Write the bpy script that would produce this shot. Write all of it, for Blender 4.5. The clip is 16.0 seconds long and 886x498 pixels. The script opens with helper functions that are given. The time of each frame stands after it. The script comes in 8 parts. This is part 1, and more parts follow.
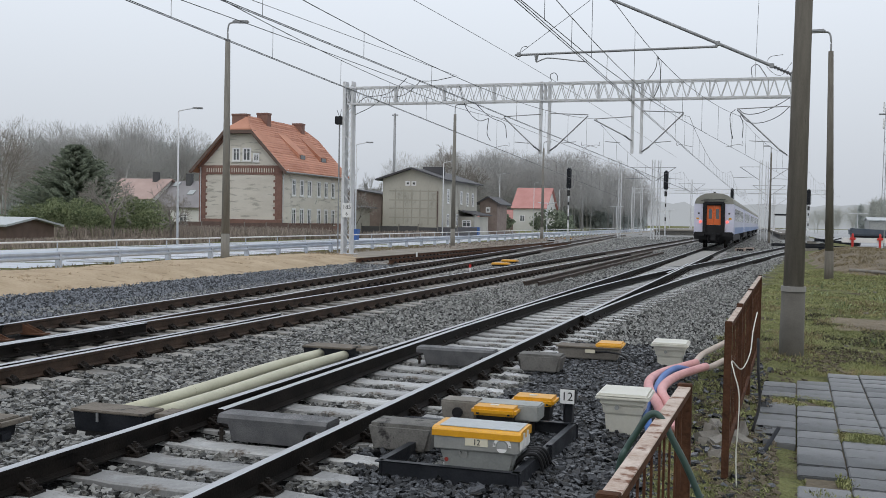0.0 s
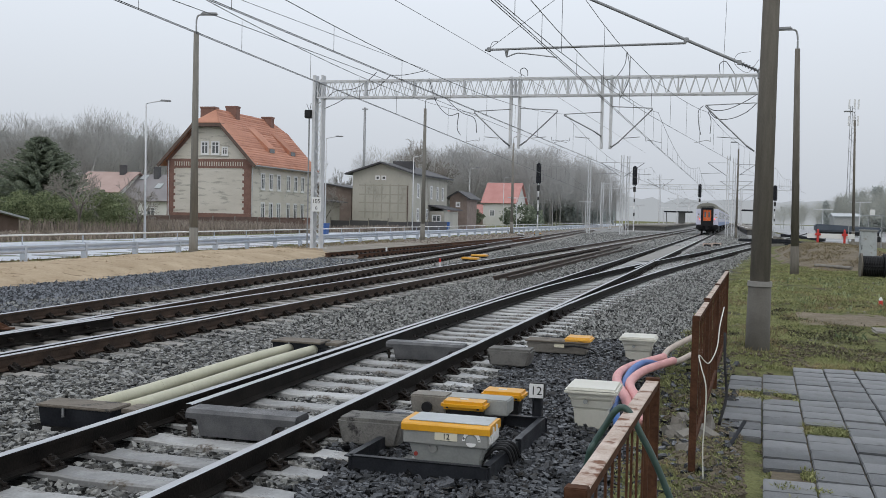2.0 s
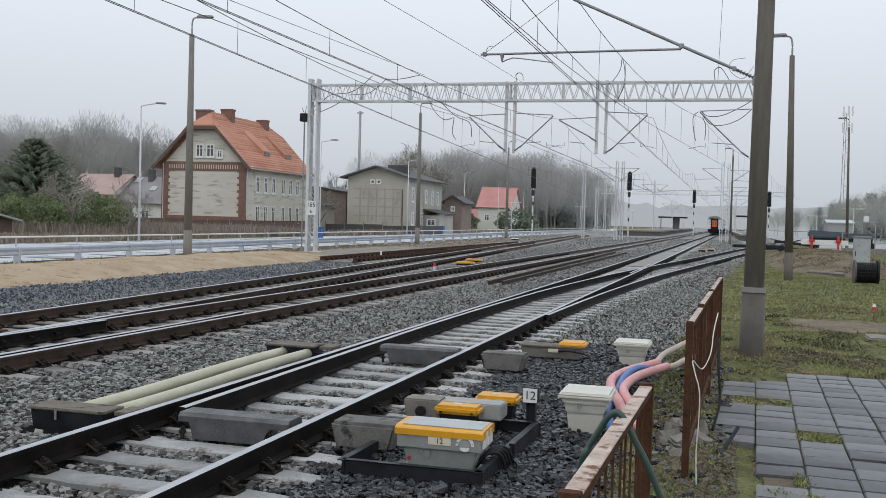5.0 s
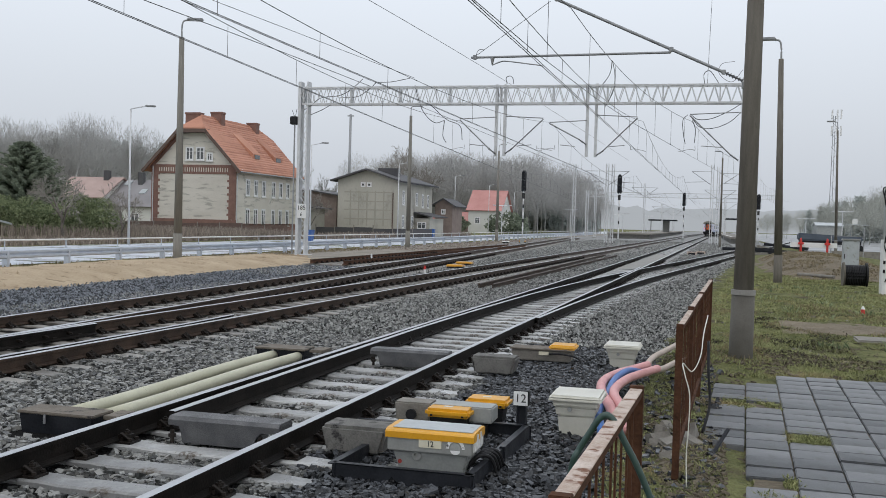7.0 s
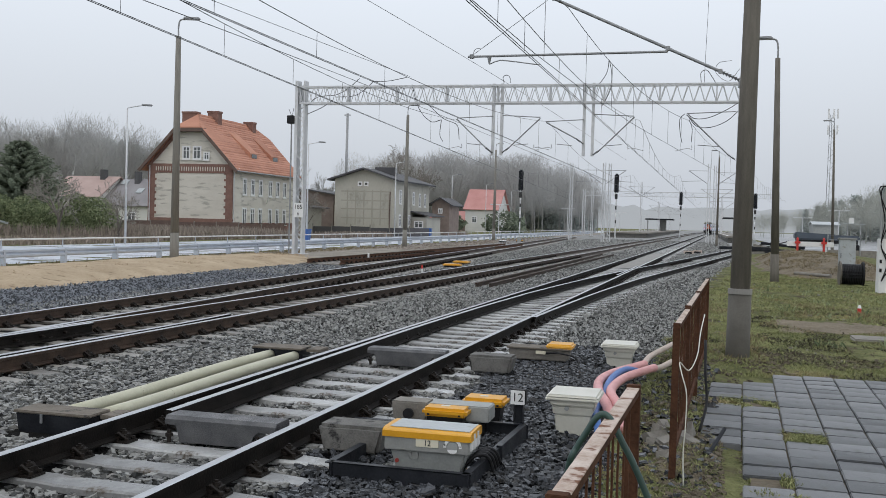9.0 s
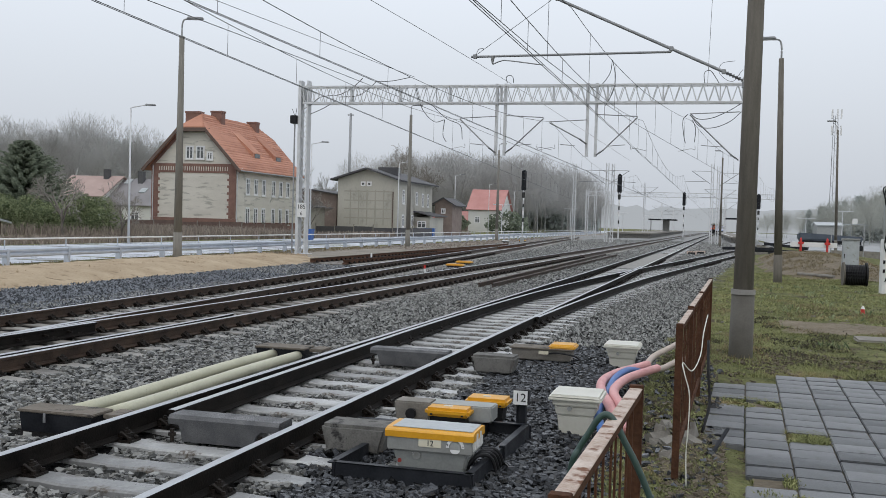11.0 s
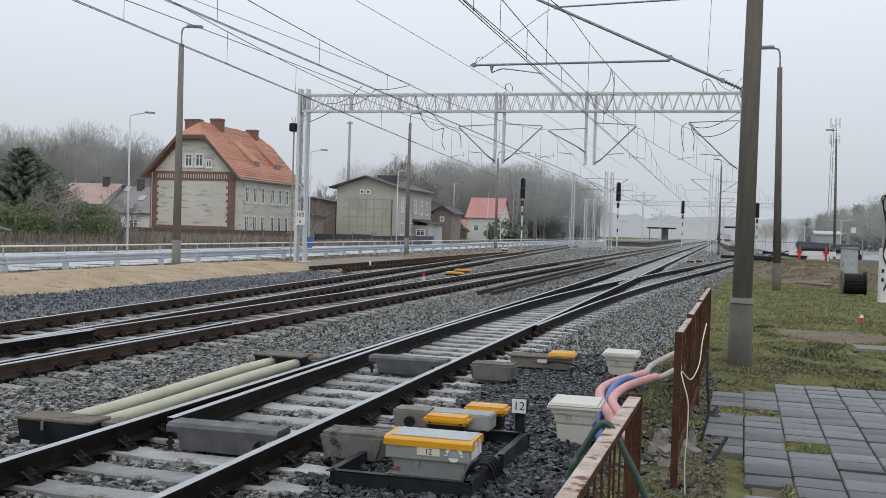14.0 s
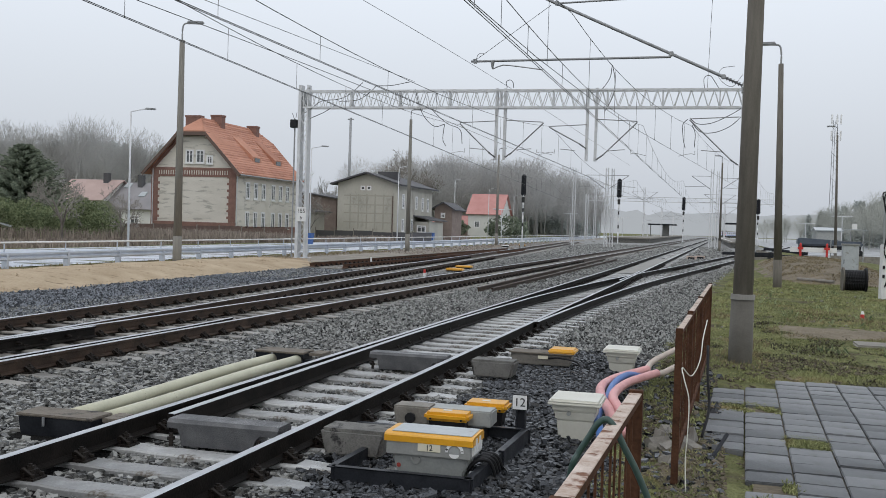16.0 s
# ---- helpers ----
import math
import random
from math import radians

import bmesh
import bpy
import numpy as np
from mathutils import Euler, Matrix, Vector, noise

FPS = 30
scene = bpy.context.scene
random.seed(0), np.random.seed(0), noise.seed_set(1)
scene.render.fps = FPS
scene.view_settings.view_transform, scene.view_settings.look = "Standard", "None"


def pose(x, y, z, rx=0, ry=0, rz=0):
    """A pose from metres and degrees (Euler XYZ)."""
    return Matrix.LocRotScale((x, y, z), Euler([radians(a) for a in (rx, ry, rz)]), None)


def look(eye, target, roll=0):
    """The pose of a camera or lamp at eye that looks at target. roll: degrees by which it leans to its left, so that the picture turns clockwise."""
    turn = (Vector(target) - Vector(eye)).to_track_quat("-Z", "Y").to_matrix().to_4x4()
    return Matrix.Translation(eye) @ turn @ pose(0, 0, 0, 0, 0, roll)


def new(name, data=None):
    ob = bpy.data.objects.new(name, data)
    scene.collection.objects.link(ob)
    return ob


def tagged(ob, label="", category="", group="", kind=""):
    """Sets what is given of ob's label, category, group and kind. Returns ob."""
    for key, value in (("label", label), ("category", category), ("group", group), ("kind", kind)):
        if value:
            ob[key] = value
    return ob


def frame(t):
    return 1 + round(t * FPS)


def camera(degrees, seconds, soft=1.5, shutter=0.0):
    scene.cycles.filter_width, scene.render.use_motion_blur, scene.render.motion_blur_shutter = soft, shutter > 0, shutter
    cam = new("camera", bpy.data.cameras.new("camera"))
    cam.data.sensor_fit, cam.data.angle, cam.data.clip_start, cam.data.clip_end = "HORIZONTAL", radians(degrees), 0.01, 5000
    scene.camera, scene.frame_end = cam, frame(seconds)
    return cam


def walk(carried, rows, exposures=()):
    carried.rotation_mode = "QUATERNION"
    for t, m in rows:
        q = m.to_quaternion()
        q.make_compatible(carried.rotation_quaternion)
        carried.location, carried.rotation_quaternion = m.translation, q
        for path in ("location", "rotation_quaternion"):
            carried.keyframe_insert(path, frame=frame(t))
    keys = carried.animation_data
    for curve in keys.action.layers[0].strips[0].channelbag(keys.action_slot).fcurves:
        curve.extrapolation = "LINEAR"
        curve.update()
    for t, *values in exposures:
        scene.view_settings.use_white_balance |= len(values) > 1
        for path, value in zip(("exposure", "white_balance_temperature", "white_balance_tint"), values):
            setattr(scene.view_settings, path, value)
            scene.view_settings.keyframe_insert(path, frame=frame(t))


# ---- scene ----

# ---- camera: a handheld phone, standing still and turning slightly ----
EYE = (0.0, 0.0, 1.74)
TURNS = [
    (0, 88.297, -1.101, 17.477),
    (0.5, 88.289, -1.176, 16.486),
    (1, 88.236, -1.271, 16.012),
    (1.5, 88.139, -1.322, 15.771),
    (2, 88.020, -1.290, 15.746),
    (2.5, 87.970, -1.309, 15.703),
    (3, 88.029, -1.378, 15.631),
    (3.5, 88.071, -1.466, 15.531),
    (4, 88.111, -1.593, 15.556),
    (6.5, 88.455, -1.603, 15.055),
    (7, 88.457, -1.590, 14.894),
    (7.5, 88.504, -1.464, 14.853),
    (8, 88.514, -1.501, 14.773),
    (8.5, 88.461, -1.565, 14.678),
    (9, 88.414, -1.575, 14.721),
    (11.5, 88.413, -1.662, 14.902),
    (12, 88.415, -1.704, 14.757),
    (12.5, 88.525, -1.726, 14.760),
    (13, 88.703, -1.756, 14.848),
    (13.5, 88.809, -1.809, 14.830),
    (14, 88.877, -1.751, 14.828),
    (14.5, 88.832, -1.766, 14.779),
    (15, 88.769, -1.784, 14.736),
    (15.5, 88.732, -1.785, 14.829),
    (16, 88.667, -1.771, 14.876),
]
cam = camera(48.02, 16.0, soft=0.55)
walk(cam, [(t, pose(*EYE, rx, ry, rz)) for t, rx, ry, rz in TURNS])

# ---- world: overcast winter sky, weak wide sun ----
world = bpy.data.worlds.new("overcast_sky")
scene.world = world
world.use_nodes = True
wn, wl = world.node_tree.nodes, world.node_tree.links
sky = wn.new("ShaderNodeTexSky")
sky.sky_type, sky.sun_disc = "NISHITA", False
sky.sun_elevation, sky.sun_rotation = radians(38), radians(150)
sky.dust_density, sky.air_density = 6.0, 1.5
dim = wn.new("ShaderNodeVectorMath")
dim.operation = "SCALE"
dim.inputs["Scale"].default_value = 0.09
wl.new(sky.outputs[0], dim.inputs[0])
cloud = wn.new("ShaderNodeMix")
cloud.data_type = "RGBA"
cloud.inputs[0].default_value = 0.90
cloud.inputs[7].default_value = (0.752, 0.803, 0.882, 1)
wl.new(dim.outputs[0], cloud.inputs[6])
# an overcast sky is dimmer towards the horizon
where = wn.new("ShaderNodeTexCoord")
split = wn.new("ShaderNodeSeparateXYZ")
wl.new(where.outputs["Generated"], split.inputs[0])
rise = wn.new("ShaderNodeMapRange")
rise.inputs[1].default_value, rise.inputs[2].default_value = -0.02, 0.26
rise.inputs[3].default_value, rise.inputs[4].default_value = 0.745, 1.2
wl.new(split.outputs[2], rise.inputs[0])
shade = wn.new("ShaderNodeVectorMath")
shade.operation = "SCALE"
wl.new(cloud.outputs[2], shade.inputs[0])
wl.new(rise.outputs[0], shade.inputs["Scale"])
wl.new(shade.outputs[0], wn["Background"].inputs[0])
wn["Background"].inputs[1].default_value = 1.0
sun = new("sun", bpy.data.lights.new("sun", "SUN"))
sun.data.energy, sun.data.angle, sun.data.color = 0.5, radians(40), (1.0, 0.96, 0.9)
sun.matrix_world = look((0, 0, 50), (12, 25, 0))
scene.view_settings.exposure = 0.0


# ---- materials ----
def mat(name, dark, light, rough=0.75, metal=0.0, scale=3.0, fine=40.0, bump=0.25, depth=0.01, island=0.0, rand=0.0, rough_low=None, spots=None, spot_at=0.6, spot_scale=2.0, stretch=(1, 1, 1)):
    """A surface that varies between two colours at two scales, with fine relief; island or rand: how far single pieces differ; spots: a third colour in patches."""
    m = bpy.data.materials.new(name)
    m.use_nodes = True
    n, l = m.node_tree.nodes, m.node_tree.links
    b = n["Principled BSDF"]
    co = n.new("ShaderNodeTexCoord")
    mp = n.new("ShaderNodeMapping")
    mp.inputs["Scale"].default_value = stretch
    l.new(co.outputs["Object"], mp.inputs[0])

    def noi(s, detail=5.0):
        t = n.new("ShaderNodeTexNoise")
        t.inputs["Scale"].default_value, t.inputs["Detail"].default_value = s, detail
        l.new(mp.outputs[0], t.inputs["Vector"])
        return t.outputs["Fac"]

    def math_node(op, a, c):
        k = n.new("ShaderNodeMath")
        k.operation = op
        for i, v in enumerate((a, c)):
            if isinstance(v, (int, float)):
                k.inputs[i].default_value = v
            else:
                l.new(v, k.inputs[i])
        return k.outputs[0]

    big, small = noi(scale), noi(fine, 3.0)
    fac = math_node("ADD", math_node("MULTIPLY", big, 0.65), math_node("MULTIPLY", small, 0.35))
    if island or rand:
        src = n.new("ShaderNodeNewGeometry").outputs["Random Per Island"] if island else n.new("ShaderNodeObjectInfo").outputs["Random"]
        fac = math_node("ADD", fac, math_node("MULTIPLY", math_node("SUBTRACT", src, 0.5), island or rand))
    ramp = n.new("ShaderNodeValToRGB")
    ramp.color_ramp.elements[0].position, ramp.color_ramp.elements[1].position = 0.3, 0.7
    ramp.color_ramp.elements[0].color, ramp.color_ramp.elements[1].color = (*dark, 1), (*light, 1)
    l.new(fac, ramp.inputs[0])
    out = ramp.outputs[0]
    if spots:
        mask = n.new("ShaderNodeValToRGB")
        mask.color_ramp.elements[0].position, mask.color_ramp.elements[1].position = spot_at, spot_at + 0.08
        l.new(math_node("ADD", math_node("MULTIPLY", noi(spot_scale, 8.0), 0.8), math_node("MULTIPLY", small, 0.2)), mask.inputs[0])
        mx = n.new("ShaderNodeMix")
        mx.data_type = "RGBA"
        mx.inputs[7].default_value = (*spots, 1)
        l.new(mask.outputs[0], mx.inputs[0])
        l.new(out, mx.inputs[6])
        out = mx.outputs[2]
    l.new(out, b.inputs["Base Color"])
    b.inputs["Metallic"].default_value = metal
    if rough_low is None:
        b.inputs["Roughness"].default_value = rough
    else:
        rr = n.new("ShaderNodeMapRange")
        rr.inputs[1].default_value, rr.inputs[2].default_value = 0.38, 0.62
        rr.inputs[3].default_value, rr.inputs[4].default_value = rough_low, rough
        l.new(noi(scale * 0.7), rr.inputs[0])
        l.new(rr.outputs[0], b.inputs["Roughness"])
    if bump:
        bp = n.new("ShaderNodeBump")
        bp.inputs["Strength"].default_value, bp.inputs["Distance"].default_value = bump, depth
        l.new(math_node("ADD", small, big), bp.inputs["Height"])
        l.new(bp.outputs[0], b.inputs["Normal"])
    return m


def glow(name, colour, strength):
    m = mat(name, colour, colour, 0.3, bump=0)
    b = m.node_tree.nodes["Principled BSDF"]
    b.inputs["Emission Color"].default_value, b.inputs["Emission Strength"].default_value = (*colour, 1), strength
    return m


def glass(name, tint, rough=0.05):
    m = mat(name, tuple(c * 0.8 for c in tint), tint, rough, scale=1.0, bump=0.02)
    m.node_tree.nodes["Principled BSDF"].inputs["Specular IOR Level"].default_value = 0.8
    return m


M = dict(
    # Near-black bed: shade between the loose stones is put into its colour.
    under=mat("ballast_gap_shade", (0.007, 0.007, 0.007), (0.024, 0.0235, 0.0225), 0.9, scale=1.2, fine=30, bump=1.0, depth=0.05),
    # Bed seen far off; its colour is raised to imitate mist.
    ballast=mat("ballast_gravel", (0.16, 0.163, 0.16), (0.36, 0.36, 0.35), 0.85, scale=1.2, fine=22, bump=1.0, depth=0.05),
    stone=mat("ballast_stone", (0.03, 0.031, 0.029), (0.25, 0.25, 0.235), 0.4, scale=5, fine=60, bump=0.4, island=0.8),
    stone_dark=mat("wet_dark_stone", (0.004, 0.0044, 0.005), (0.075, 0.08, 0.089), 0.27, scale=5, fine=60, bump=0.4, island=0.8),
    # Paler copy of the ballast stone, with distance haze put into its colour.
    stone_hazed=mat("haze_paled_stone", (0.075, 0.077, 0.074), (0.33, 0.335, 0.32), 0.6, scale=5, fine=60, bump=0.3, island=0.8),
    verge=mat("brown_gravel_soil", (0.15, 0.13, 0.105), (0.32, 0.29, 0.245), 0.9, scale=0.7, fine=9, bump=0.8, depth=0.05, spots=(0.12, 0.115, 0.065), spot_at=0.62, spot_scale=0.8),
    humus=mat("dark_humus", (0.016, 0.0135, 0.01), (0.075, 0.062, 0.043), 0.9, scale=2, fine=20, bump=0.5, island=0.5),
    yard=mat("pale_yard_ground", (0.20, 0.205, 0.21), (0.34, 0.345, 0.35), 0.6, scale=0.3, fine=8, bump=0.1, rough_low=0.3),
    blue=mat("blue_grey_chippings", (0.03, 0.033, 0.037), (0.09, 0.097, 0.105), 0.6, scale=2.5, fine=18, bump=1.0, depth=0.06),
    stone_blue=mat("blue_grey_stone", (0.03, 0.034, 0.041), (0.22, 0.238, 0.265), 0.55, scale=5, fine=60, bump=0.3, island=1.0),
    sand=mat("sand_and_fine_gravel", (0.33, 0.255, 0.17), (0.52, 0.42, 0.30), 0.95, scale=0.8, fine=14, bump=0.9, depth=0.05, spots=(0.25, 0.19, 0.125), spot_at=0.58, spot_scale=3),
    soil=mat("damp_soil", (0.065, 0.055, 0.04), (0.20, 0.17, 0.128), 0.95, scale=0.8, fine=12, bump=0.8, depth=0.05),
    grass=mat("short_winter_turf", (0.055, 0.062, 0.026), (0.25, 0.255, 0.115), 0.95, scale=2.6, fine=22, bump=1.0, depth=0.07, spots=(0.10, 0.083, 0.058), spot_at=0.56, spot_scale=1.1),
    blade=mat("grass_blade", (0.11, 0.125, 0.05), (0.36, 0.37, 0.175), 0.9, scale=0.7, fine=4, bump=0, island=0.45, spots=(0.31, 0.255, 0.135), spot_at=0.56, spot_scale=0.8),
    dry=mat("dry_grass", (0.13, 0.105, 0.058), (0.27, 0.22, 0.125), 0.9, scale=1.0, fine=30, bump=0, island=0.8),
    # Pale bluish base colour imitates the sky reflected in the wet road.
    road=mat("asphalt_with_sky_sheen", (0.40, 0.43, 0.48), (0.52, 0.55, 0.60), 0.5, scale=0.5, fine=60, bump=0.04, rough_low=0.2),
    rail_b=mat("brown_rail_side", (0.028, 0.02, 0.016), (0.10, 0.067, 0.048), 0.5, 0.2, scale=4, fine=50, bump=0.3),
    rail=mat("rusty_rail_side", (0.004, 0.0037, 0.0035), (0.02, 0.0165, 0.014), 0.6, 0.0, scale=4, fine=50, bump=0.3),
    rail_rust=mat("red_rust_rail_side", (0.05, 0.026, 0.016), (0.15, 0.075, 0.045), 0.8, 0.1, scale=3, fine=50, bump=0.3),
    head=mat("polished_rail_head", (0.40, 0.41, 0.43), (0.60, 0.61, 0.63), 0.3, 0.9, scale=2, fine=90, bump=0.05, stretch=(6, 0.4, 1)),
    # Base colour is lightened to imitate sky sheen on the damp concrete.
    sleeper=mat("damp_sleeper_with_sheen", (0.2, 0.202, 0.2), (0.46, 0.465, 0.46), 0.55, scale=3, fine=45, bump=0.15, rand=0.4, rough_low=0.25, spots=(0.10, 0.083, 0.065), spot_at=0.56, spot_scale=2.6),
    sleeper_old=mat("rust_stained_sleeper", (0.11, 0.102, 0.09), (0.29, 0.275, 0.25), 0.65, scale=3, fine=45, bump=0.25, rand=0.4, rough_low=0.4, spots=(0.10, 0.07, 0.05), spot_at=0.54, spot_scale=2.2),
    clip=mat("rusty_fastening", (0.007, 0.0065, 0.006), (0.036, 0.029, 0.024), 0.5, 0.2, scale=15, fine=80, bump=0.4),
    steel_dark=mat("dark_painted_steel", (0.012, 0.0135, 0.017), (0.036, 0.039, 0.046), 0.5, 0.2, scale=5, fine=60, bump=0.2, rough_low=0.3),
    tie=mat("grey_steel_cover", (0.06, 0.062, 0.066), (0.15, 0.15, 0.153), 0.5, 0.4, scale=6, fine=120, bump=0.5, rough_low=0.3),
    mound=mat("dry_grass_on_earth", (0.10, 0.082, 0.055), (0.24, 0.195, 0.135), 0.95, scale=1.4, fine=9, bump=1.0, depth=0.08, spots=(0.09, 0.085, 0.045), spot_at=0.6, spot_scale=1.2),
    muddy=mat("mud_stained_lid", (0.10, 0.088, 0.072), (0.23, 0.20, 0.165), 0.8, scale=4, fine=50, bump=0.4, spots=(0.05, 0.047, 0.044), spot_at=0.55, spot_scale=4),
    stained=mat("stained_grey_cover", (0.085, 0.083, 0.078), (0.22, 0.215, 0.20), 0.8, scale=6, fine=70, bump=0.5, spots=(0.035, 0.034, 0.033), spot_at=0.55, spot_scale=6),
    concrete=mat("weathered_concrete", (0.15, 0.14, 0.12), (0.30, 0.28, 0.25), 0.85, scale=5, fine=60, bump=0.5, spots=(0.09, 0.085, 0.08), spot_at=0.62, spot_scale=5),
    pole=mat("dark_spun_concrete", (0.105, 0.095, 0.08), (0.19, 0.175, 0.15), 0.8, scale=3, fine=50, bump=0.3, stretch=(4, 4, 0.5), spots=(0.07, 0.065, 0.055), spot_at=0.64, spot_scale=3),
    # Darker than the shaft's concrete, so that both look alike when drawn.
    pole_foot=mat("darker_concrete_foot", (0.075, 0.07, 0.06), (0.135, 0.126, 0.11), 0.8, scale=3, fine=50, bump=0.3),
    pole_grey=mat("grey_weathered_pole", (0.15, 0.143, 0.125), (0.25, 0.238, 0.21), 0.8, scale=3, fine=50, bump=0.3, stretch=(4, 4, 0.5), spots=(0.11, 0.104, 0.09), spot_at=0.64, spot_scale=3),
    pole_band=mat("pale_concrete_collar", (0.22, 0.215, 0.20), (0.32, 0.31, 0.29), 0.8, fine=50),
    galv=mat("galvanised_steel", (0.50, 0.51, 0.52), (0.68, 0.69, 0.70), 0.55, 0.1, scale=4, fine=60, bump=0.1),
    galv_dark=mat("weathered_galvanised_steel", (0.22, 0.23, 0.24), (0.38, 0.385, 0.39), 0.5, 0.5, scale=4, fine=60, bump=0.1),
    wire=mat("dark_copper_wire", (0.08, 0.085, 0.09), (0.14, 0.14, 0.145), 0.5, 0.5, bump=0),
    black=mat("black_rubber", (0.012, 0.012, 0.013), (0.03, 0.03, 0.032), 0.5, scale=6),
    yellow=mat("amber_plastic", (0.60, 0.285, 0.012), (0.74, 0.37, 0.02), 0.35, scale=4, fine=50, bump=0.05, spots=(0.45, 0.26, 0.03), spot_at=0.68, spot_scale=5),
    grey_paint=mat("pale_grey_paint", (0.25, 0.263, 0.255), (0.37, 0.383, 0.37), 0.5, scale=5, fine=50, bump=0.1, spots=(0.2, 0.19, 0.165), spot_at=0.65, spot_scale=6),
    grey_mid=mat("mid_grey_paint", (0.22, 0.225, 0.215), (0.31, 0.315, 0.30), 0.55, scale=5, fine=50, bump=0.1, spots=(0.14, 0.13, 0.11), spot_at=0.64, spot_scale=6),
    lid_grey=mat("blue_grey_lid", (0.33, 0.36, 0.37), (0.46, 0.49, 0.50), 0.35, scale=4, fine=30, bump=0.1, spots=(0.27, 0.275, 0.25), spot_at=0.58, spot_scale=7),
    white=mat("white_paint", (0.70, 0.71, 0.70), (0.80, 0.80, 0.79), 0.5, scale=3, fine=40, bump=0.05),
    cream=mat("cream_polyester_box", (0.56, 0.55, 0.48), (0.68, 0.67, 0.60), 0.4, scale=3, fine=40, bump=0.05, spots=(0.45, 0.43, 0.36), spot_at=0.68, spot_scale=4),
    ink=mat("black_ink", (0.02, 0.02, 0.02), (0.03, 0.03, 0.03), 0.6, bump=0),
    plate=mat("ivory_label_plate", (0.62, 0.58, 0.44), (0.72, 0.68, 0.54), 0.5, bump=0.05),
    pipe=mat("pale_beige_pipe", (0.42, 0.41, 0.30), (0.55, 0.54, 0.41), 0.45, scale=3, fine=40, bump=0.08, spots=(0.33, 0.31, 0.22), spot_at=0.62, spot_scale=3),
    hose=mat("pink_corrugated_hose", (0.60, 0.27, 0.27), (0.74, 0.40, 0.39), 0.5, scale=5, fine=40, bump=0.1),
    hose_pale=mat("muddy_pale_hose", (0.42, 0.36, 0.30), (0.58, 0.48, 0.42), 0.6, scale=5, fine=40, bump=0.2),
    hose_blue=mat("blue_hose", (0.05, 0.13, 0.36), (0.09, 0.20, 0.48), 0.5, bump=0.1),
    hose_green=mat("dark_green_hose", (0.018, 0.042, 0.036), (0.042, 0.085, 0.07), 0.4, bump=0.1),
    rust=mat("flaking_rust", (0.032, 0.017, 0.011), (0.125, 0.058, 0.033), 0.9, 0.1, scale=6, fine=50, bump=0.6),
    rust_top=mat("worn_paint_on_rust", (0.36, 0.26, 0.20), (0.64, 0.56, 0.50), 0.85, scale=9, fine=60, bump=0.6, spots=(0.17, 0.075, 0.04), spot_at=0.54, spot_scale=14),
    slab=mat("grey_paving_slab", (0.06, 0.064, 0.068), (0.15, 0.155, 0.16), 0.6, scale=1.5, fine=70, bump=0.3, rand=0.55, rough_low=0.35, spots=(0.07, 0.066, 0.05), spot_at=0.6, spot_scale=3.5),
    barrier=mat("galvanised_guard_rail", (0.46, 0.51, 0.59), (0.62, 0.67, 0.75), 0.4, 0.5, scale=2, fine=40, bump=0.05),
)

# damp but dull surfaces
SHEEN = dict(stone=0.5, stone_dark=0.36, stone_blue=0.3, under=0.05, ballast=0.2, rail=0.1, rail_b=0.2, rail_rust=0.2, clip=0.2, grass=0.1, blade=0.15, soil=0.1, sand=0.1, pole=0.2, black=0.15, rust=0.15, blue=0.1, steel_dark=0.2, tie=0.3, stained=0.3, muddy=0.3)
for key, value in SHEEN.items():
    M[key].node_tree.nodes["Principled BSDF"].inputs["Specular IOR Level"].default_value = value


# ---- building helpers ----
def part(name, bm, material, parent=None, label="", smooth=False):
    """Links a bmesh as one mesh object under its thing or part."""
    me = bpy.data.meshes.new(name)
    bm.to_mesh(me)
    bm.free()
    for m in material if isinstance(material, (list, tuple)) else [material]:
        me.materials.append(m)
    if smooth:
        me.polygons.foreach_set("use_smooth", [True] * len(me.polygons))
    ob = new(name, me)
    if parent is not None:
        ob.parent = parent
    return tagged(ob, label)


def share(name, ob, m, parent):
    """One more piece on the mesh of ob."""
    o = new(name, ob.data)
    o.parent, o.matrix_basis = parent, m
    return o


def thing(name, at, label, category, group="", kind="", rz=0.0):
    e = new(name)
    e.empty_display_size = 0.1
    e.matrix_basis = at if isinstance(at, Matrix) else pose(*at, 0, 0, rz)
    return tagged(e, label, category, group, kind)


def box(bm, x0, x1, y0, y1, z0, z1, bevel=0.0, m=None, idx=0):
    r = bmesh.ops.create_cube(bm, size=1)
    vs = r["verts"]
    t = Matrix.Translation(((x0 + x1) / 2, (y0 + y1) / 2, (z0 + z1) / 2)) @ Matrix.Diagonal((abs(x1 - x0), abs(y1 - y0), abs(z1 - z0), 1))
    bmesh.ops.transform(bm, matrix=t, verts=vs)
    if bevel:
        es = list({e for v in vs for e in v.link_edges})
        g = bmesh.ops.bevel(bm, geom=es, offset=bevel, segments=2, affect="EDGES")
        vs = list({v for f in g["faces"] for v in f.verts} | {v for v in vs if v.is_valid})
    if m is not None:
        bmesh.ops.transform(bm, matrix=m, verts=vs)
    if idx:
        for f in {f for v in vs for f in v.link_faces}:
            f.material_index = idx
    return vs


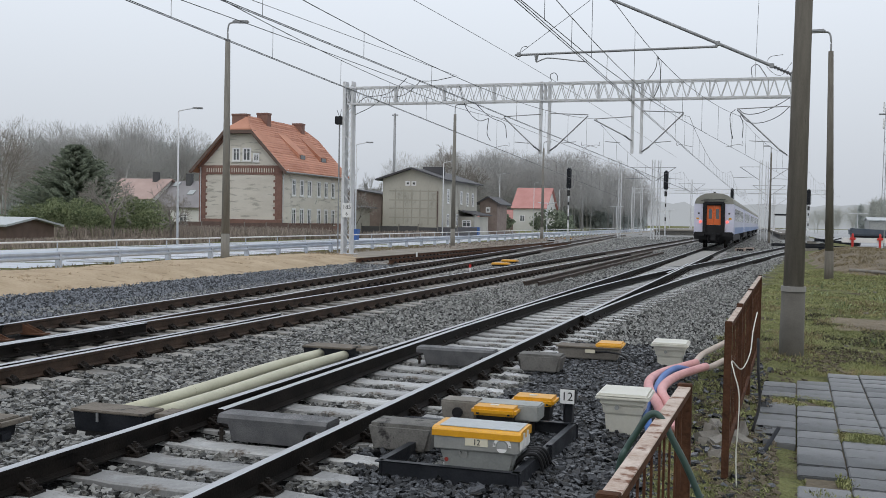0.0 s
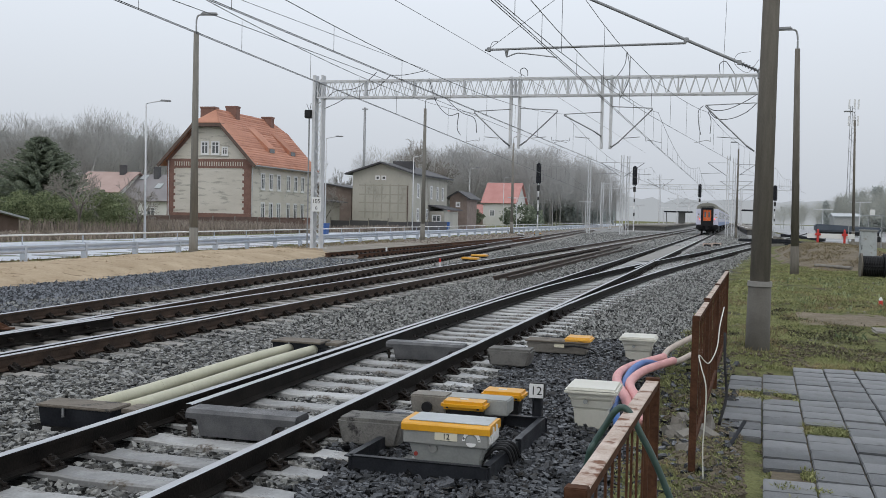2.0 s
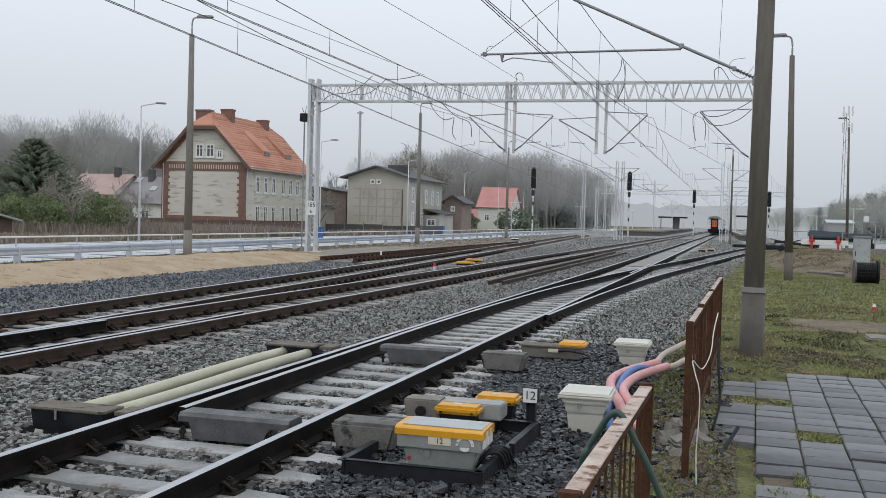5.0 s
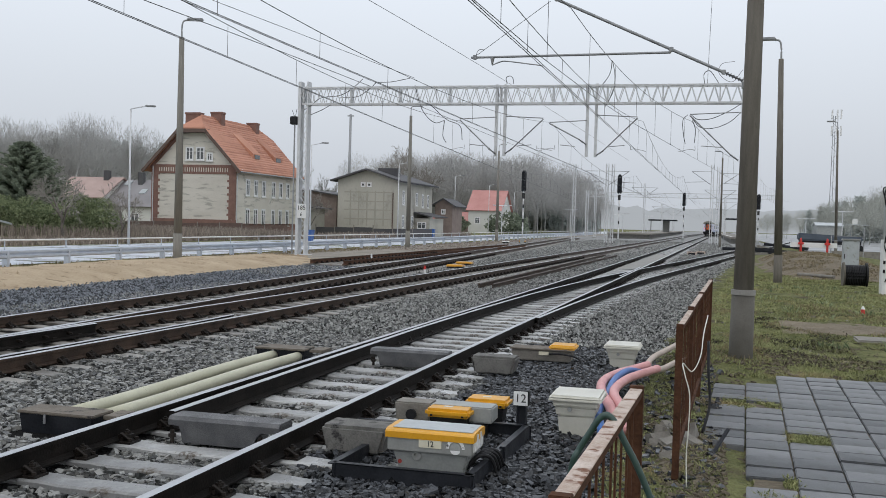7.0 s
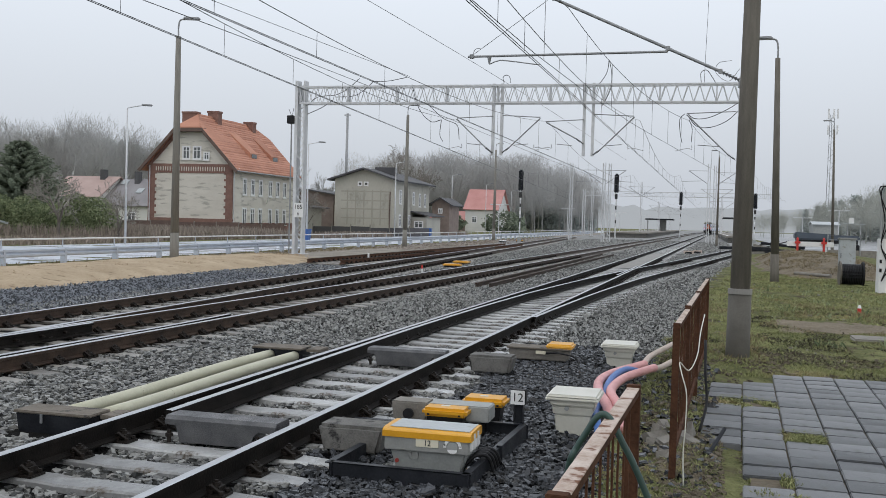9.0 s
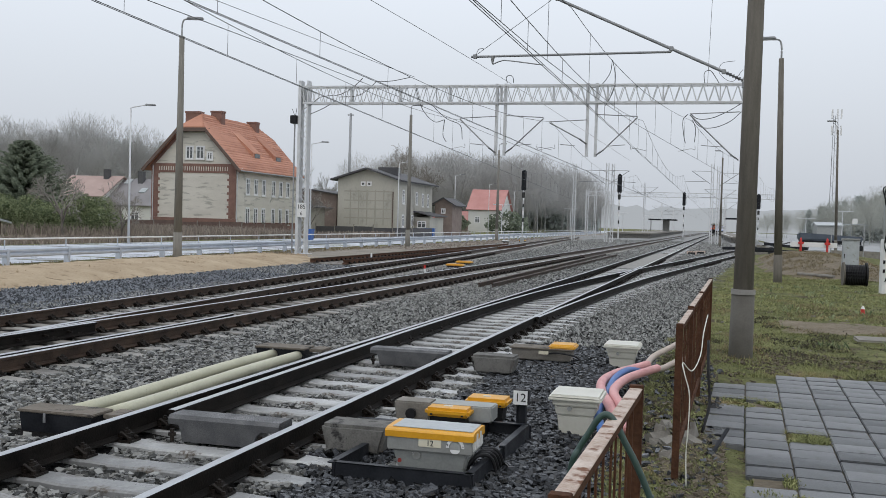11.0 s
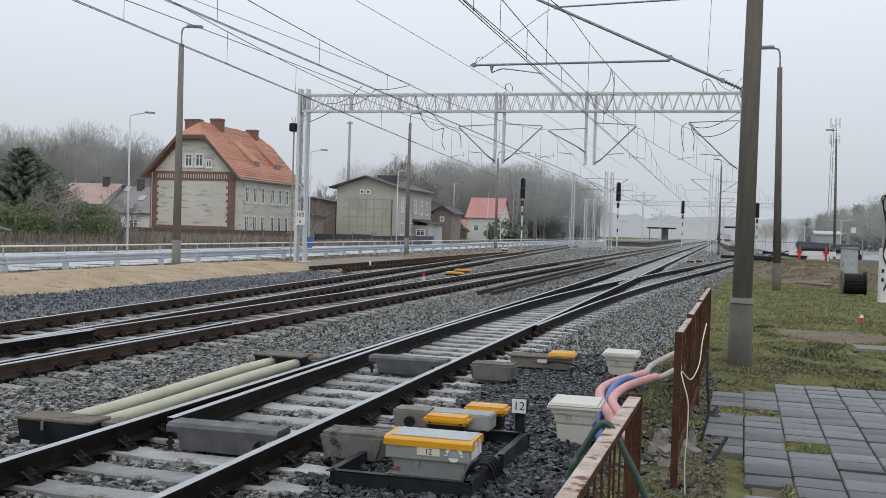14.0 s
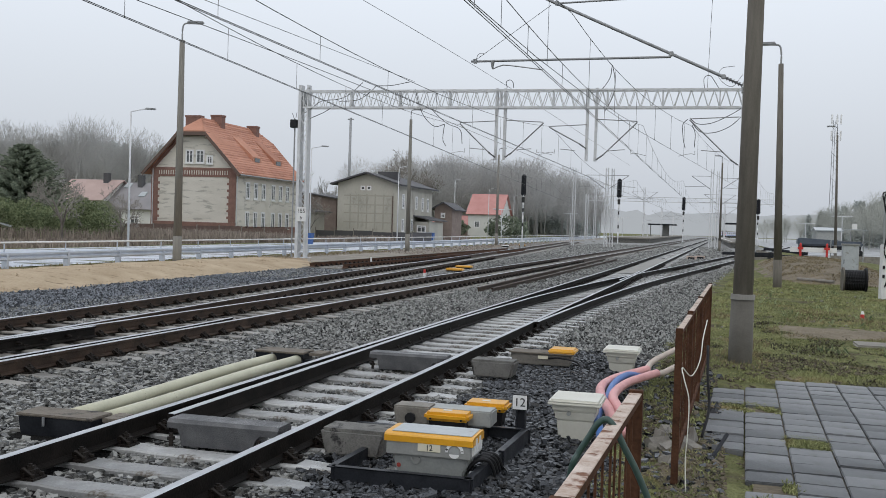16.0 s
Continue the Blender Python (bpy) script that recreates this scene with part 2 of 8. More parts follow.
def rod(bm, a, b, r0, r1=None, seg=10, caps=True, idx=0):
    a, b = Vector(a), Vector(b)
    d = b - a
    if d.length < 1e-6:
        return []
    g = bmesh.ops.create_cone(bm, cap_ends=caps, segments=seg, radius1=r0, radius2=r0 if r1 is None else r1, depth=d.length)
    t = Matrix.Translation((a + b) / 2) @ d.to_track_quat("Z", "Y").to_matrix().to_4x4()
    bmesh.ops.transform(bm, matrix=t, verts=g["verts"])
    if idx:
        for f in {f for v in g["verts"] for f in v.link_faces}:
            f.material_index = idx
    return g["verts"]


def tube(bm, pts, r, seg=8, idx=0, ripple=0.0):
    """A round tube along points."""
    pts = [Vector(p) for p in pts]
    rings = []
    for i, p in enumerate(pts):
        d = (pts[min(i + 1, len(pts) - 1)] - pts[max(i - 1, 0)]).normalized()
        s = d.cross(Vector((0, 0, 1)))
        s = s.normalized() if s.length > 1e-4 else Vector((1, 0, 0))
        u = s.cross(d)
        rr = r * (1 + ripple * (i % 2))
        rings.append([bm.verts.new(p + (s * math.cos(a) + u * math.sin(a)) * rr) for a in (2 * math.pi * k / seg for k in range(seg))])
    for q, w in zip(rings, rings[1:]):
        for k in range(seg):
            bm.faces.new((q[k], q[(k + 1) % seg], w[(k + 1) % seg], w[k])).material_index = idx
    bm.faces.new(rings[0][::-1]).material_index = idx
    bm.faces.new(rings[-1]).material_index = idx


def bend(ctrl, n=8):
    """A smooth line through control points."""
    c = [Vector(p) for p in ctrl]
    c = [c[0] * 2 - c[1]] + c + [c[-1] * 2 - c[-2]]
    out = []
    for i in range(1, len(c) - 2):
        for k in range(n):
            t = k / n
            p0, p1, p2, p3 = c[i - 1:i + 3]
            out.append(0.5 * ((2 * p1) + (p2 - p0) * t + (2 * p0 - 5 * p1 + 4 * p2 - p3) * t * t + (3 * p1 - p0 - 3 * p2 + p3) * t ** 3))
    return out + [c[-2]]


def extrude_along(bm, path, outline, mats=None, close=True):
    """Sweeps an outline of (side, height) along a level path."""
    rings = []
    for i, p in enumerate(path):
        p = Vector(p)
        d = Vector(path[min(i + 1, len(path) - 1)]) - Vector(path[max(i - 1, 0)])
        s = Vector((d.y, -d.x, 0)).normalized()
        rings.append([bm.verts.new(p + s * a + Vector((0, 0, b))) for a, b in outline])
    n = len(outline)
    for q, w in zip(rings, rings[1:]):
        for k in range(n if close else n - 1):
            f = bm.faces.new((q[k], w[k], w[(k + 1) % n], q[(k + 1) % n]))
            if mats:
                f.material_index = mats[k]
    if close:
        bm.faces.new(rings[0])
        bm.faces.new(rings[-1][::-1])


def from_np(name, verts, faces, material, parent=None, label="", kind=""):
    me = bpy.data.meshes.new(name)
    me.from_pydata(verts.tolist() if hasattr(verts, "tolist") else verts, [], faces.tolist() if hasattr(faces, "tolist") else faces)
    me.materials.append(material)
    ob = new(name, me)
    if parent is not None:
        ob.parent = parent
    return tagged(ob, label, kind=kind)


def mesh_top(name, bm, material, label, category, kind="", group="", smooth=False):
    return tagged(part(name, bm, material, None, label, smooth), "", category, group, kind)


# ---- lines of the tracks (x at a given y) ----
SLOPE = 0.0155


def line_a(y):
    # Past 330 m it bends so that masts cover the train in the camera's view.
    return -4.05 + SLOPE * (y - 6) + 0.00009 * max(0, y - 330) ** 2


def line_div(y):
    d = 0.0 if y < 12 else (y - 12) ** 2 / 600 if y < 40 else 28 ** 2 / 600 + 0.0933 * (y - 40)
    return line_a(y) + d


def line_b(y):
    return -8.70 + SLOPE * (y - 10) + 0.00009 * max(0, y - 330) ** 2


def line_c(y):
    return -10.35 - 0.066 * (y - 14)


def line_d(y):
    return -15.55 - 0.004 * (y - 40)


GAUGE = 1.505


# ---- ground ----
def sheet(name, xs, ys, height, material, label, category, wobble=0.0):
    bm = bmesh.new()
    grid = [[bm.verts.new((x, y, height(x, y) + wobble * noise.noise(Vector((x * 0.9, y * 0.9, 3.1))))) for x in xs] for y in ys]
    for a, b in zip(grid, grid[1:]):
        for i in range(len(xs) - 1):
            bm.faces.new((a[i], a[i + 1], b[i + 1], b[i]))
    return mesh_top(name, bm, material, label, category, "structure", smooth=True)


def steps(a, b, n):
    return [a + (b - a) * i / n for i in range(n + 1)]


def ground_z(x, y):
    z = -0.34
    if x > -0.5:
        z = -0.34 + 0.09 * min(1, (x + 0.5) / 0.5)
    if 30 < y < 110 and x > 2.8:
        up = math.exp(-((x - 7.5) / 4.2) ** 4) * math.exp(-((y - 66) / 15) ** 4)
        z += 0.5 * up
    if x > 0.2 and 3 < y < 14.2:
        z -= 0.06
    return z


ys_g = steps(-60, 2, 8) + steps(4, 60, 84) + steps(63, 150, 30) + [180, 230, 300, 420, 600, 900, 1500, 3000]
xs_g = [-2500, -900, -400, -200, -120, -80, -50, -40] + steps(-38, -18, 10) + steps(-16, -1, 10) + steps(-0.5, 16, 50) + [20, 30, 50, 90, 160, 300, 700, 2500]
sheet("ground", xs_g, ys_g, ground_z, M["grass"], "patchy damp winter turf and bare soil", "ground", 0.05)


def ballast_z(x, y):
    edge = right_edge(y)
    z = -0.225
    if abs(x - line_a(y)) < 0.66 or abs(x - line_b(y)) < 0.66:
        z = -0.25
    if x > edge - 0.9:
        z -= 0.14 * (x - edge + 0.9) / 0.9
    if x < -13.0:
        z -= 0.05
    return z


def right_edge(y):
    return -0.75 if y < 14 else -0.75 + 0.062 * (y - 14) if y < 60 else 2.1 + 0.11 * (y - 60) if y < 130 else 9.8


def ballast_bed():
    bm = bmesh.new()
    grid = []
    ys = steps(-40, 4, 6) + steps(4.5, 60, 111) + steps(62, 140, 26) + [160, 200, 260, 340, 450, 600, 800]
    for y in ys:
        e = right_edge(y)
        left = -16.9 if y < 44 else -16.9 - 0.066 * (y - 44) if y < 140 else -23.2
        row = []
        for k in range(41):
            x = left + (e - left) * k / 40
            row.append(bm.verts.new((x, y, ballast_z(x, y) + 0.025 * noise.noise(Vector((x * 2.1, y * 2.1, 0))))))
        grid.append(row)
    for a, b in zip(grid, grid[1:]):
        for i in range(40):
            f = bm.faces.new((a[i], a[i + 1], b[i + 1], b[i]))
            # Slot 2, under the near stones, is the bed with gap shade painted in.
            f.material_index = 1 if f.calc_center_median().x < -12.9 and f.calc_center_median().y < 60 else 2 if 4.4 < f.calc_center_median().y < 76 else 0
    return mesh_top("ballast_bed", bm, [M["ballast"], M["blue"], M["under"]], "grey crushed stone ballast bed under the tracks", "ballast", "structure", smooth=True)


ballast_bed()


def sand_bank():
    bm = bmesh.new()
    ys = steps(-20, 8, 10) + steps(9, 45.5, 90)
    prof = [(-16.4, -0.33), (-16.9, -0.24), (-17.6, -0.10), (-18.4, 0.0), (-19.4, 0.05), (-20.6, 0.02), (-21.6, -0.12), (-22.6, -0.26), (-24.0, -0.335)]
    grid = []
    for y in ys:
        end = max(0.0, min(1.0, (45.5 - y) / 3.5)) ** 0.6
        row = []
        for k, (x, z) in enumerate(prof):
            nz = noise.noise(Vector((x * 0.8, y * 0.8, 5))) * 0.09 + noise.noise(Vector((x * 3, y * 3, 5))) * 0.035
            row.append(bm.verts.new((x + 0.25 * noise.noise(Vector((0, y * 0.6, k))), y, -0.345 + (z + 0.345 + (nz if 0 < k < 8 else 0)) * end)))
        grid.append(row)
    for a, b in zip(grid, grid[1:]):
        for i in range(len(prof) - 1):
            bm.faces.new((a[i + 1], a[i], b[i], b[i + 1]))
    mesh_top("sand_bank", bm, M["sand"], "low bank of yellowish sand beside the tracks", "sand bank", "structure", smooth=True)


sand_bank()
bm = bmesh.new()
vs = [bm.verts.new(p) for p in ((-37.5, -60, -0.325), (-24.6, -60, -0.325), (-26.5, 160, -0.325), (-30.5, 420, -0.325), (-42, 420, -0.325), (-38.5, 160, -0.325))]
bm.faces.new(vs)
mesh_top("road", bm, M["road"], "wet asphalt road beyond the guard rail, sky sheen in its colour", "road", "structure")
bm = bmesh.new()
bm.faces.new([bm.verts.new(p) for p in ((-26.4, 168, -0.285), (-22.6, 168, -0.285), (-22.6, 420, -0.285), (-30.3, 420, -0.285))])
mesh_top("verge", bm, M["verge"], "far gravelly verge along the road", "verge", "structure")
sheet("verge", steps(-24.4, -16.6, 12), steps(44, 170, 60), lambda x, y: -0.292, M["verge"], "brown-grey gravelly verge between road and tracks", "verge", 0.03)
# Pale grey sheet laid over the green turf of the far ground.
bm = bmesh.new()
bm.faces.new([bm.verts.new(p) for p in ((9.8, 86, -0.185), (90, 86, -0.185), (200, 700, -0.185), (10.2, 700, -0.185))])
mesh_top("yard", bm, M["yard"], "grey sheet for the far ground of the goods yard", "yard", "structure")
bm = bmesh.new()
rim = [(2.75 + 1.3 * k * math.cos(a), 22.2 + 1.5 * k * math.sin(a)) for a, k in ((a, 1 + 0.6 * noise.noise(Vector((math.cos(a) * 2.2, math.sin(a) * 2.2, 9)))) for a in steps(0, 2 * math.pi, 60)[:-1])]
mid = bm.verts.new((2.75, 22.2, ground_z(2.75, 22.2) + 0.05))
ring = [bm.verts.new((x, y, ground_z(x, y) + 0.05 * noise.noise(Vector((x * 0.9, y * 0.9, 3.1))) + 0.004)) for x, y in rim]
for a, b in zip(ring, ring[1:] + ring[:1]):
    bm.faces.new((mid, a, b))
mesh_top("bare_soil", bm, M["mound"], "bare trodden sandy soil in the turf", "soil", "structure", smooth=True)


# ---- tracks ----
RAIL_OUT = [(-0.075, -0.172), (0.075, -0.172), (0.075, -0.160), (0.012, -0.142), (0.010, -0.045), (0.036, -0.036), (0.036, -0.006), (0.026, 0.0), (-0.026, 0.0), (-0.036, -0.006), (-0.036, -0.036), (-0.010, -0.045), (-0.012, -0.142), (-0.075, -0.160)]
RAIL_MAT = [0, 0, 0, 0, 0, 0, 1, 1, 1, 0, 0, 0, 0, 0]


def rail(name, fx, y0, y1, parent, mats, step=2.0, z=0.0, label=""):
    n = max(2, int((y1 - y0) / step))
    bm = bmesh.new()
    extrude_along(bm, [(fx(y), y, z) for y in steps(y0, y1, n)], RAIL_OUT, RAIL_MAT)
    return part(name, bm, mats, parent, label)


def sleeper_mesh():
    bm = bmesh.new()
    prof = [(-1.3, -0.02), (-0.95, 0.0), (-0.5, 0.0), (-0.35, -0.012), (0.35, -0.012), (0.5, 0.0), (0.95, 0.0), (1.3, -0.02)]
    rings = []
    for x, z in prof:
        rings.append([bm.verts.new((x, a, b)) for a, b in ((-0.14, -0.2), (-0.125, z - 0.015), (-0.11, z), (0.11, z), (0.125, z - 0.015), (0.14, -0.2))])
    for q, w in zip(rings, rings[1:]):
        for k in range(5):
            bm.faces.new((q[k], q[k + 1], w[k + 1], w[k]))
    bm.faces.new(rings[0])
    bm.faces.new(rings[-1][::-1])
    bmesh.ops.recalc_face_normals(bm, faces=bm.faces)
    return bm


def fastening_mesh():
    """Ribbed base plate with two clamps and bolts, both sides of the rail foot."""
    bm = bmesh.new()
    box(bm, -0.19, 0.19, -0.08, 0.08, -0.19, -0.172)
    for s in (-1, 1):
        box(bm, s * 0.078, s * 0.10, -0.06, 0.06, -0.175, -0.14)
        box(bm, s * 0.05, s * 0.15, -0.045, 0.045, -0.158, -0.12)
        rod(bm, (s * 0.105, 0, -0.17), (s * 0.105, 0, -0.08), 0.015, seg=6)
        rod(bm, (s * 0.105, 0, -0.12), (s * 0.105, 0, -0.095), 0.028, seg=6)
        for dy in (-0.055, 0.055):
            rod(bm, (s * 0.055, dy * 0.5, -0.14), (s * 0.09, dy, -0.108), 0.014, seg=5)
            rod(bm, (s * 0.09, dy, -0.108), (s * 0.17, dy * 0.8, -0.165), 0.014, seg=5)
        rod(bm, (s * 0.165, -0.05, -0.18), (s * 0.165, -0.05, -0.145), 0.018, seg=6)
        rod(bm, (s * 0.165, 0.05, -0.18), (s * 0.165, 0.05, -0.145), 0.018, seg=6)
    return bm


SEED_SLEEPER, SEED_CLIP = {}, None


def lay_track(label, fx, y0, y1, mats, sleepers=(0, 0), phase=0.0, clips=60.0, far=None, pitch=0.6, skip=(), wide=None):
    """A track: two rails, its sleepers one by one, and the fastenings of the near ones."""
    global SEED_CLIP
    kind = "sleeper" if mats is MATS else "sleeper_old"
    tr = thing("railway_track", (0, 0, 0), label, "railway track", kind="structure")
    for s in (-1, 1):
        rail("rail", lambda y, s=s: fx(y) + s * GAUGE / 2, y0, y1, tr, mats)
    y, i = sleepers[0] + phase, 0
    while y < sleepers[1]:
        x, turn = fx(y), math.degrees(math.atan(fx(y + 0.5) - fx(y - 0.5)))
        w = wide(y) if wide else 0.0
        at = pose(x + w / 2, y + random.uniform(-0.015, 0.015), -0.188 + random.uniform(-0.006, 0.004), 0, 0, -turn + random.uniform(-0.5, 0.5))
        if kind not in SEED_SLEEPER:
            o = SEED_SLEEPER[kind] = part("sleeper", sleeper_mesh(), M[kind], tr)
            o.matrix_basis = at
        else:
            o = share("sleeper", SEED_SLEEPER[kind], at, tr)
        o.scale.x = 1 + w / 2.6
        if y < clips:
            for s in (-1, 1):
                at = pose(x + s * GAUGE / 2, y, 0, 0, 0, -turn)
                if SEED_CLIP is None:
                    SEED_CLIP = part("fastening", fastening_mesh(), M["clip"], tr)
                    SEED_CLIP.matrix_basis = at
                else:
                    share("fastening", SEED_CLIP, at, tr)
        y, i = y + pitch, i + 1
    return tr


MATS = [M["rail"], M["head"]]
MATS_B = [M["rail_b"], M["head"]]
MATS_RUST = [M["rail_rust"], M["rail"]]
turnout_w = lambda y: 0 if y < 14 else min(1.75, max(0, line_div(y) - line_a(y))) if y < 50 else 0
track_a = lay_track("main track with wet concrete sleepers", line_a, -12, 700, MATS, (-6, 140), 0.2, wide=turnout_w)
# Pale flat strip between the rails from 46 to 74 m.
bm = bmesh.new()
rows_i = [(line_a(y), y) for y in steps(46, 74, 14)]
for (xa, ya), (xb, yb) in zip(rows_i, rows_i[1:]):
    bm.faces.new([bm.verts.new(p) for p in ((xa - 0.62, ya, -0.165), (xa + 0.62, ya, -0.165), (xb + 0.62, yb, -0.165), (xb - 0.62, yb, -0.165))])
mesh_top("track_infill", bm, M["pole_band"], "smooth pale grey strip between the rails", "infill", "structure")
track_b = lay_track("second track with rusty rails on concrete sleepers", line_b, -12, 700, MATS_B, (-6, 130), 0.1)
track_c = lay_track("branching rusty track curving off beside the road", line_c, 12.5, 150, MATS_B, (13, 110), 0.3)
track_e = lay_track("track leaving the turnout towards the siding", line_div, 24, 190, MATS, (52, 130), 0.0)
track_d = lay_track("disused red-rusted siding rails beside the sand", line_d, 39.5, 84, MATS_RUST, (40, 76), 0.0)


# ---- overhead line ----
def round_pole(name, at, r0, r1, h, material, label, category, band=None, group=""):
    t = thing(name, at, label, category, group)
    bm = bmesh.new()
    rod(bm, (0, 0, -0.6), (0, 0, h), r0, r1, seg=28)
    part("shaft", bm, material, t, smooth=True)
    return t


pole = round_pole("concrete_pole", pose(0.566, 16.17, -0.25, 0, 0.4, 0), 0.162, 0.104, 9.0, M["pole"], "dark tapering concrete pole standing in grass", "pole")
bm = bmesh.new()
rod(bm, (0, 0, 0.99), (0, 0, 1.07), 0.186, 0.184, seg=28)
part("collar", bm, M["pole_band"], pole, "pale concrete collar")
bm = bmesh.new()
rod(bm, (0, 0, -0.6), (0, 0, 0.99), 0.19, 0.174, seg=28)
part("socket", bm, M["pole_foot"], pole, "thicker concrete foot of the pole", True)


def lamp_post(at, h, label, style, r=0.09):
    t = thing("street_lamp", at, label, "street lamp", "lamp posts along the railway")
    bm = bmesh.new()
    if style == "concrete":
        rod(bm, (0, 0, -0.4), (0, 0, h * 0.12), r * 1.25, r * 1.2, seg=14)
        rod(bm, (0, 0, h * 0.12), (0, 0, h - 0.7), r * 1.15, r * 0.7, seg=14)
        part("pole", bm, M["pole_grey"] if r > 0.14 else M["pole"], t, smooth=True)
        bm = bmesh.new()
        tube(bm, bend([(0, 0, h - 0.75), (0, 0, h - 0.25), (0.08, 0, h), (0.35, 0, h + 0.04)]), 0.035)
        part("arm", bm, M["galv_dark"], t)
    else:
        rod(bm, (0, 0, -0.4), (0, 0, h - 0.1), r, r * 0.55, seg=12)
        part("pole", bm, M["galv"], t, smooth=True)
        bm = bmesh.new()
        tube(bm, bend([(0, 0, h - 0.15), (0.03, 0, h), (0.5, 0, h + 0.13), (1.0, 0, h + 0.24)]), 0.04)
        part("arm", bm, M["galv"], t)
    bm = bmesh.new()
    x0, z0 = (0.2, h + 0.02) if style == "concrete" else (0.9, h + 0.2)
    vs = box(bm, x0, x0 + 0.7, -0.12, 0.12, z0, z0 + 0.12, 0.04)
    part("lantern", bm, M["galv_dark"], t)
    return t


def lattice_column(bm, x, y, z0, z1, w=0.42, d=0.5, seg=0.55, c=0.13):
    """Two channels joined by zigzag lacing."""
    for s in (-1, 1):
        box(bm, x + s * w / 2 - (c if s < 0 else 0.04), x + s * w / 2 + 0.04, y - d / 2, y + d / 2, z0, z1)
    z, s = z0 + 0.3, 1
    while z + seg < z1:
        for yy in (y - d / 2, y + d / 2):
            rod(bm, (x - s * w / 2, yy, z), (x + s * w / 2, yy, z + seg), 0.022, seg=5)
        z, s = z + seg, -s


def gantry(y, x0, x1, zb, zt, label, cols, drops, depth=0.55, step=0.55, tilt=-SLOPE):
    t = thing("catenary_gantry", pose(0, y, 0, 0, 0, 0), label, "gantry", "gantries over the tracks")
    for x in cols:
        bm = bmesh.new()
        lattice_column(bm, x, 0, -0.5, zt + 0.35)
        box(bm, x - 0.45, x + 0.45, -0.5, 0.5, -0.6, -0.28, 0.03)
        part("column", bm, M["galv"], t)
    for yy in (-depth / 2, depth / 2):
        for z in (zb, zt):
            bm = bmesh.new()
            box(bm, x0, x1, yy - 0.045, yy + 0.045, z - 0.045, z + 0.045)
            part("chord", bm, M["galv"], t)
    n = int((x1 - x0) / step)
    s = (x1 - x0) / n
    bars = {}
    for i in range(n):
        a = x0 + s * i
        for yy in (-depth / 2, depth / 2):
            for name, q, w in (("lacing_bar", (0, 0, zb), (s / 2, 0, zt)), ("lacing_brace", (s / 2, 0, zt), (s, 0, zb))):
                if name not in bars:
                    bm = bmesh.new()
                    rod(bm, q, w, 0.022, seg=5)
                    bars[name] = part(name, bm, M["galv"], t)
                    bars[name].matrix_basis = pose(a, yy, 0)
                else:
                    share(name, bars[name], pose(a, yy, 0), t)
        if i % 5 == 0:
            bm = bmesh.new()
            box(bm, a - 0.03, a + 0.03, -depth / 2 + 0.046, depth / 2 - 0.046, zb + 0.046, zt - 0.046)
            part("cross_frame", bm, M["galv"], t)
    for x in drops:
        bm = bmesh.new()
        box(bm, x - 0.07, x + 0.07, -0.1, 0.1, 5.32, zt + 0.12)
        part("drop_post", bm, M["galv"], t)
    return t


GY = 51.8
front_gantry = gantry(GY, -21.95, 1.5, 8.08, 8.98, "pale grey lattice steel gantry spanning the tracks", (-21.9, 1.78), (-11.0, -10.54, -6.2, -5.74))


def insulator(bm, a, b, r=0.06):
    a, b = Vector(a), Vector(b)
    for i in range(6):
        p, q = a.lerp(b, i / 6), a.lerp(b, (i + 0.55) / 6)
        rod(bm, p, q, r, r * 0.55, seg=8)
    rod(bm, a, b, r * 0.4, seg=6)


def wire_run(name, label, fx, y0, y1, z, dz, span=26.0, first=25.0, twin=True, sag=0.9, offset=0.0):
    """A contact wire with a sagging messenger wire and droppers between supports."""
    t = thing("overhead_wires", (0, 0, 0), label, "overhead wires", "overhead wires")
    bm = bmesh.new()
    for o in ((-0.03, 0.03) if twin else (0,)):
        tube(bm, [(fx(y) + o + offset, y, z) for y in steps(y0, y1, 24)], 0.0085, 5)
    part("contact_wire", bm, M["wire"], t)

    def mz(y):
        k = ((y - first) / span) % 1.0
        return z + dz - sag * 4 * k * (1 - k)

    bm = bmesh.new()
    tube(bm, [(fx(y) + offset, y, mz(y)) for y in steps(y0, y1, int((y1 - y0) / 2.2))], 0.0095, 5)
    part("messenger_wire", bm, M["wire"], t)
    y = first + span * math.floor((y0 - first) / span)
    while y < y1:
        for k in ((0.1, 0.26, 0.42, 0.58, 0.74, 0.9) if span < 40 else (0.05, 0.14, 0.23, 0.32, 0.41, 0.5, 0.59, 0.68, 0.77, 0.86, 0.95)):
            q = y + k * span
            if y0 < q < y1 and q < 160:
                bm = bmesh.new()
                rod(bm, (fx(q) + offset, q, z), (fx(q) + offset, q, mz(q)), 0.006, seg=4)
                part("dropper", bm, M["wire"], t)
        y += span
    return t


# ---- train ----
T0, SPEED = 75.5, 29.5


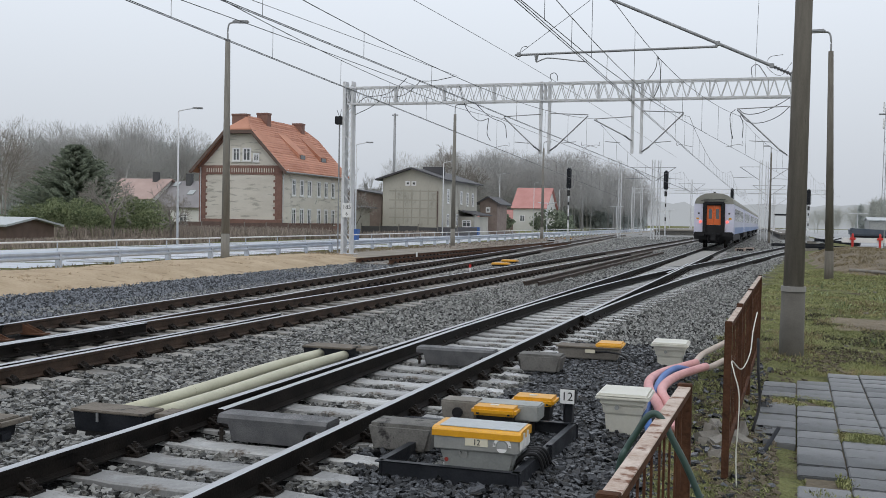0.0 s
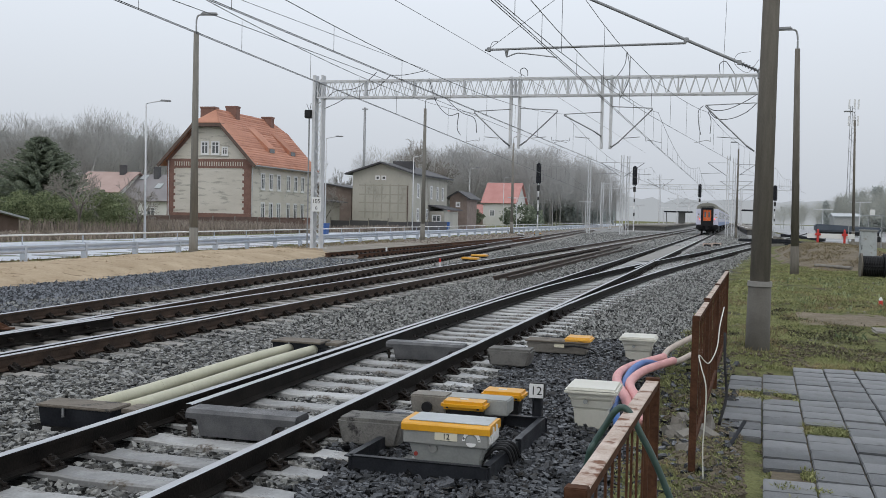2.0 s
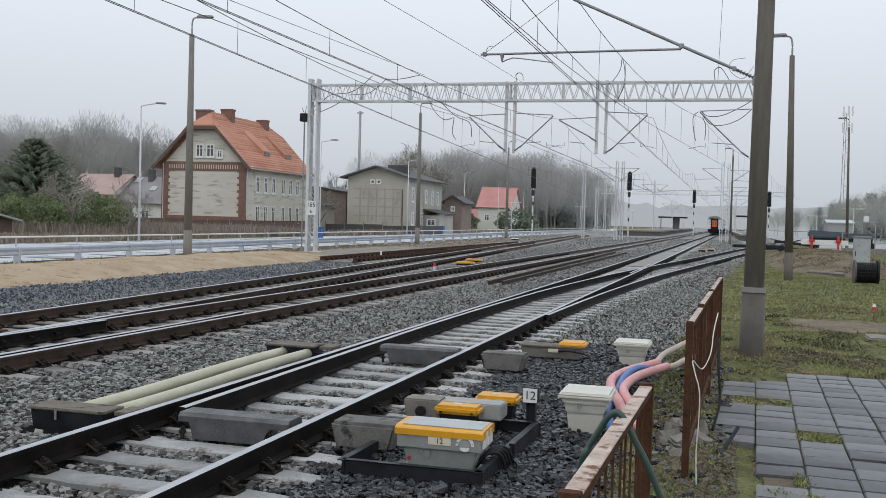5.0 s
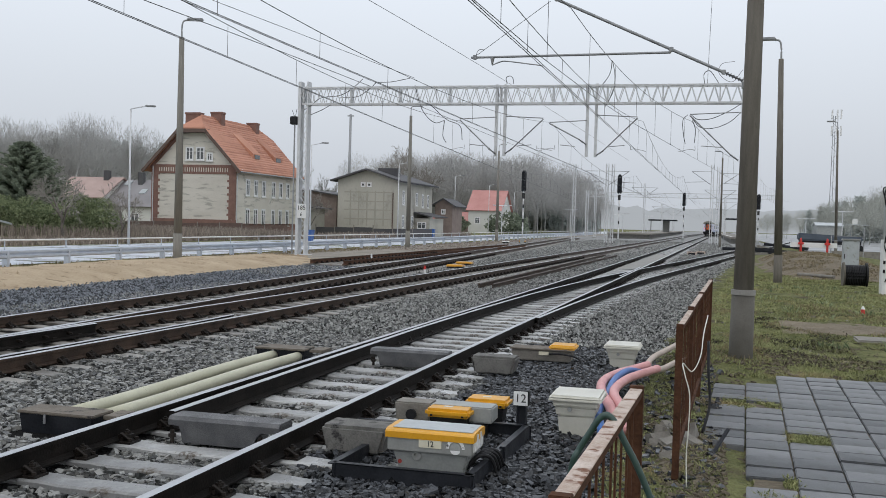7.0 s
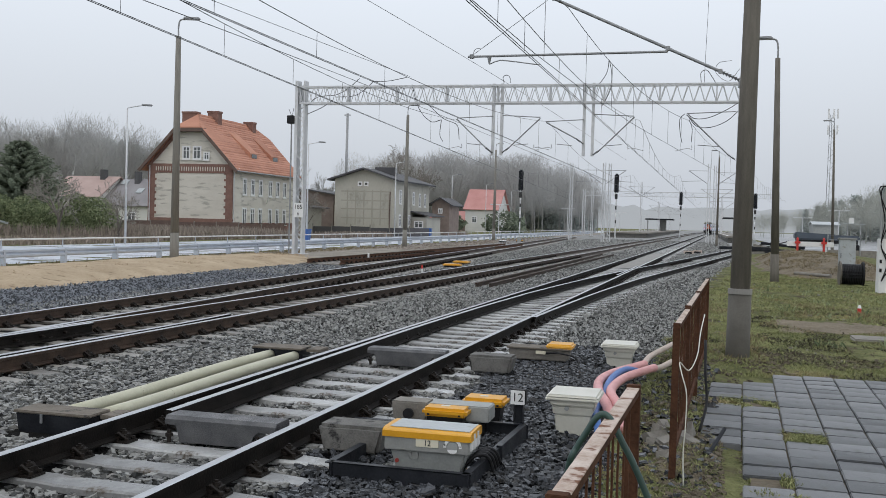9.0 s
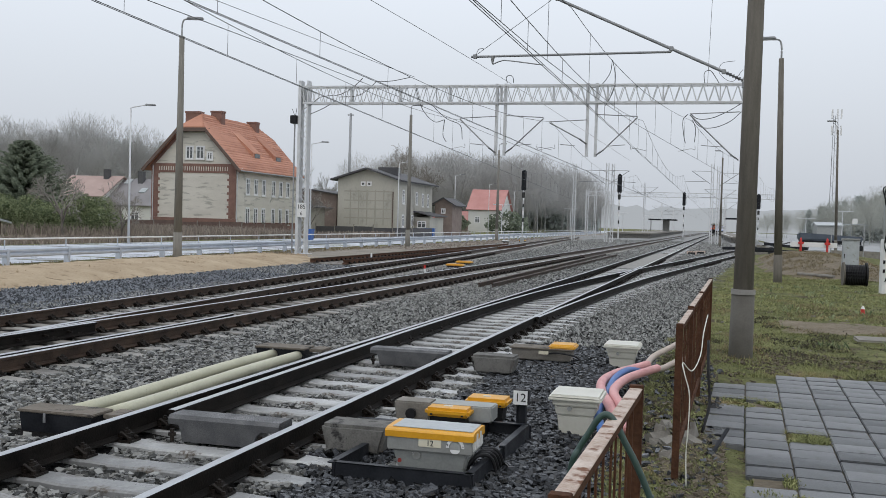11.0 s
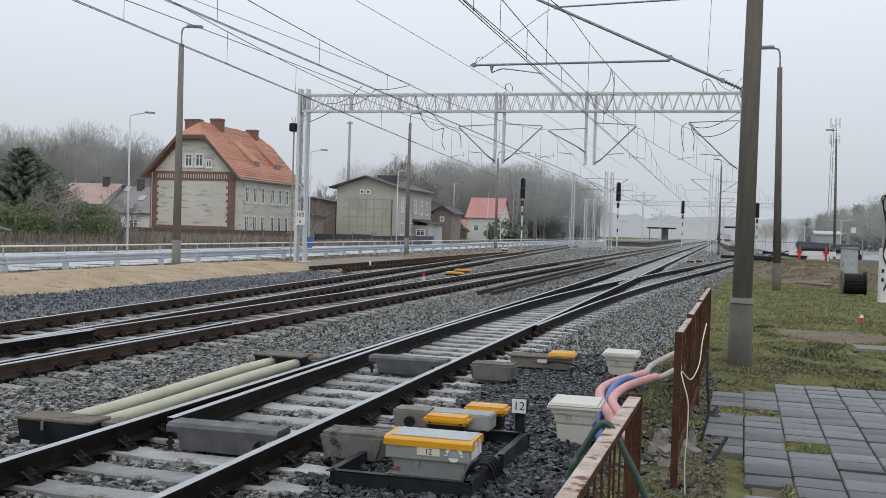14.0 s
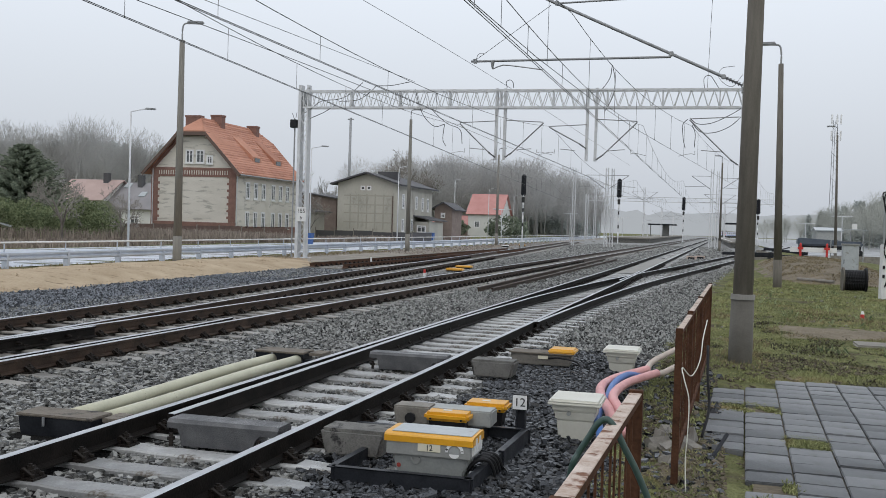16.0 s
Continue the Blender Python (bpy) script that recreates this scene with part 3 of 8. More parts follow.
def coach(first):
    L, W = 26.4, 1.415
    t = thing("passenger_coach", (0, 0, 0), "pale lilac and white express coach with grey roof" if not first else "rearmost coach with orange end door and red tail lights", "railway coach", "coaches of the train")
    outline = [(-W, 1.05), (-W - 0.005, 2.2), (-W + 0.03, 3.25)]
    roof = [(-W + 0.03, 3.25), (-W + 0.14, 3.6), (-W + 0.42, 3.84), (-0.62, 3.99), (0, 4.05)]
    roof = roof + [(-a, b) for a, b in roof[-2::-1]]
    bm = bmesh.new()
    prof = outline + [(-a, b) for a, b in outline[::-1]]
    extrude_along(bm, [(0, y, 0) for y in (0.12, L - 0.12)], prof, [0] * 6)
    part("body", bm, TM["side"], t)
    bm = bmesh.new()
    extrude_along(bm, [(0, y, 0) for y in (0.0, L)], [(a * 1.012, b + 0.012) for a, b in roof])
    part("roof", bm, TM["roof"], t, "grey ribbed roof")
    bm = bmesh.new()
    for s in (-1, 1):
        box(bm, s * W, s * (W + 0.012), 0.3, L - 0.3, 1.05, 1.55)
    part("lower_stripe", bm, TM["stripe"], t, "blue lower stripe")
    for s in (-1, 1):
        for k in range(10):
            y = 2.9 + k * 2.1
            bm = bmesh.new()
            box(bm, s * (W - 0.02), s * (W + 0.014), y, y + 1.4, 2.0, 2.95, 0.012)
            part("window", bm, TM["glass"], t)
        for y in (0.7, L - 1.6):
            bm = bmesh.new()
            box(bm, s * (W - 0.02), s * (W + 0.016), y, y + 0.9, 1.1, 3.1, 0.01)
            d = part("door", bm, TM["side"], t)
            bm = bmesh.new()
            box(bm, s * (W + 0.0), s * (W + 0.024), y + 0.2, y + 0.7, 2.0, 2.85, 0.01)
            part("door_window", bm, TM["glass"], d)
    bm = bmesh.new()
    box(bm, -1.2, 1.2, 6, L - 6, 0.45, 1.05, 0.05)
    part("underframe", bm, M["black"], t)
    for y in (3.2, L - 3.2):
        bm = bmesh.new()
        box(bm, -1.15, 1.15, y - 1.6, y + 1.6, 0.35, 0.85, 0.06)
        bo = part("bogie", bm, M["black"], t)
        for yy in (y - 1.25, y + 1.25):
            bm = bmesh.new()
            for s in (-1, 1):
                rod(bm, (s * 0.68, yy, 0.46), (s * 0.82, yy, 0.46), 0.46, seg=20)
            rod(bm, (-0.8, yy, 0.46), (0.8, yy, 0.46), 0.09, seg=8)
            part("wheelset", bm, M["rail"], bo)
    # end wall
    for s in (-1, 1):
        bm = bmesh.new()
        box(bm, s * 0.72, s * W, 0.02, 0.14, 1.15, 3.3, 0.02)
        part("end_panel", bm, TM["side"], t)
    bm = bmesh.new()
    for a, b, c, d in ((-0.78, -0.5, 1.05, 3.35), (0.5, 0.78, 1.05, 3.35), (-0.78, 0.78, 3.15, 3.42)):
        box(bm, a, b, -0.22, 0.1, c, d, 0.08)
    part("gangway_bellows", bm, M["black"], t, "black rubber gangway surround")
    for s in (-1, 1):
        bm = bmesh.new()
        box(bm, s * 0.01, s * 0.5, -0.04, 0.06, 1.72, 3.15, 0.01)
        d = part("end_door", bm, TM["orange"], t, "orange end door leaf")
        bm = bmesh.new()
        box(bm, s * 0.12, s * 0.38, -0.05, 0.0, 2.15, 2.9, 0.02)
        part("door_window", bm, TM["glass"], d)
    bm = bmesh.new()
    box(bm, -0.62, 0.62, -0.45, 0.05, 1.0, 1.1, 0.01)
    box(bm, -0.52, 0.52, -0.1, 0.05, 1.1, 1.7, 0.02)
    box(bm, -1.4, 1.4, -0.05, 0.3, 0.62, 1.2, 0.06)
    part("buffer_beam", bm, M["black"], t)
    for s in (-1, 1):
        bm = bmesh.new()
        rod(bm, (s * 0.87, 0, 1.03), (s * 0.87, -0.5, 1.03), 0.11, seg=12)
        box(bm, s * 0.87 - 0.28, s * 0.87 + 0.28, -0.6, -0.5, 0.85, 1.2, 0.05)
        part("buffer", bm, M["black"], t)
    bm = bmesh.new()
    box(bm, -0.2, 0.2, -0.45, 0.0, 0.55, 1.0, 0.04)
    for s in (-1, 1):
        tube(bm, bend([(s * 0.35, -0.1, 1.0), (s * 0.4, -0.3, 0.7), (s * 0.3, -0.25, 0.45), (s * 0.2, -0.05, 0.6)]), 0.035, 6)
    part("coupling", bm, M["black"], t)
    for s in (-1, 1):
        bm = bmesh.new()
        rod(bm, (s * 0.95, 0.04, 1.95), (s * 0.95, -0.03, 1.95), 0.085, seg=14)
        lamp = part("tail_lamp", bm, TM["lamp"] if first else M["black"], t, "red tail lamp")
    if first:
        for s in (-1, 1):
            bm = bmesh.new()
            box(bm, s * 1.15 - 0.1, s * 1.15 + 0.1, 0.0, 0.03, 2.12, 2.24, 0.01)
            part("yellow_mark", bm, M["yellow"], t)
            bm = bmesh.new()
            box(bm, s * 1.08 - 0.07, s * 1.08 + 0.07, 0.0, 0.03, 2.5, 2.62, 0.01)
            part("marking", bm, M["ink"], t)
        bm = bmesh.new()
        box(bm, -0.08, 0.08, 0.2, 0.5, 4.05, 4.14, 0.02)
        part("roof_vent", bm, M["black"], t)
        bm = bmesh.new()
        box(bm, -0.95, 0.95, -0.03, 0.02, 3.46, 3.5)
        box(bm, -0.8, 0.8, -0.03, 0.02, 3.58, 3.61)
        part("gutter_strip", bm, M["steel_dark"], t)
    return t


TM = dict(
    side=mat("lilac_white_coach_paint", (0.56, 0.57, 0.70), (0.68, 0.69, 0.80), 0.35, scale=0.6, fine=8, bump=0.02),
    roof=mat("dirty_grey_roof", (0.20, 0.20, 0.17), (0.30, 0.30, 0.26), 0.7, scale=0.8, fine=10, bump=0.2),
    stripe=mat("blue_stripe_paint", (0.16, 0.25, 0.48), (0.22, 0.33, 0.56), 0.35, scale=0.6, bump=0),
    glass=glass("tinted_coach_glass", (0.10, 0.11, 0.12)),
    orange=mat("orange_door_paint", (0.62, 0.11, 0.025), (0.74, 0.16, 0.035), 0.4, scale=1.5, bump=0.02),
    lamp=glow("red_tail_lamp_glow", (1.0, 0.08, 0.06), 3.0),
)
coaches = [coach(i == 0) for i in range(5)]


def motions():
    """The train runs away along the main track at a steady pace."""
    for i, c in enumerate(coaches):
        rows = []
        for k in range(9):
            t = 2.0 * k
            y = T0 + SPEED * t + 26.8 * i
            turn = -math.degrees(math.atan((line_a(y + 26) - line_a(y)) / 26))
            rows.append((t, pose(line_a(y), y, 0.0, 0, 0, turn)))
        walk(c, rows)


# ---- equipment beside the turnout ----
def lettering(text, size, at, parent, material, name="number"):
    """Raised writing with the built-in font, standing upright and facing -y."""
    c = bpy.data.curves.new(name, "FONT")
    c.body, c.size, c.extrude, c.align_x, c.align_y = text, size, 0.0015, "CENTER", "CENTER"
    tmp = bpy.data.objects.new("tmp", c)
    me = bpy.data.meshes.new_from_object(tmp)
    bpy.data.objects.remove(tmp)
    me.materials.clear()
    me.materials.append(material)
    ob = new(name, me)
    ob.parent = parent
    ob.matrix_basis = at @ pose(0, 0, 0, 90)
    return ob


def taper_box(bm, x0, x1, y0, y1, z0, z1, inset=0.0, bevel=0.0, inset_y=None):
    """A box whose bottom is smaller than its top by inset at each end."""
    iy = inset if inset_y is None else inset_y
    vs = box(bm, x0, x1, y0, y1, z0, z1)
    for v in vs:
        if abs(v.co.z - z0) < 1e-5:
            v.co.x += inset if abs(v.co.x - x0) < 1e-5 else -inset
            v.co.y += iy if abs(v.co.y - y0) < 1e-5 else -iy
    if bevel:
        bmesh.ops.bevel(bm, geom=list({e for v in vs for e in v.link_edges}), offset=bevel, segments=2, affect="EDGES")


def point_machine():
    t = thing("point_machine", pose(-1.985, 7.42, 0) @ Matrix.Diagonal((0.92, 1, 1, 1)), "grey cast point machine with amber-edged lid", "point machine")
    bm = bmesh.new()
    taper_box(bm, -0.33, 0.32, -0.14, 0.19, -0.20, -0.015, 0.05, 0.012)
    part("body", bm, M["grey_paint"], t)
    bm = bmesh.new()
    box(bm, -0.38, 0.28, -0.20, 0.25, -0.245, -0.20, 0.008)
    part("base_flange", bm, M["grey_mid"], t)
    bm = bmesh.new()
    box(bm, -0.37, 0.36, -0.165, 0.21, -0.02, 0.092, 0.008)
    part("lid_skirt", bm, M["grey_mid"], t, "stained grey lid skirt")
    bm = bmesh.new()
    prof = [(-0.175, 0.082), (-0.175, 0.128), (-0.165, 0.14), (-0.12, 0.149), (0.1, 0.152), (0.19, 0.15), (0.215, 0.135), (0.215, 0.082)]
    rings = [[bm.verts.new((x, a, b)) for a, b in prof] for x in (-0.385, -0.375, 0.365, 0.375)]
    for q, w in zip(rings, rings[1:]):
        for k in range(7):
            bm.faces.new((q[k], q[k + 1], w[k + 1], w[k]))
    bm.faces.new(rings[0]), bm.faces.new(rings[-1][::-1])
    bmesh.ops.recalc_face_normals(bm, faces=bm.faces)
    lid = part("lid", bm, M["yellow"], t, "amber lid with rounded edge")
    bm = bmesh.new()
    vs = box(bm, -0.335, 0.35, -0.125, 0.185, 0.1495, 0.1555, 0.002)
    part("lid_panel", bm, M["lid_grey"], lid, "pale blue-grey wet lid panel")
    bm = bmesh.new()
    box(bm, 0.345, 0.372, -0.13, 0.18, 0.0, 0.12, 0.01)
    part("side_plate", bm, M["white"], t)
    for y in (-0.06, 0.06):
        bm = bmesh.new()
        rod(bm, (0.37, y, 0.02), (0.37, y, 0.13), 0.017, seg=8)
        part("hinge", bm, M["galv"], t)
    bm = bmesh.new()
    box(bm, -0.095, 0.10, -0.172, -0.163, 0.02, 0.083, 0.003)
    pl = part("number_plate", bm, M["plate"], t, "ivory number plate")
    lettering("12", 0.062, pose(0.005, -0.1735, 0.05), pl, M["ink"])
    bm = bmesh.new()
    arc = [math.pi * i / 14 for i in range(15)]
    ring = [(0.078 * math.cos(k), 0.078 * math.sin(k)) for k in arc] + [(0.055 * math.cos(k), 0.055 * math.sin(k)) for k in reversed(arc)]
    front = [bm.verts.new((0.22 + p, -0.172, 0.03 + q)) for p, q in ring]
    back = [bm.verts.new((0.22 + p, -0.160, 0.03 + q)) for p, q in ring]
    for i in range(14):
        bm.faces.new((front[i], front[i + 1], front[28 - i], front[29 - i]))
    for i in range(30):
        bm.faces.new((front[i], front[(i + 1) % 30], back[(i + 1) % 30], back[i]))
    bmesh.ops.recalc_face_normals(bm, faces=bm.faces)
    dial = part("dial_arc", bm, M["white"], t, "white half-ring dial with plus and minus")
    bm = bmesh.new()
    rod(bm, (0.22, -0.16, 0.03), (0.22, -0.1725, 0.03), 0.045, seg=20)
    part("dial_knob", bm, M["grey_paint"], dial)
    bm = bmesh.new()
    for i in range(10):
        a, b = math.pi * (1 + i / 10), math.pi * (1 + (i + 1) / 10)
        bm.faces.new([bm.verts.new((0.22 + r * math.cos(k), -0.1745, 0.018 + r * 0.75 * math.sin(k))) for r, k in ((0.0, a), (0.042, a), (0.042, b))])
    part("dial_mark", bm, M["white"], dial)
    lettering("+", 0.045, pose(0.155, -0.1745, 0.05), dial, M["ink"], "plus_sign")
    lettering("-", 0.05, pose(0.286, -0.1745, 0.05), dial, M["ink"], "minus_sign")
    bm = bmesh.new()
    rod(bm, (-0.12, -0.10, -0.045), (-0.12, -0.135, -0.045), 0.045, seg=16)
    rod(bm, (-0.15, -0.13, -0.045), (-0.15, -0.15, -0.045), 0.012, seg=8)
    rod(bm, (-0.09, -0.13, -0.045), (-0.09, -0.15, -0.045), 0.012, seg=8)
    part("lock_cover", bm, M["grey_mid"], t)
    bm = bmesh.new()
    rod(bm, (-0.27, -0.09, -0.11), (-0.27, -0.125, -0.11), 0.017, seg=12)
    part("red_plug", bm, mat("dull_red", (0.25, 0.03, 0.02), (0.33, 0.05, 0.04), 0.6, bump=0), t, "red plug")
    for k in range(4):
        bm = bmesh.new()
        tube(bm, bend([(0.26, 0.0 + 0.07 * k, -0.17), (0.36, 0.02 + 0.07 * k, -0.06), (0.46, 0.1 + 0.08 * k, -0.08), (0.5, 0.18 + 0.1 * k, -0.24)]), 0.016, 7)
        part("cable", bm, M["black"], t)
    return t


point_machine()


def tray():
    t = thing("machine_tray", (0, 0, 0), "black steel channel frame round the point machines", "steel frame")
    z0, z1 = -0.30, -0.10
    runs = (((-2.66, 7.02), (-1.60, 7.02)), ((-1.60, 7.02), (-1.52, 9.0)), ((-1.52, 9.0), (-2.2, 9.0)), ((-2.66, 7.02), (-2.62, 7.9)))
    for a, b in runs:
        d = Vector((b[0] - a[0], b[1] - a[1], 0))
        m = Matrix.Translation((a[0], a[1], 0)) @ Matrix.Rotation(math.atan2(d.y, d.x), 4, "Z")
        bm = bmesh.new()
        box(bm, -0.02, d.length + 0.02, -0.006, 0.006, z0, z1, m=m)
        box(bm, -0.02, d.length + 0.02, -0.006, 0.05, z1 - 0.006, z1 + 0.004, m=m)
        part("channel", bm, M["steel_dark"], t)
    bm = bmesh.new()
    box(bm, -1.585, -1.535, 7.95, 8.02, z0, z1 + 0.02, 0.004)
    part("joint_plate", bm, M["steel_dark"], t)


tray()


def amber_cover(at, w, d, h, label):
    t = thing("amber_cover", at, label, "cover", "amber covers of the points")
    bm = bmesh.new()
    box(bm, -w / 2 - 0.01, w / 2 + 0.01, -d / 2 - 0.01, d / 2 + 0.01, 0, h, 0.026)
    part("cap", bm, M["yellow"], t)
    bm = bmesh.new()
    taper_box(bm, -w / 2 + 0.03, w / 2 - 0.03, -d / 2 + 0.03, d / 2 - 0.03, -0.22, 0.004, 0.03)
    part("base", bm, M["black"], t)
    for s in (-1, 1):
        bm = bmesh.new()
        box(bm, s * w * 0.36 - 0.008, s * w * 0.36 + 0.012, -d / 2 - 0.024, -d / 2 - 0.012, 0.015, 0.03)
        part("catch", bm, M["black"], t)
    # Small cream patch on top of the cap.
    bm = bmesh.new()
    box(bm, -0.06, 0.02, -0.02, 0.03, h - 0.002, h + 0.004, 0.001)
    part("worn_mark", bm, M["cream"], t)
    return t


amber_cover((-2.22, 8.8, -0.03), 0.40, 0.26, 0.08, "amber plastic cover with two black catches")
amber_cover((-2.01, 9.5, -0.04), 0.40, 0.28, 0.08, "amber plastic cover behind the grey box")

t = thing("detector_box", (0, 0, 0), "long pale grey steel detector box", "equipment box")
bm = bmesh.new()
box(bm, -2.42, -1.84, 8.85, 9.12, -0.09, 0.055, 0.012)
part("body", bm, M["grey_paint"], t)
bm = bmesh.new()
box(bm, -2.3, -1.9, 8.8, 9.1, -0.25, -0.09, 0.02)
part("foot", bm, M["black"], t)
t = thing("linkage_box", (0, 0, 0), "rust-brown stained steel linkage box", "equipment box")
bm = bmesh.new()
taper_box(bm, -2.78, -2.42, 8.85, 9.1, -0.13, 0.055, 0.02, 0.015)
part("body", bm, M["concrete"], t)
# Raised black disc stands in for the shade inside a hole.
bm = bmesh.new()
rod(bm, (-2.6, 8.83, -0.05), (-2.6, 8.80, -0.05), 0.05, seg=14)
part("opening", bm, M["black"], t)
bm = bmesh.new()
box(bm, -3.2, -2.3, 8.6, 8.68, -0.16, -0.12)
box(bm, -3.2, -2.2, 8.95, 9.02, -0.2, -0.16)
mesh_top("drive_rod", bm, M["steel_dark"], "dark steel drive rods between rail and boxes", "rods")


def machine_far():
    t = thing("point_machine", (-2.2, 14.1, 0.0), "long low weathered box with an amber end lid", "point machine")
    bm = bmesh.new()
    taper_box(bm, -0.45, 0.42, -0.16, 0.2, -0.19, -0.035, 0.03, 0.012)
    part("body", bm, M["concrete"], t)
    bm = bmesh.new()
    box(bm, -0.47, 0.44, -0.185, 0.22, -0.034, -0.012, 0.006)
    part("cover_plate", bm, M["muddy"], t, "rain-wet mud-stained cover plate")
    bm = bmesh.new()
    taper_box(bm, 0.1, 0.46, -0.16, 0.22, -0.011, 0.05, -0.02, 0.02)
    part("lid", bm, M["yellow"], t, "amber lid")
    bm = bmesh.new()
    box(bm, -0.05, 0.09, -0.172, -0.162, -0.10, -0.05, 0.002)
    part("number_plate", bm, M["plate"], t)
    bm = bmesh.new()
    box(bm, -0.35, 0.4, -0.05, 0.1, -0.33, -0.19, 0.01)
    part("foot", bm, M["black"], t)
    bm = bmesh.new()
    tube(bm, bend([(0.1, -0.17, -0.08), (0.3, -0.26, -0.06), (0.52, -0.2, -0.12), (0.6, -0.35, -0.24)], 6), 0.014, 6)
    part("cable", bm, M["black"], t)


machine_far()


def number_sign():
    t = thing("number_sign", (-1.63, 9.2, 0), "small white number sign on a black post", "sign")
    bm = bmesh.new()
    box(bm, -0.045, 0.045, 0.0, 0.05, -0.42, 0.06)
    box(bm, -0.045, -0.035, -0.03, 0.0, -0.42, 0.06)
    box(bm, 0.035, 0.045, -0.03, 0.0, -0.42, 0.06)
    part("post", bm, M["steel_dark"], t)
    bm = bmesh.new()
    box(bm, -0.075, 0.07, -0.045, 0.04, 0.04, 0.185, 0.006)
    part("housing", bm, M["black"], t)
    bm = bmesh.new()
    box(bm, -0.072, 0.062, -0.052, -0.046, 0.045, 0.178, 0.002)
    pl = part("plate", bm, M["white"], t)
    lettering("12", 0.112, pose(-0.005, -0.0535, 0.11), pl, M["ink"])


number_sign()


def junction_box(at, s, label):
    t = thing("junction_box", at, label, "junction box", "cream junction boxes")
    bm = bmesh.new()
    taper_box(bm, -0.23 * s, 0.23 * s, -0.26 * s, 0.26 * s, -0.02, 0.045, 0.0, 0.012)
    bm2 = bmesh.new()
    taper_box(bm2, -0.262 * s, 0.262 * s, -0.292 * s, 0.292 * s, 0.05, 0.092, -0.006, 0.02)
    taper_box(bm, -0.27 * s, 0.27 * s, -0.30 * s, 0.30 * s, 0.035, 0.062, -0.0, 0.008)
    lid = part("lid", bm, M["cream"], t)
    part("lid_top", bm2, M["cream"], lid)
    bm = bmesh.new()
    taper_box(bm, -0.215 * s, 0.215 * s, -0.24 * s, 0.24 * s, -0.115, -0.02, 0.02, 0.012)
    part("body", bm, M["cream"], t)
    bm = bmesh.new()
    taper_box(bm, -0.185 * s, 0.185 * s, -0.21 * s, 0.21 * s, -0.36, -0.11, 0.025, 0.01)
    part("plinth", bm, M["cream"], t)
    bm = bmesh.new()
    rod(bm, (-0.05, -0.25 * s, -0.04), (-0.05, -0.275 * s, -0.04), 0.022, seg=14)
    part("lock", bm, M["grey_paint"], t)
    return t


junction_box((-1.165, 9.72, 0.025), 0.94, "cream plastic junction box standing in dark ballast")
junction_box((-1.12, 14.55, -0.03), 0.96, "cream plastic junction box farther along the ballast")


def hollow_cover(y, x0, x1, label):
    t = thing("sleeper_cover", (0, y, 0), label, "sleeper cover", "covers over the drive rods")
    bm = bmesh.new()
    prof = [(-0.13, -0.19), (-0.13, 0.0), (-0.10, 0.03), (0.12, 0.03), (0.15, 0.0), (0.15, -0.19)]
    xs = [(x0, -0.045), (x0 + 0.10, -0.05), (x0 + 0.12, -0.1), (x0 + 0.14, -0.19), (x1 - 0.24, -0.19), (x1 - 0.2, -0.09), (x1 - 0.16, -0.055), (x1, -0.05)]
    rings = [[bm.verts.new((x, a, max(b, low) if b < 0 else b)) for a, b in prof] for x, low in xs]
    for q, w in zip(rings, rings[1:]):
        for k in range(6):
            bm.faces.new((q[k], w[k], w[(k + 1) % 6], q[(k + 1) % 6]))
    bm.faces.new(rings[0]), bm.faces.new(rings[-1][::-1])
    bmesh.ops.remove_doubles(bm, verts=bm.verts, dist=0.0005)
    bmesh.ops.recalc_face_normals(bm, faces=bm.faces)
    part("shell", bm, M["tie"], t)
    for x in (x0 + 0.06, x1 - 0.15):
        bm = bmesh.new()
        rod(bm, (x, -0.16, -0.19), (x, -0.16, -0.08), 0.018, seg=8)
        rod(bm, (x, -0.16, -0.14), (x, -0.16, -0.11), 0.032, seg=6)
        part("bolt", bm, M["clip"], t)


hollow_cover(7.68, -4.38, -3.36, "dark patterned steel cover between the rails")
hollow_cover(12.7, -4.30, -3.24, "second dark patterned steel cover between the rails")


def end_block(x0, x1, y, label):
    t = thing("drive_block", (0, y, 0), label, "drive cover", "weathered covers outside the rail")
    bm = bmesh.new()
    taper_box(bm, x0, x1, -0.15, 0.2, -0.2, 0.035, 0.06, 0.03, inset_y=0.0)
    part("block", bm, M["stained"], t)
    bm = bmesh.new()
    box(bm, x0 + 0.1, x1 - 0.05, -0.13, 0.18, -0.32, -0.19, 0.01)
    part("foot", bm, M["black"], t)


end_block(-3.06, -2.47, 7.85, "weathered stained cover box beside the rail")
end_block(-2.9, -2.3, 12.6, "weathered cover box beside the farther rods")


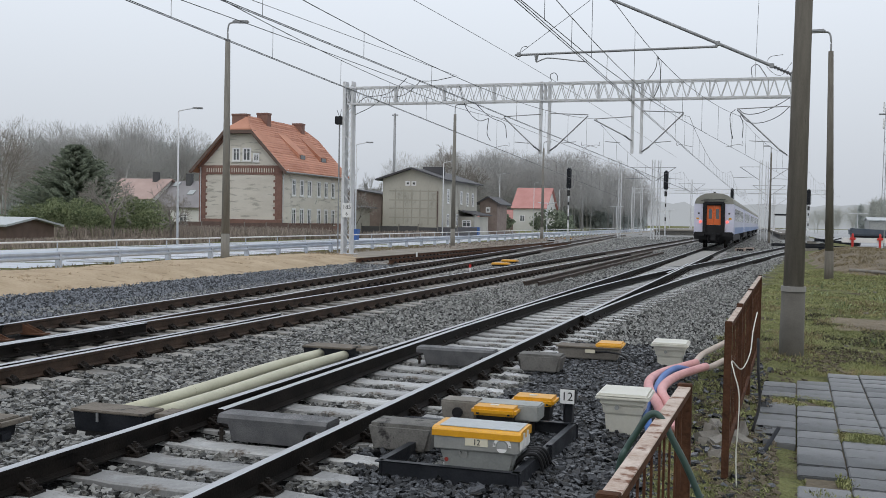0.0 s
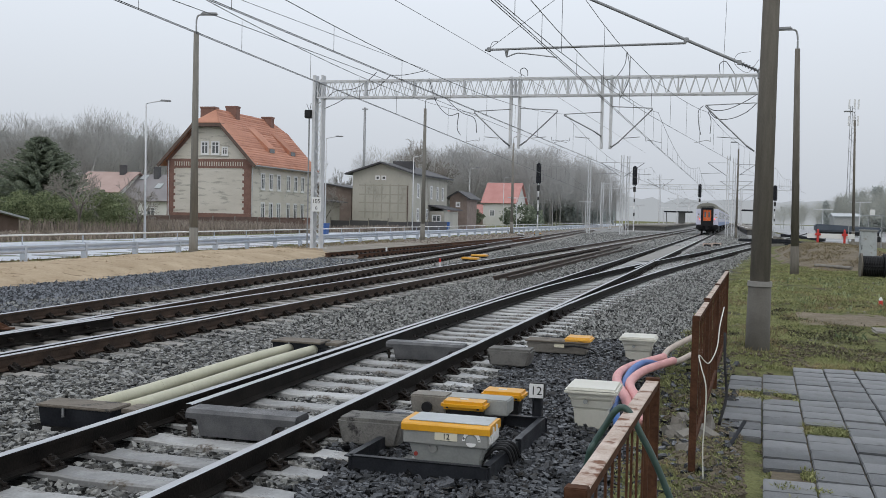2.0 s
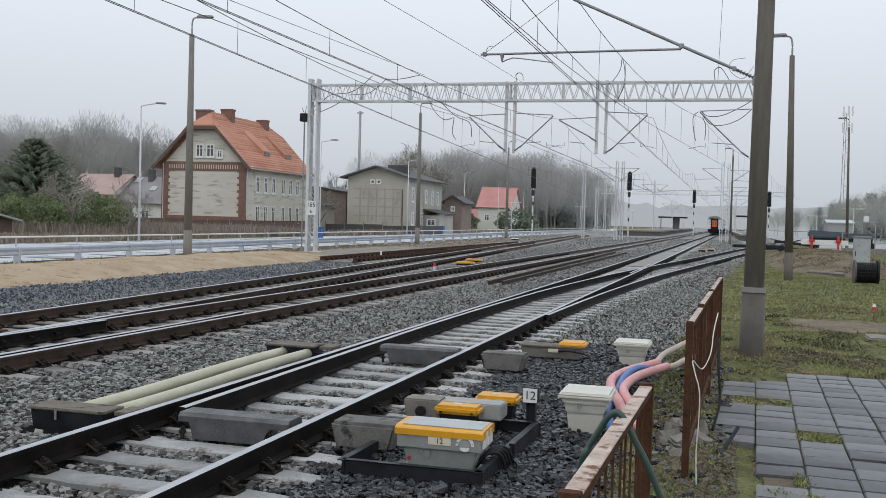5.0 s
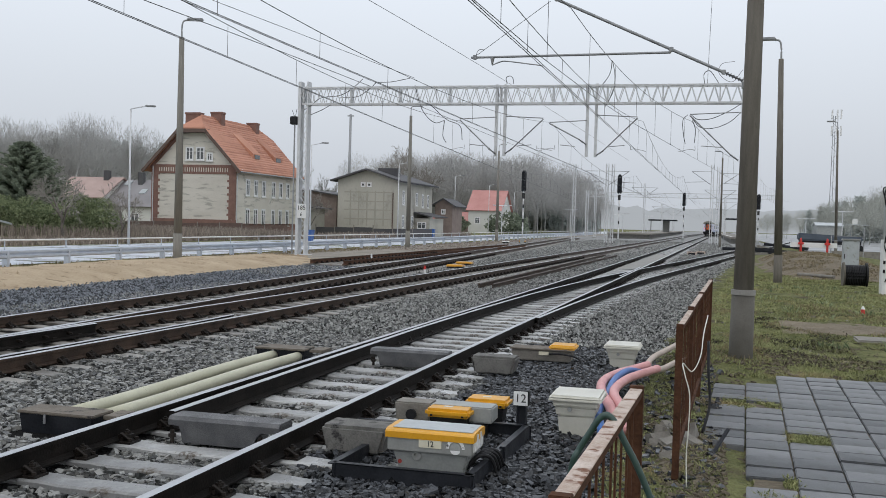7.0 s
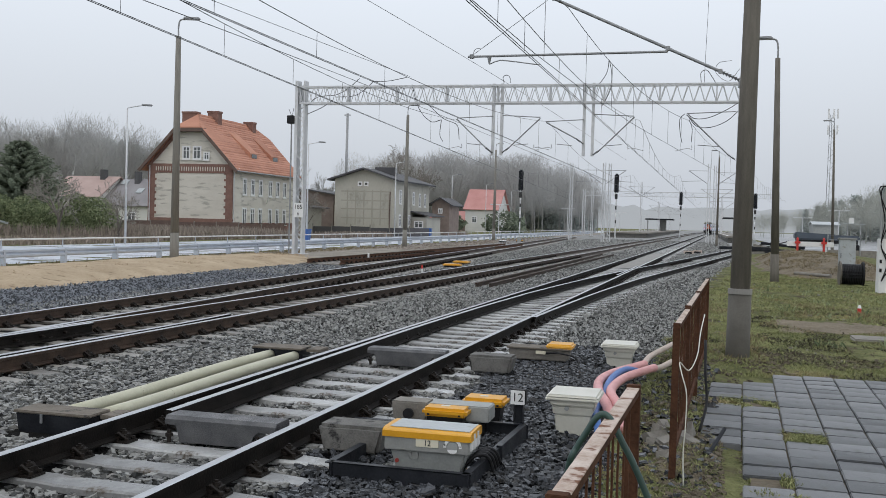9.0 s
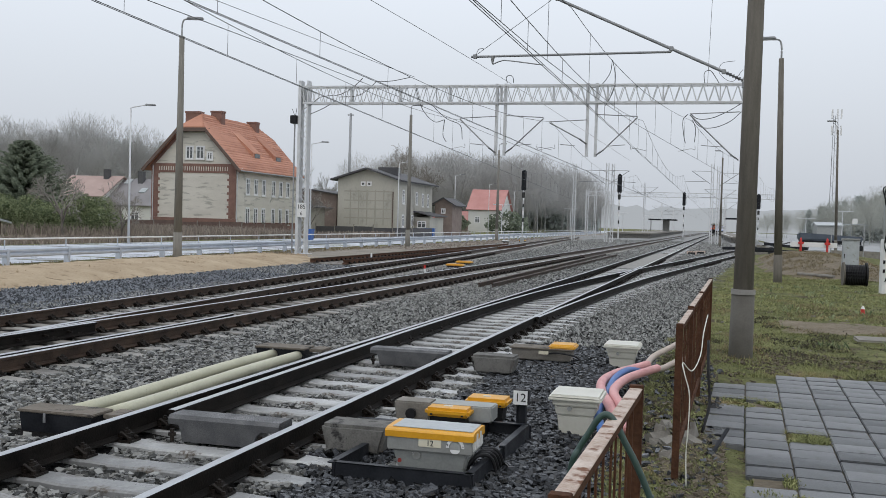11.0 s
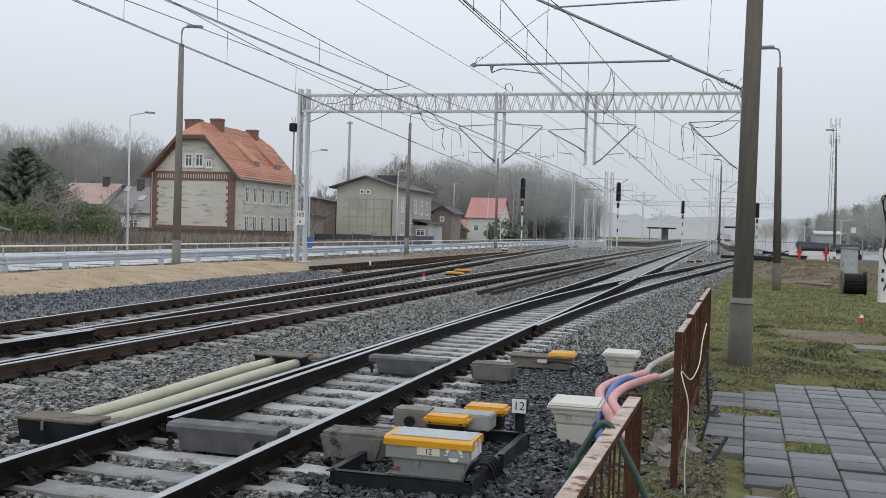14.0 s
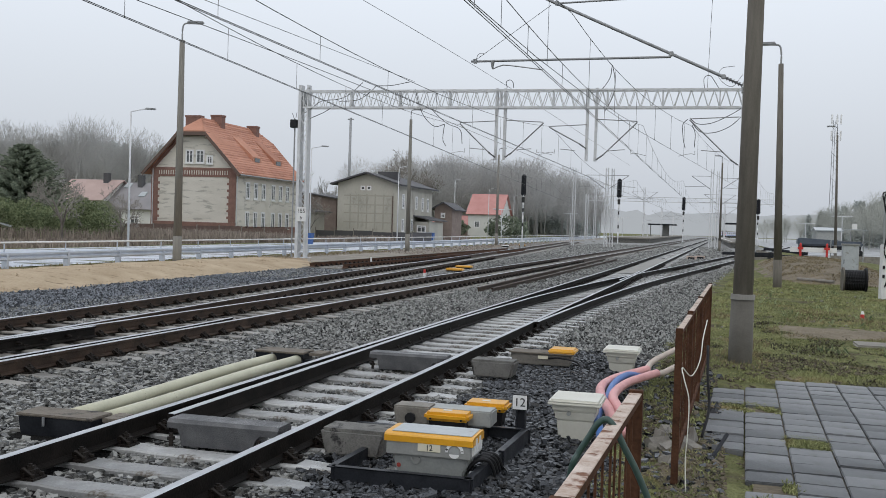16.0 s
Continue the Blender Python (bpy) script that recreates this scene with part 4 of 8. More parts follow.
def lidded_duct(x0, x1, y0, y1, label, low, up=0.0):
    t = thing("lever_box", (0, 0, up), label, "equipment box", "dark lever boxes")
    bm = bmesh.new()
    taper_box(bm, x0, x1, y0, y1, -0.26, -0.055, 0.02, 0.006)
    part("body", bm, M["steel_dark"], t)
    bm = bmesh.new()
    box(bm, x0 - 0.015, x1 + 0.015, y0 - 0.015, y1 + 0.015, -0.055, -0.03, 0.008)
    part("lid", bm, M["muddy"], t, "mud-stained beige lid")
    bm = bmesh.new()
    box(bm, (x0 + x1) / 2 - 0.1, (x0 + x1) / 2 - 0.08, y0 - 0.03, y0 - 0.016, -0.13, -0.05)
    part("latch", bm, M["galv_dark"], t)
    bm = bmesh.new()
    box(bm, x1 + 0.03, low, y0 + 0.12, y1 + 0.1, -0.085, -0.045, 0.006)
    part("side_cover", bm, M["muddy"], t)
    bm = bmesh.new()
    box(bm, x1 - 0.02, low, y0 + 0.03, y0 + 0.1, -0.17, -0.12)
    box(bm, x1 - 0.02, low, y0 + 0.13, y0 + 0.24, -0.2, -0.14)
    part("rod", bm, M["steel_dark"], t)


lidded_duct(-5.86, -5.12, 7.55, 7.85, "low black steel box with a muddy beige lid", -4.94)
lidded_duct(-5.76, -5.08, 12.15, 12.5, "low steel box with beige lid at the pipes' end", -4.86, 0.045)
lidded_duct(-7.0, -6.08, 6.7, 7.1, "dark box with beige lid near the second track", -6.0)
for x, a, b in ((-5.53, 7.9, 12.2), (-5.18, 7.9, 12.2)):
    bm = bmesh.new()
    pts = [(x + 0.02 * math.sin(y * 0.7), y, -0.085 + 0.012 * math.sin(y * 1.3)) for y in steps(a, b, 14)]
    tube(bm, pts, 0.064, 18)
    ob = thing("cable_pipe", (0, 0, 0), "pale beige plastic pipe lying on the ballast", "pipe", "pipes over the rods")
    part("tube", bm, M["pipe"], ob, smooth=True)
    bm = bmesh.new()
    rod(bm, (x, 9.0, -0.094), (x, 9.03, -0.094), 0.0658, seg=18)
    part("joint_ring", bm, M["pipe"], ob)


# ---- points: blade rails, check rail, frogs ----
blades = thing("switch_blades", (0, 0, 0), "polished tapering switch blades beside the stock rails", "switch blades", kind="structure")
for s, fx in ((1, line_div),):
    rail("blade", lambda y, s=s, fx=fx: fx(y) + s * GAUGE / 2 + 0.0, 24 if s < 0 else 18.5, 24.6, blades, [M["rail"], M["head"]], 0.8, -0.004)
rail("blade", lambda y: line_a(y) - GAUGE / 2 + max(0.22 - 0.015 * (y - 8), 0.115 + (max(0, y - 15) ** 2 / 600)), 7.9, 24.2, blades, [M["rail"], M["head"]], 0.8, -0.002)
frog = thing("crossing_frog", (0, 0, 0), "polished crossing of the second track with wing rails", "crossing", kind="structure")
rail("wing_rail", lambda y: line_c(y) + GAUGE / 2 + 0.03, 6.0, 13.6, frog, MATS, 1.0, 0.002)
rail("wing_rail", lambda y: line_b(y) - GAUGE / 2 + 0.13, 6.0, 13.7, frog, MATS, 1.0, 0.003)
rail("check_rail", lambda y: line_b(y) + GAUGE / 2 - 0.115 - (0.012 * max(0, y - 13.2) ** 2), 6.0, 16.0, frog, MATS, 0.5, 0.012, "dark check rail")
rail("stock_rail", lambda y: line_c(y) - GAUGE / 2, 3.0, 12.6, frog, MATS)
rail("wing_rail", lambda y: line_a(y) + GAUGE / 2 - 0.12 - 0.006 * (y - 41) ** 2 * 0.2, 36, 45, frog, MATS, 1.0, 0.0)
spare = thing("spare_rail", (0, 0, 0), "loose rusty spare rail lying in the ballast", "rail", "loose rails")
rail("bar", lambda y: -6.55 + 0.004 * (y - 29), 29, 66, spare, [M["rail_b"], M["rail_b"]], 4, -0.06)
spare = thing("spare_rail", (0, 0, 0), "second loose rusty rail lying in the ballast", "rail", "loose rails")
rail("bar", lambda y: -6.2 + 0.014 * (y - 29), 29.3, 66, spare, [M["rail_b"], M["rail_b"]], 4, -0.08)


for y in (11.2, 12.1, 12.95):
    t = thing("rail_brace", pose(line_c(y) - GAUGE / 2 + 0.07, y, 0, 0, 0, 4), "rust-brown angled steel brace against the rail", "rail brace", "braces along the outer rail")
    bm = bmesh.new()
    for dy in (-0.05, 0.05):
        v = [bm.verts.new(q) for q in ((0.0, dy, -0.03), (0.34, dy, -0.165), (0.0, dy, -0.165), (0.0, dy + 0.014, -0.03), (0.34, dy + 0.014, -0.165), (0.0, dy + 0.014, -0.165))]
        for f in ((0, 1, 2), (3, 5, 4), (0, 3, 4, 1), (1, 4, 5, 2), (2, 5, 3, 0)):
            bm.faces.new([v[k] for k in f])
    part("rib", bm, M["rail_rust"], t)
    bm = bmesh.new()
    box(bm, -0.02, 0.4, -0.1, 0.1, -0.19, -0.166, 0.004)
    part("foot_plate", bm, M["rail_rust"], t)
for k in range(9):
    y = 8.6 + 0.55 * k
    x = line_b(y) - GAUGE / 2 + 0.145
    bm = bmesh.new()
    rod(bm, (x - 0.01, y, -0.085), (x + 0.05, y, -0.085), 0.026, seg=6)
    rod(bm, (x + 0.05, y, -0.085), (x + 0.085, y, -0.085), 0.014, seg=6)
    part("web_bolt", bm, M["clip"], frog)


# ---- rusty railing ----
def fence_x(y):
    return -0.465 + 0.0345 * y if y > 6 else -0.486 + 0.0355 * y


FENCE_TURN = -math.degrees(math.atan(0.0355))


def railing(y0, y1, label, z=0.95, posts=True, pitch=0.19, top=0.062):
    t = thing("rusty_railing", pose(fence_x(y0), y0, 0, 0, 0, FENCE_TURN), label, "railing", "rusty railing panels")
    L = y1 - y0
    bm = bmesh.new()
    box(bm, -top / 2, top / 2, 0, L, z - 0.006, z, 0.002)
    part("top_bar", bm, M["rust_top"], t, "top bar with flaking pale paint")
    bm = bmesh.new()
    box(bm, top / 2 - 0.006, top / 2 - 0.0005, 0, L, z - 0.035, z - 0.007)
    part("top_flange", bm, M["rust"], t)
    bm = bmesh.new()
    box(bm, -0.025, 0.025, 0, L, -0.05, -0.01, 0.003)
    part("bottom_bar", bm, M["rust"], t)
    n = int(L / pitch)
    first = None
    for i in range(1, n):
        y = L * i / n
        if first is None:
            bm = bmesh.new()
            box(bm, -0.0045, 0.0045, -0.008, 0.008, -0.03, z - 0.008)
            first = part("bar", bm, M["rust"], t)
            first.matrix_basis = pose(0, y, 0)
        else:
            share("bar", first, pose(random.uniform(-0.004, 0.004), y, 0, random.uniform(-0.6, 0.6), 0, 0), t)
    for y in (0.0, L):
        bm = bmesh.new()
        box(bm, -top / 2 - 0.003, top / 2 + 0.003, y - 0.025, y + 0.025, -0.4, z + 0.012, 0.003)
        part("post", bm, M["rust"], t)
    return t


railing(0.6, 2.75, "rusty steel railing panel with peeling top", 0.93)
railing(2.86, 4.97, "rusty steel railing panel with flaking painted top bar", 0.95)
railing(8.13, 9.75, "rust-brown steel railing panel hung with cables", 0.97, pitch=0.15, top=0.05)
railing(9.85, 12.1, "rust-brown steel railing panel", 0.985, pitch=0.15, top=0.05)
railing(12.2, 15.6, "rust-brown steel railing panel at the far end", 0.985, pitch=0.15, top=0.05)

HOSES = [
    ("pink_hose", "hose", "thick pink corrugated hose arching over ballast", 0.05, [(-0.80, 9.75, -0.3), (-0.88, 10.05, -0.08), (-1.04, 10.75, -0.04), (-1.12, 11.7, -0.07), (-1.04, 12.6, -0.1), (-0.85, 13.35, -0.12), (-0.72, 13.75, -0.12)]),
    ("pink_hose", "hose", "thick pink corrugated hose bending beside the other", 0.05, [(-0.72, 9.85, -0.26), (-0.80, 10.2, -0.08), (-0.90, 10.65, -0.04), (-0.93, 11.4, -0.07), (-0.86, 12.3, -0.1), (-0.68, 13.1, -0.12), (-0.58, 13.5, -0.13)]),
    ("blue_hose", "hose_blue", "blue plastic hose between the pink ones", 0.04, [(-0.88, 9.35, -0.27), (-0.93, 9.55, -0.14), (-0.99, 9.9, -0.12), (-1.0, 10.9, -0.1), (-1.0, 12.0, -0.07), (-0.91, 12.95, -0.1), (-0.75, 13.5, -0.2)]),
    ("pale_hose", "hose_pale", "muddy pale hose lying through the railing", 0.042, [(-0.74, 13.7, -0.14), (-0.70, 14.6, -0.13), (-0.55, 15.3, -0.1), (-0.38, 16.1, -0.08)]),
    ("pale_hose", "hose_pale", "second muddy pale hose lying on the ground", 0.04, [(-0.6, 13.45, -0.15), (-0.5, 14.0, -0.18), (-0.36, 14.7, -0.18), (-0.2, 15.3, -0.2)]),
]
for nm, mm, lab, r, pts in HOSES:
    bm = bmesh.new()
    line = bend(pts, 26)
    tube(bm, line, r, 14, ripple=0.05 if "corrugated" in lab else 0.0)
    mesh_top(nm, bm, M[mm], lab, "hose", group="hoses by the railing", smooth=True)
bm = bmesh.new()
tube(bm, bend([(-0.66, 4.5, -0.1), (-0.58, 4.3, 0.4), (-0.51, 4.1, 0.74), (-0.48, 4.1, 0.82), (-0.44, 4.1, 0.89), (-0.405, 4.1, 0.948), (-0.37, 4.1, 0.968), (-0.335, 4.1, 0.935), (-0.295, 4.1, 0.86), (-0.25, 4.1, 0.78), (-0.19, 4.1, 0.65), (-0.11, 4.1, 0.45), (-0.04, 4.05, 0.15), (0.02, 4.0, -0.24)], 10), 0.014, 10)
mesh_top("green_hose", bm, M["hose_green"], "dark green garden hose thrown over the rusty railing", "hose", smooth=True)
bm = bmesh.new()
tube(bm, bend([(0.03, 9.2, 0.97), (0.0, 8.7, 0.86), (-0.02, 8.4, 0.7), (-0.08, 8.2, 0.6), (-0.15, 8.05, 0.68), (-0.13, 7.95, 0.6), (-0.09, 7.92, 0.45), (-0.09, 7.9, 0.2), (-0.1, 7.9, 0.0), (-0.09, 7.85, -0.25)], 8), 0.005, 6)
mesh_top("white_cable", bm, M["cream"], "thin white cable hanging down the rusty post", "cable", smooth=True)
bm = bmesh.new()
tube(bm, bend([(0.05, 10.5, 0.6), (0.06, 10.3, 0.3), (0.08, 10.2, 0.0), (0.02, 9.9, -0.22)], 6), 0.014, 6)
mesh_top("black_cable", bm, M["black"], "black cable dangling beside the railing", "cable", smooth=True)
bm = bmesh.new()
tube(bm, bend([(0.08, 9.0, -0.27), (0.16, 9.15, -0.17), (0.24, 9.35, -0.07)], 4), 0.018, 8)
mesh_top("pipe_stub", bm, M["steel_dark"], "short dark pipe stub sticking out of the turf", "pipe")


# ---- paving ----
def paving():
    t = thing("pavement", (0, 0, 0), "old grey concrete paving slabs with weeds in the joints", "pavement", kind="structure")
    seed = None
    rng = random.Random(4)
    for c in range(-1, 9):
        for r in range(-6, 20):
            y = 7.05 + r * 0.366 + 0.02 * ((c * 7) % 5 - 2)
            x = 0.455 + (c + 0.5) * 0.388 + 0.036 * (y - 11.0)
            if c == -1 and not (9.55 < y < 11.5 or 12.0 < y < 13.5):
                continue
            if c in (-1, 0) and 11.5 < y < 12.1 or c == 0 and 8.0 < y < 8.2:
                continue
            if c == 1 and 9.72 < y < 10.25:
                continue
            if y > 14.05 + 0.07 * c - (0.7 if c < 1 else 0):
                continue
            at = pose(x, y, -0.218 + rng.uniform(-0.008, 0.006), rng.uniform(-0.8, 0.8), rng.uniform(-0.8, 0.8), FENCE_TURN + rng.uniform(-0.5, 0.5))
            if seed is None:
                bm = bmesh.new()
                box(bm, -0.187, 0.187, -0.176, 0.176, -0.07, 0.0, 0.008)
                seed = part("slab", bm, M["slab"], t)
                seed.matrix_basis = at
            else:
                share("slab", seed, at, t)


paving()
bm = bmesh.new()
vs = [bm.verts.new(p) for p in ((0.36, 4.5, -0.247), (4.2, 4.5, -0.247), (4.6, 14.4, -0.247), (0.5, 13.3, -0.247))]
bm.faces.new(vs)
mesh_top("bedding", bm, M["soil"], "dark soil and sand under the paving slabs", "soil", "structure")


# ---- loose stones ----
def scatter(name, n, region, size, material, label, seed, keep=lambda x, y: True, height=None, flat=0.62, fine=True):
    """Angular stones: six-sided near by, four-sided farther off."""
    rng = np.random.default_rng(seed)
    x0, x1, y0, y1 = region
    p = np.c_[rng.uniform(x0, x1, n), rng.uniform(y0, y1, n)]
    p = p[[keep(a, b) for a, b in p]]
    n = len(p)
    cube = np.array([(a, b, c) for a in (-1, 1) for b in (-1, 1) for c in (-1, 1)], float)
    quads = np.array([(0, 1, 3, 2), (4, 6, 7, 5), (0, 4, 5, 1), (2, 3, 7, 6), (1, 5, 7, 3)])
    if not fine:
        cube = np.array([(1.2, 0, -0.7), (-0.6, 1.1, -0.7), (-0.6, -1.1, -0.7), (0, 0, 1.2)])
        quads = np.array([(0, 1, 3), (1, 2, 3), (2, 0, 3), (2, 1, 0)])
    c = len(cube)
    s = size * rng.uniform(0.55, 1.3, (n, 1, 1)) * np.stack([rng.uniform(0.8, 1.5, n), rng.uniform(0.6, 1.0, n), rng.uniform(0.5, 0.95, n)], 1)[:, None, :]
    v = (cube[None] + rng.uniform(-0.36, 0.36, (n, c, 3))) * s * 0.6
    yaw, tip, way = rng.uniform(0, 3.1416, n), rng.normal(size=n) * 0.2, rng.uniform(0, 6.2832, n)
    w, k = np.cos(yaw), np.sin(yaw)
    i, j = np.sin(tip) * np.cos(way), np.sin(tip) * np.sin(way)
    q = np.stack([w * np.cos(tip), i, j, k * np.cos(tip)], 1)
    q /= np.linalg.norm(q, axis=1)[:, None]
    w, i, j, k = q.T
    R = np.stack([1 - 2 * (j * j + k * k), 2 * (i * j - k * w), 2 * (i * k + j * w), 2 * (i * j + k * w), 1 - 2 * (i * i + k * k), 2 * (j * k - i * w), 2 * (i * k - j * w), 2 * (j * k + i * w), 1 - 2 * (i * i + j * j)], 1).reshape(n, 3, 3)
    v = np.einsum("nab,nkb->nka", R, v)
    z = np.array([height(a, b) for a, b in p]) + rng.uniform(-0.8, 0.5, n) * size * flat
    v += np.c_[p, z][:, None, :]
    f = (quads[None] + c * np.arange(n)[:, None, None]).reshape(-1, quads.shape[1])
    ob = from_np(name, v.reshape(-1, 3), f, material, None, label, "stuff")
    return tagged(ob, "", "stones")


def off_sleepers(x, y):
    for fx, y0, ph in ((line_a, -6, 0.2), (line_b, -6, 0.1)):
        if abs(x - fx(y)) < 1.3:
            k = ((y - y0 - ph + 0.3) % 0.6) - 0.3
            if abs(k) < 0.155:
                return False
    if abs(x - line_c(y)) < 1.3 and y > 13 and abs(((y - 13 - 0.3 + 0.3) % 0.6) - 0.3) < 0.155:
        return False
    for fx in (line_a, line_b, line_c):
        if min(abs(abs(x - fx(y)) - GAUGE / 2), 9) < 0.10:
            return False
    if -5.9 < x < -5.0 and 7.35 < y < 8.0:
        return False
    return x < right_edge(y) + 0.15


def bz(x, y):
    return ballast_z(x, y) + 0.025 * noise.noise(Vector((x * 2.1, y * 2.1, 0))) + 0.008


def dark_side(x, y):
    return off_sleepers(x, y) and x > line_a(y) + 1.15 + 0.4 * noise.noise(Vector((x, y, 8))) and not (-2.4 < x < -1.65 and 7.2 < y < 7.8)


def grey_side(x, y):
    return off_sleepers(x, y) and not dark_side(x, y)


scatter("ballast_stones", 60000, (-9.5, -2.3, 4.6, 15.5), 0.037, M["stone"], "grey angular ballast stones", 11, grey_side, bz)
scatter("ballast_stones", 80000, (-14.0, 0.5, 15.5, 32), 0.05, M["stone_hazed"], "grey angular ballast stones between the tracks", 12, off_sleepers, bz, fine=False)
scatter("ballast_stones", 90000, (-16.5, 2.5, 32, 76), 0.07, M["stone_hazed"], "grey ballast stones farther along the tracks", 13, off_sleepers, bz, fine=False)
scatter("dark_stones", 40000, (-3.2, -0.3, 4.6, 16), 0.037, M["stone_dark"], "dark wet ballast stones beside the point machines", 14, dark_side, bz)
scatter("blue_stones", 30000, (-16.5, 3.0, 76, 150), 0.11, M["stone_hazed"], "grey ballast stones far along the tracks", 16, off_sleepers, bz, fine=False)
scatter("blue_stones", 46000, (-16.9, -12.4, 9, 46), 0.06, M["stone_blue"], "blue-grey fresh ballast stones below the sand", 15, lambda x, y: off_sleepers(x, y) and x < line_c(y) - 1.3, bz, fine=False)


# ---- guard rail along the road ----
def guard_rail():
    t = thing("guard_rail", (0, 0, 0), "galvanised road guard rail with a handrail on top", "guard rail")
    gx = lambda y: -23.75 - 0.012 * max(0, y - 40)
    path = [(gx(y), y, 0) for y in steps(-20, 240, 65)]
    bm = bmesh.new()
    wave = [(0.10, 0.04), (0.16, 0.08), (0.16, 0.14), (0.10, 0.19), (0.16, 0.25), (0.16, 0.31), (0.10, 0.35), (0.085, 0.34), (0.14, 0.30), (0.14, 0.26), (0.08, 0.20), (0.08, 0.18), (0.14, 0.13), (0.14, 0.09), (0.085, 0.05)]
    extrude_along(bm, path, wave)
    bmesh.ops.recalc_face_normals(bm, faces=bm.faces)
    part("beam", bm, M["barrier"], t)
    bm = bmesh.new()
    tube(bm, [(x, y, 0.68) for x, y, _ in path], 0.034, 10)
    part("handrail", bm, M["white"], t, "pale handrail tube")
    seed = None
    y = -18.6
    while y < 238:
        at = pose(gx(y), y, 0)
        if seed is None:
            bm = bmesh.new()
            box(bm, -0.05, 0.17, -0.06, 0.06, -0.6, 0.33)
            box(bm, 0.05, 0.1, -0.05, 0.05, 0.1, 0.3)
            rod(bm, (0, 0, 0.3), (0, 0, 0.67), 0.024, seg=8)
            seed = part("post", bm, M["barrier"], t)
            seed.matrix_basis = at
        else:
            share("post", seed, at, t)
        y += 3.45


guard_rail()

for x, y, h, rz in ((-22.05, 38.5, 10.35, 20), (-22.45, 73.9, 10.9, 20), (-24.0, 115, 11.3, 20)):
    o = lamp_post((x, y, -0.3), h, "tall grey concrete lamp post with a small hooked lantern", "concrete", 0.155)
    o.matrix_basis = pose(x, y, -0.3, 0, 0, rz)
for x, y, h, lean, r in ((2.67, 40.1, 9.3, 1.15, 0.135), (10.8, 92, 11.6, 1.1, 0.11), (1.42, 118, 10.9, 0.0, 0.115)):
    lamp_post(pose(x, y, -0.28, 0, lean, 180), h, "dark concrete lamp post beside the siding", "concrete", r)
for x, y, h in ((-37.15, 58.5, 9.0), (-35.8, 86.4, 8.9), (-37.2, 118, 9.1), (-38.6, 152, 9.3), (-40.5, 186, 9.3), (-42.5, 222, 9.3), (-44.5, 262, 9.3), (-47, 310, 9.3)):
    lamp_post(pose(x, y, -0.33, 0, 0, 35), h, "slim galvanised street lamp with angled head", "steel", 0.085)
t = thing("radio_mast", (-66, 178, -0.33), "tall slim grey steel mast behind the houses", "mast")
bm = bmesh.new()
rod(bm, (0, 0, -0.3), (0, 0, 22), 0.32, 0.22, seg=12)
part("tube", bm, M["galv_dark"], t, smooth=True)
bm = bmesh.new()
box(bm, -0.6, 0.6, -0.08, 0.08, 21.6, 21.8)
part("crossbar", bm, M["galv_dark"], t)


# ---- signals and masts ----
def signal(at, h, label):
    t = thing("railway_signal", at, label, "railway signal", "light signals")
    bm = bmesh.new()
    rod(bm, (0, 0, -0.3), (0, 0, h - 1.6), 0.075, seg=12)
    part("post", bm, M["galv"], t)
    for k in range(5):
        bm = bmesh.new()
        z = h * 0.18 + k * h * 0.1
        rod(bm, (0, 0, z), (0, 0, z + h * 0.05), 0.082, seg=12)
        part("band", bm, M["ink"] if k % 2 else M["white"], t)
    bm = bmesh.new()
    box(bm, -0.26, 0.26, -0.12, 0.1, h - 2.3, h, 0.12)
    head = part("head", bm, M["steel_dark"], t, "black oval signal head")
    for k in range(4):
        bm = bmesh.new()
        z = h - 0.36 - k * 0.46
        rod(bm, (0, -0.1, z), (0, -0.3, z - 0.03), 0.095, 0.105, seg=14)
        part("hood", bm, M["black"], head)
    bm = bmesh.new()
    box(bm, -0.36, 0.36, 0.12, 0.7, h - 2.0, h - 1.94)
    for x in (-0.36, 0.36):
        rod(bm, (x, 0.7, h - 1.95), (x, 0.7, h - 0.8), 0.02, seg=6)
    rod(bm, (-0.36, 0.7, h - 0.8), (0.36, 0.7, h - 0.8), 0.02, seg=6)
    part("service_cage", bm, M["galv_dark"], t)
    bm = bmesh.new()
    box(bm, -0.22, 0.22, -0.12, 0.12, -0.3, 0.5, 0.03)
    part("cabinet", bm, M["grey_paint"], t)
    bm = bmesh.new()
    box(bm, -0.16, 0.16, -0.11, -0.085, h - 3.0, h - 2.4, 0.01)
    part("sign_plate", bm, M["ink"], t)
    return t


signal((-19.1, 105, -0.2), 7.7, "light signal with cage on a banded post")
signal((-10.1, 118, -0.2), 8.1, "large black light signal on a banded post")
signal((-3.9, 170, -0.2), 7.95, "black light signal between the main tracks")
signal((7.0, 150, -0.2), 7.2, "black light signal beyond the siding")


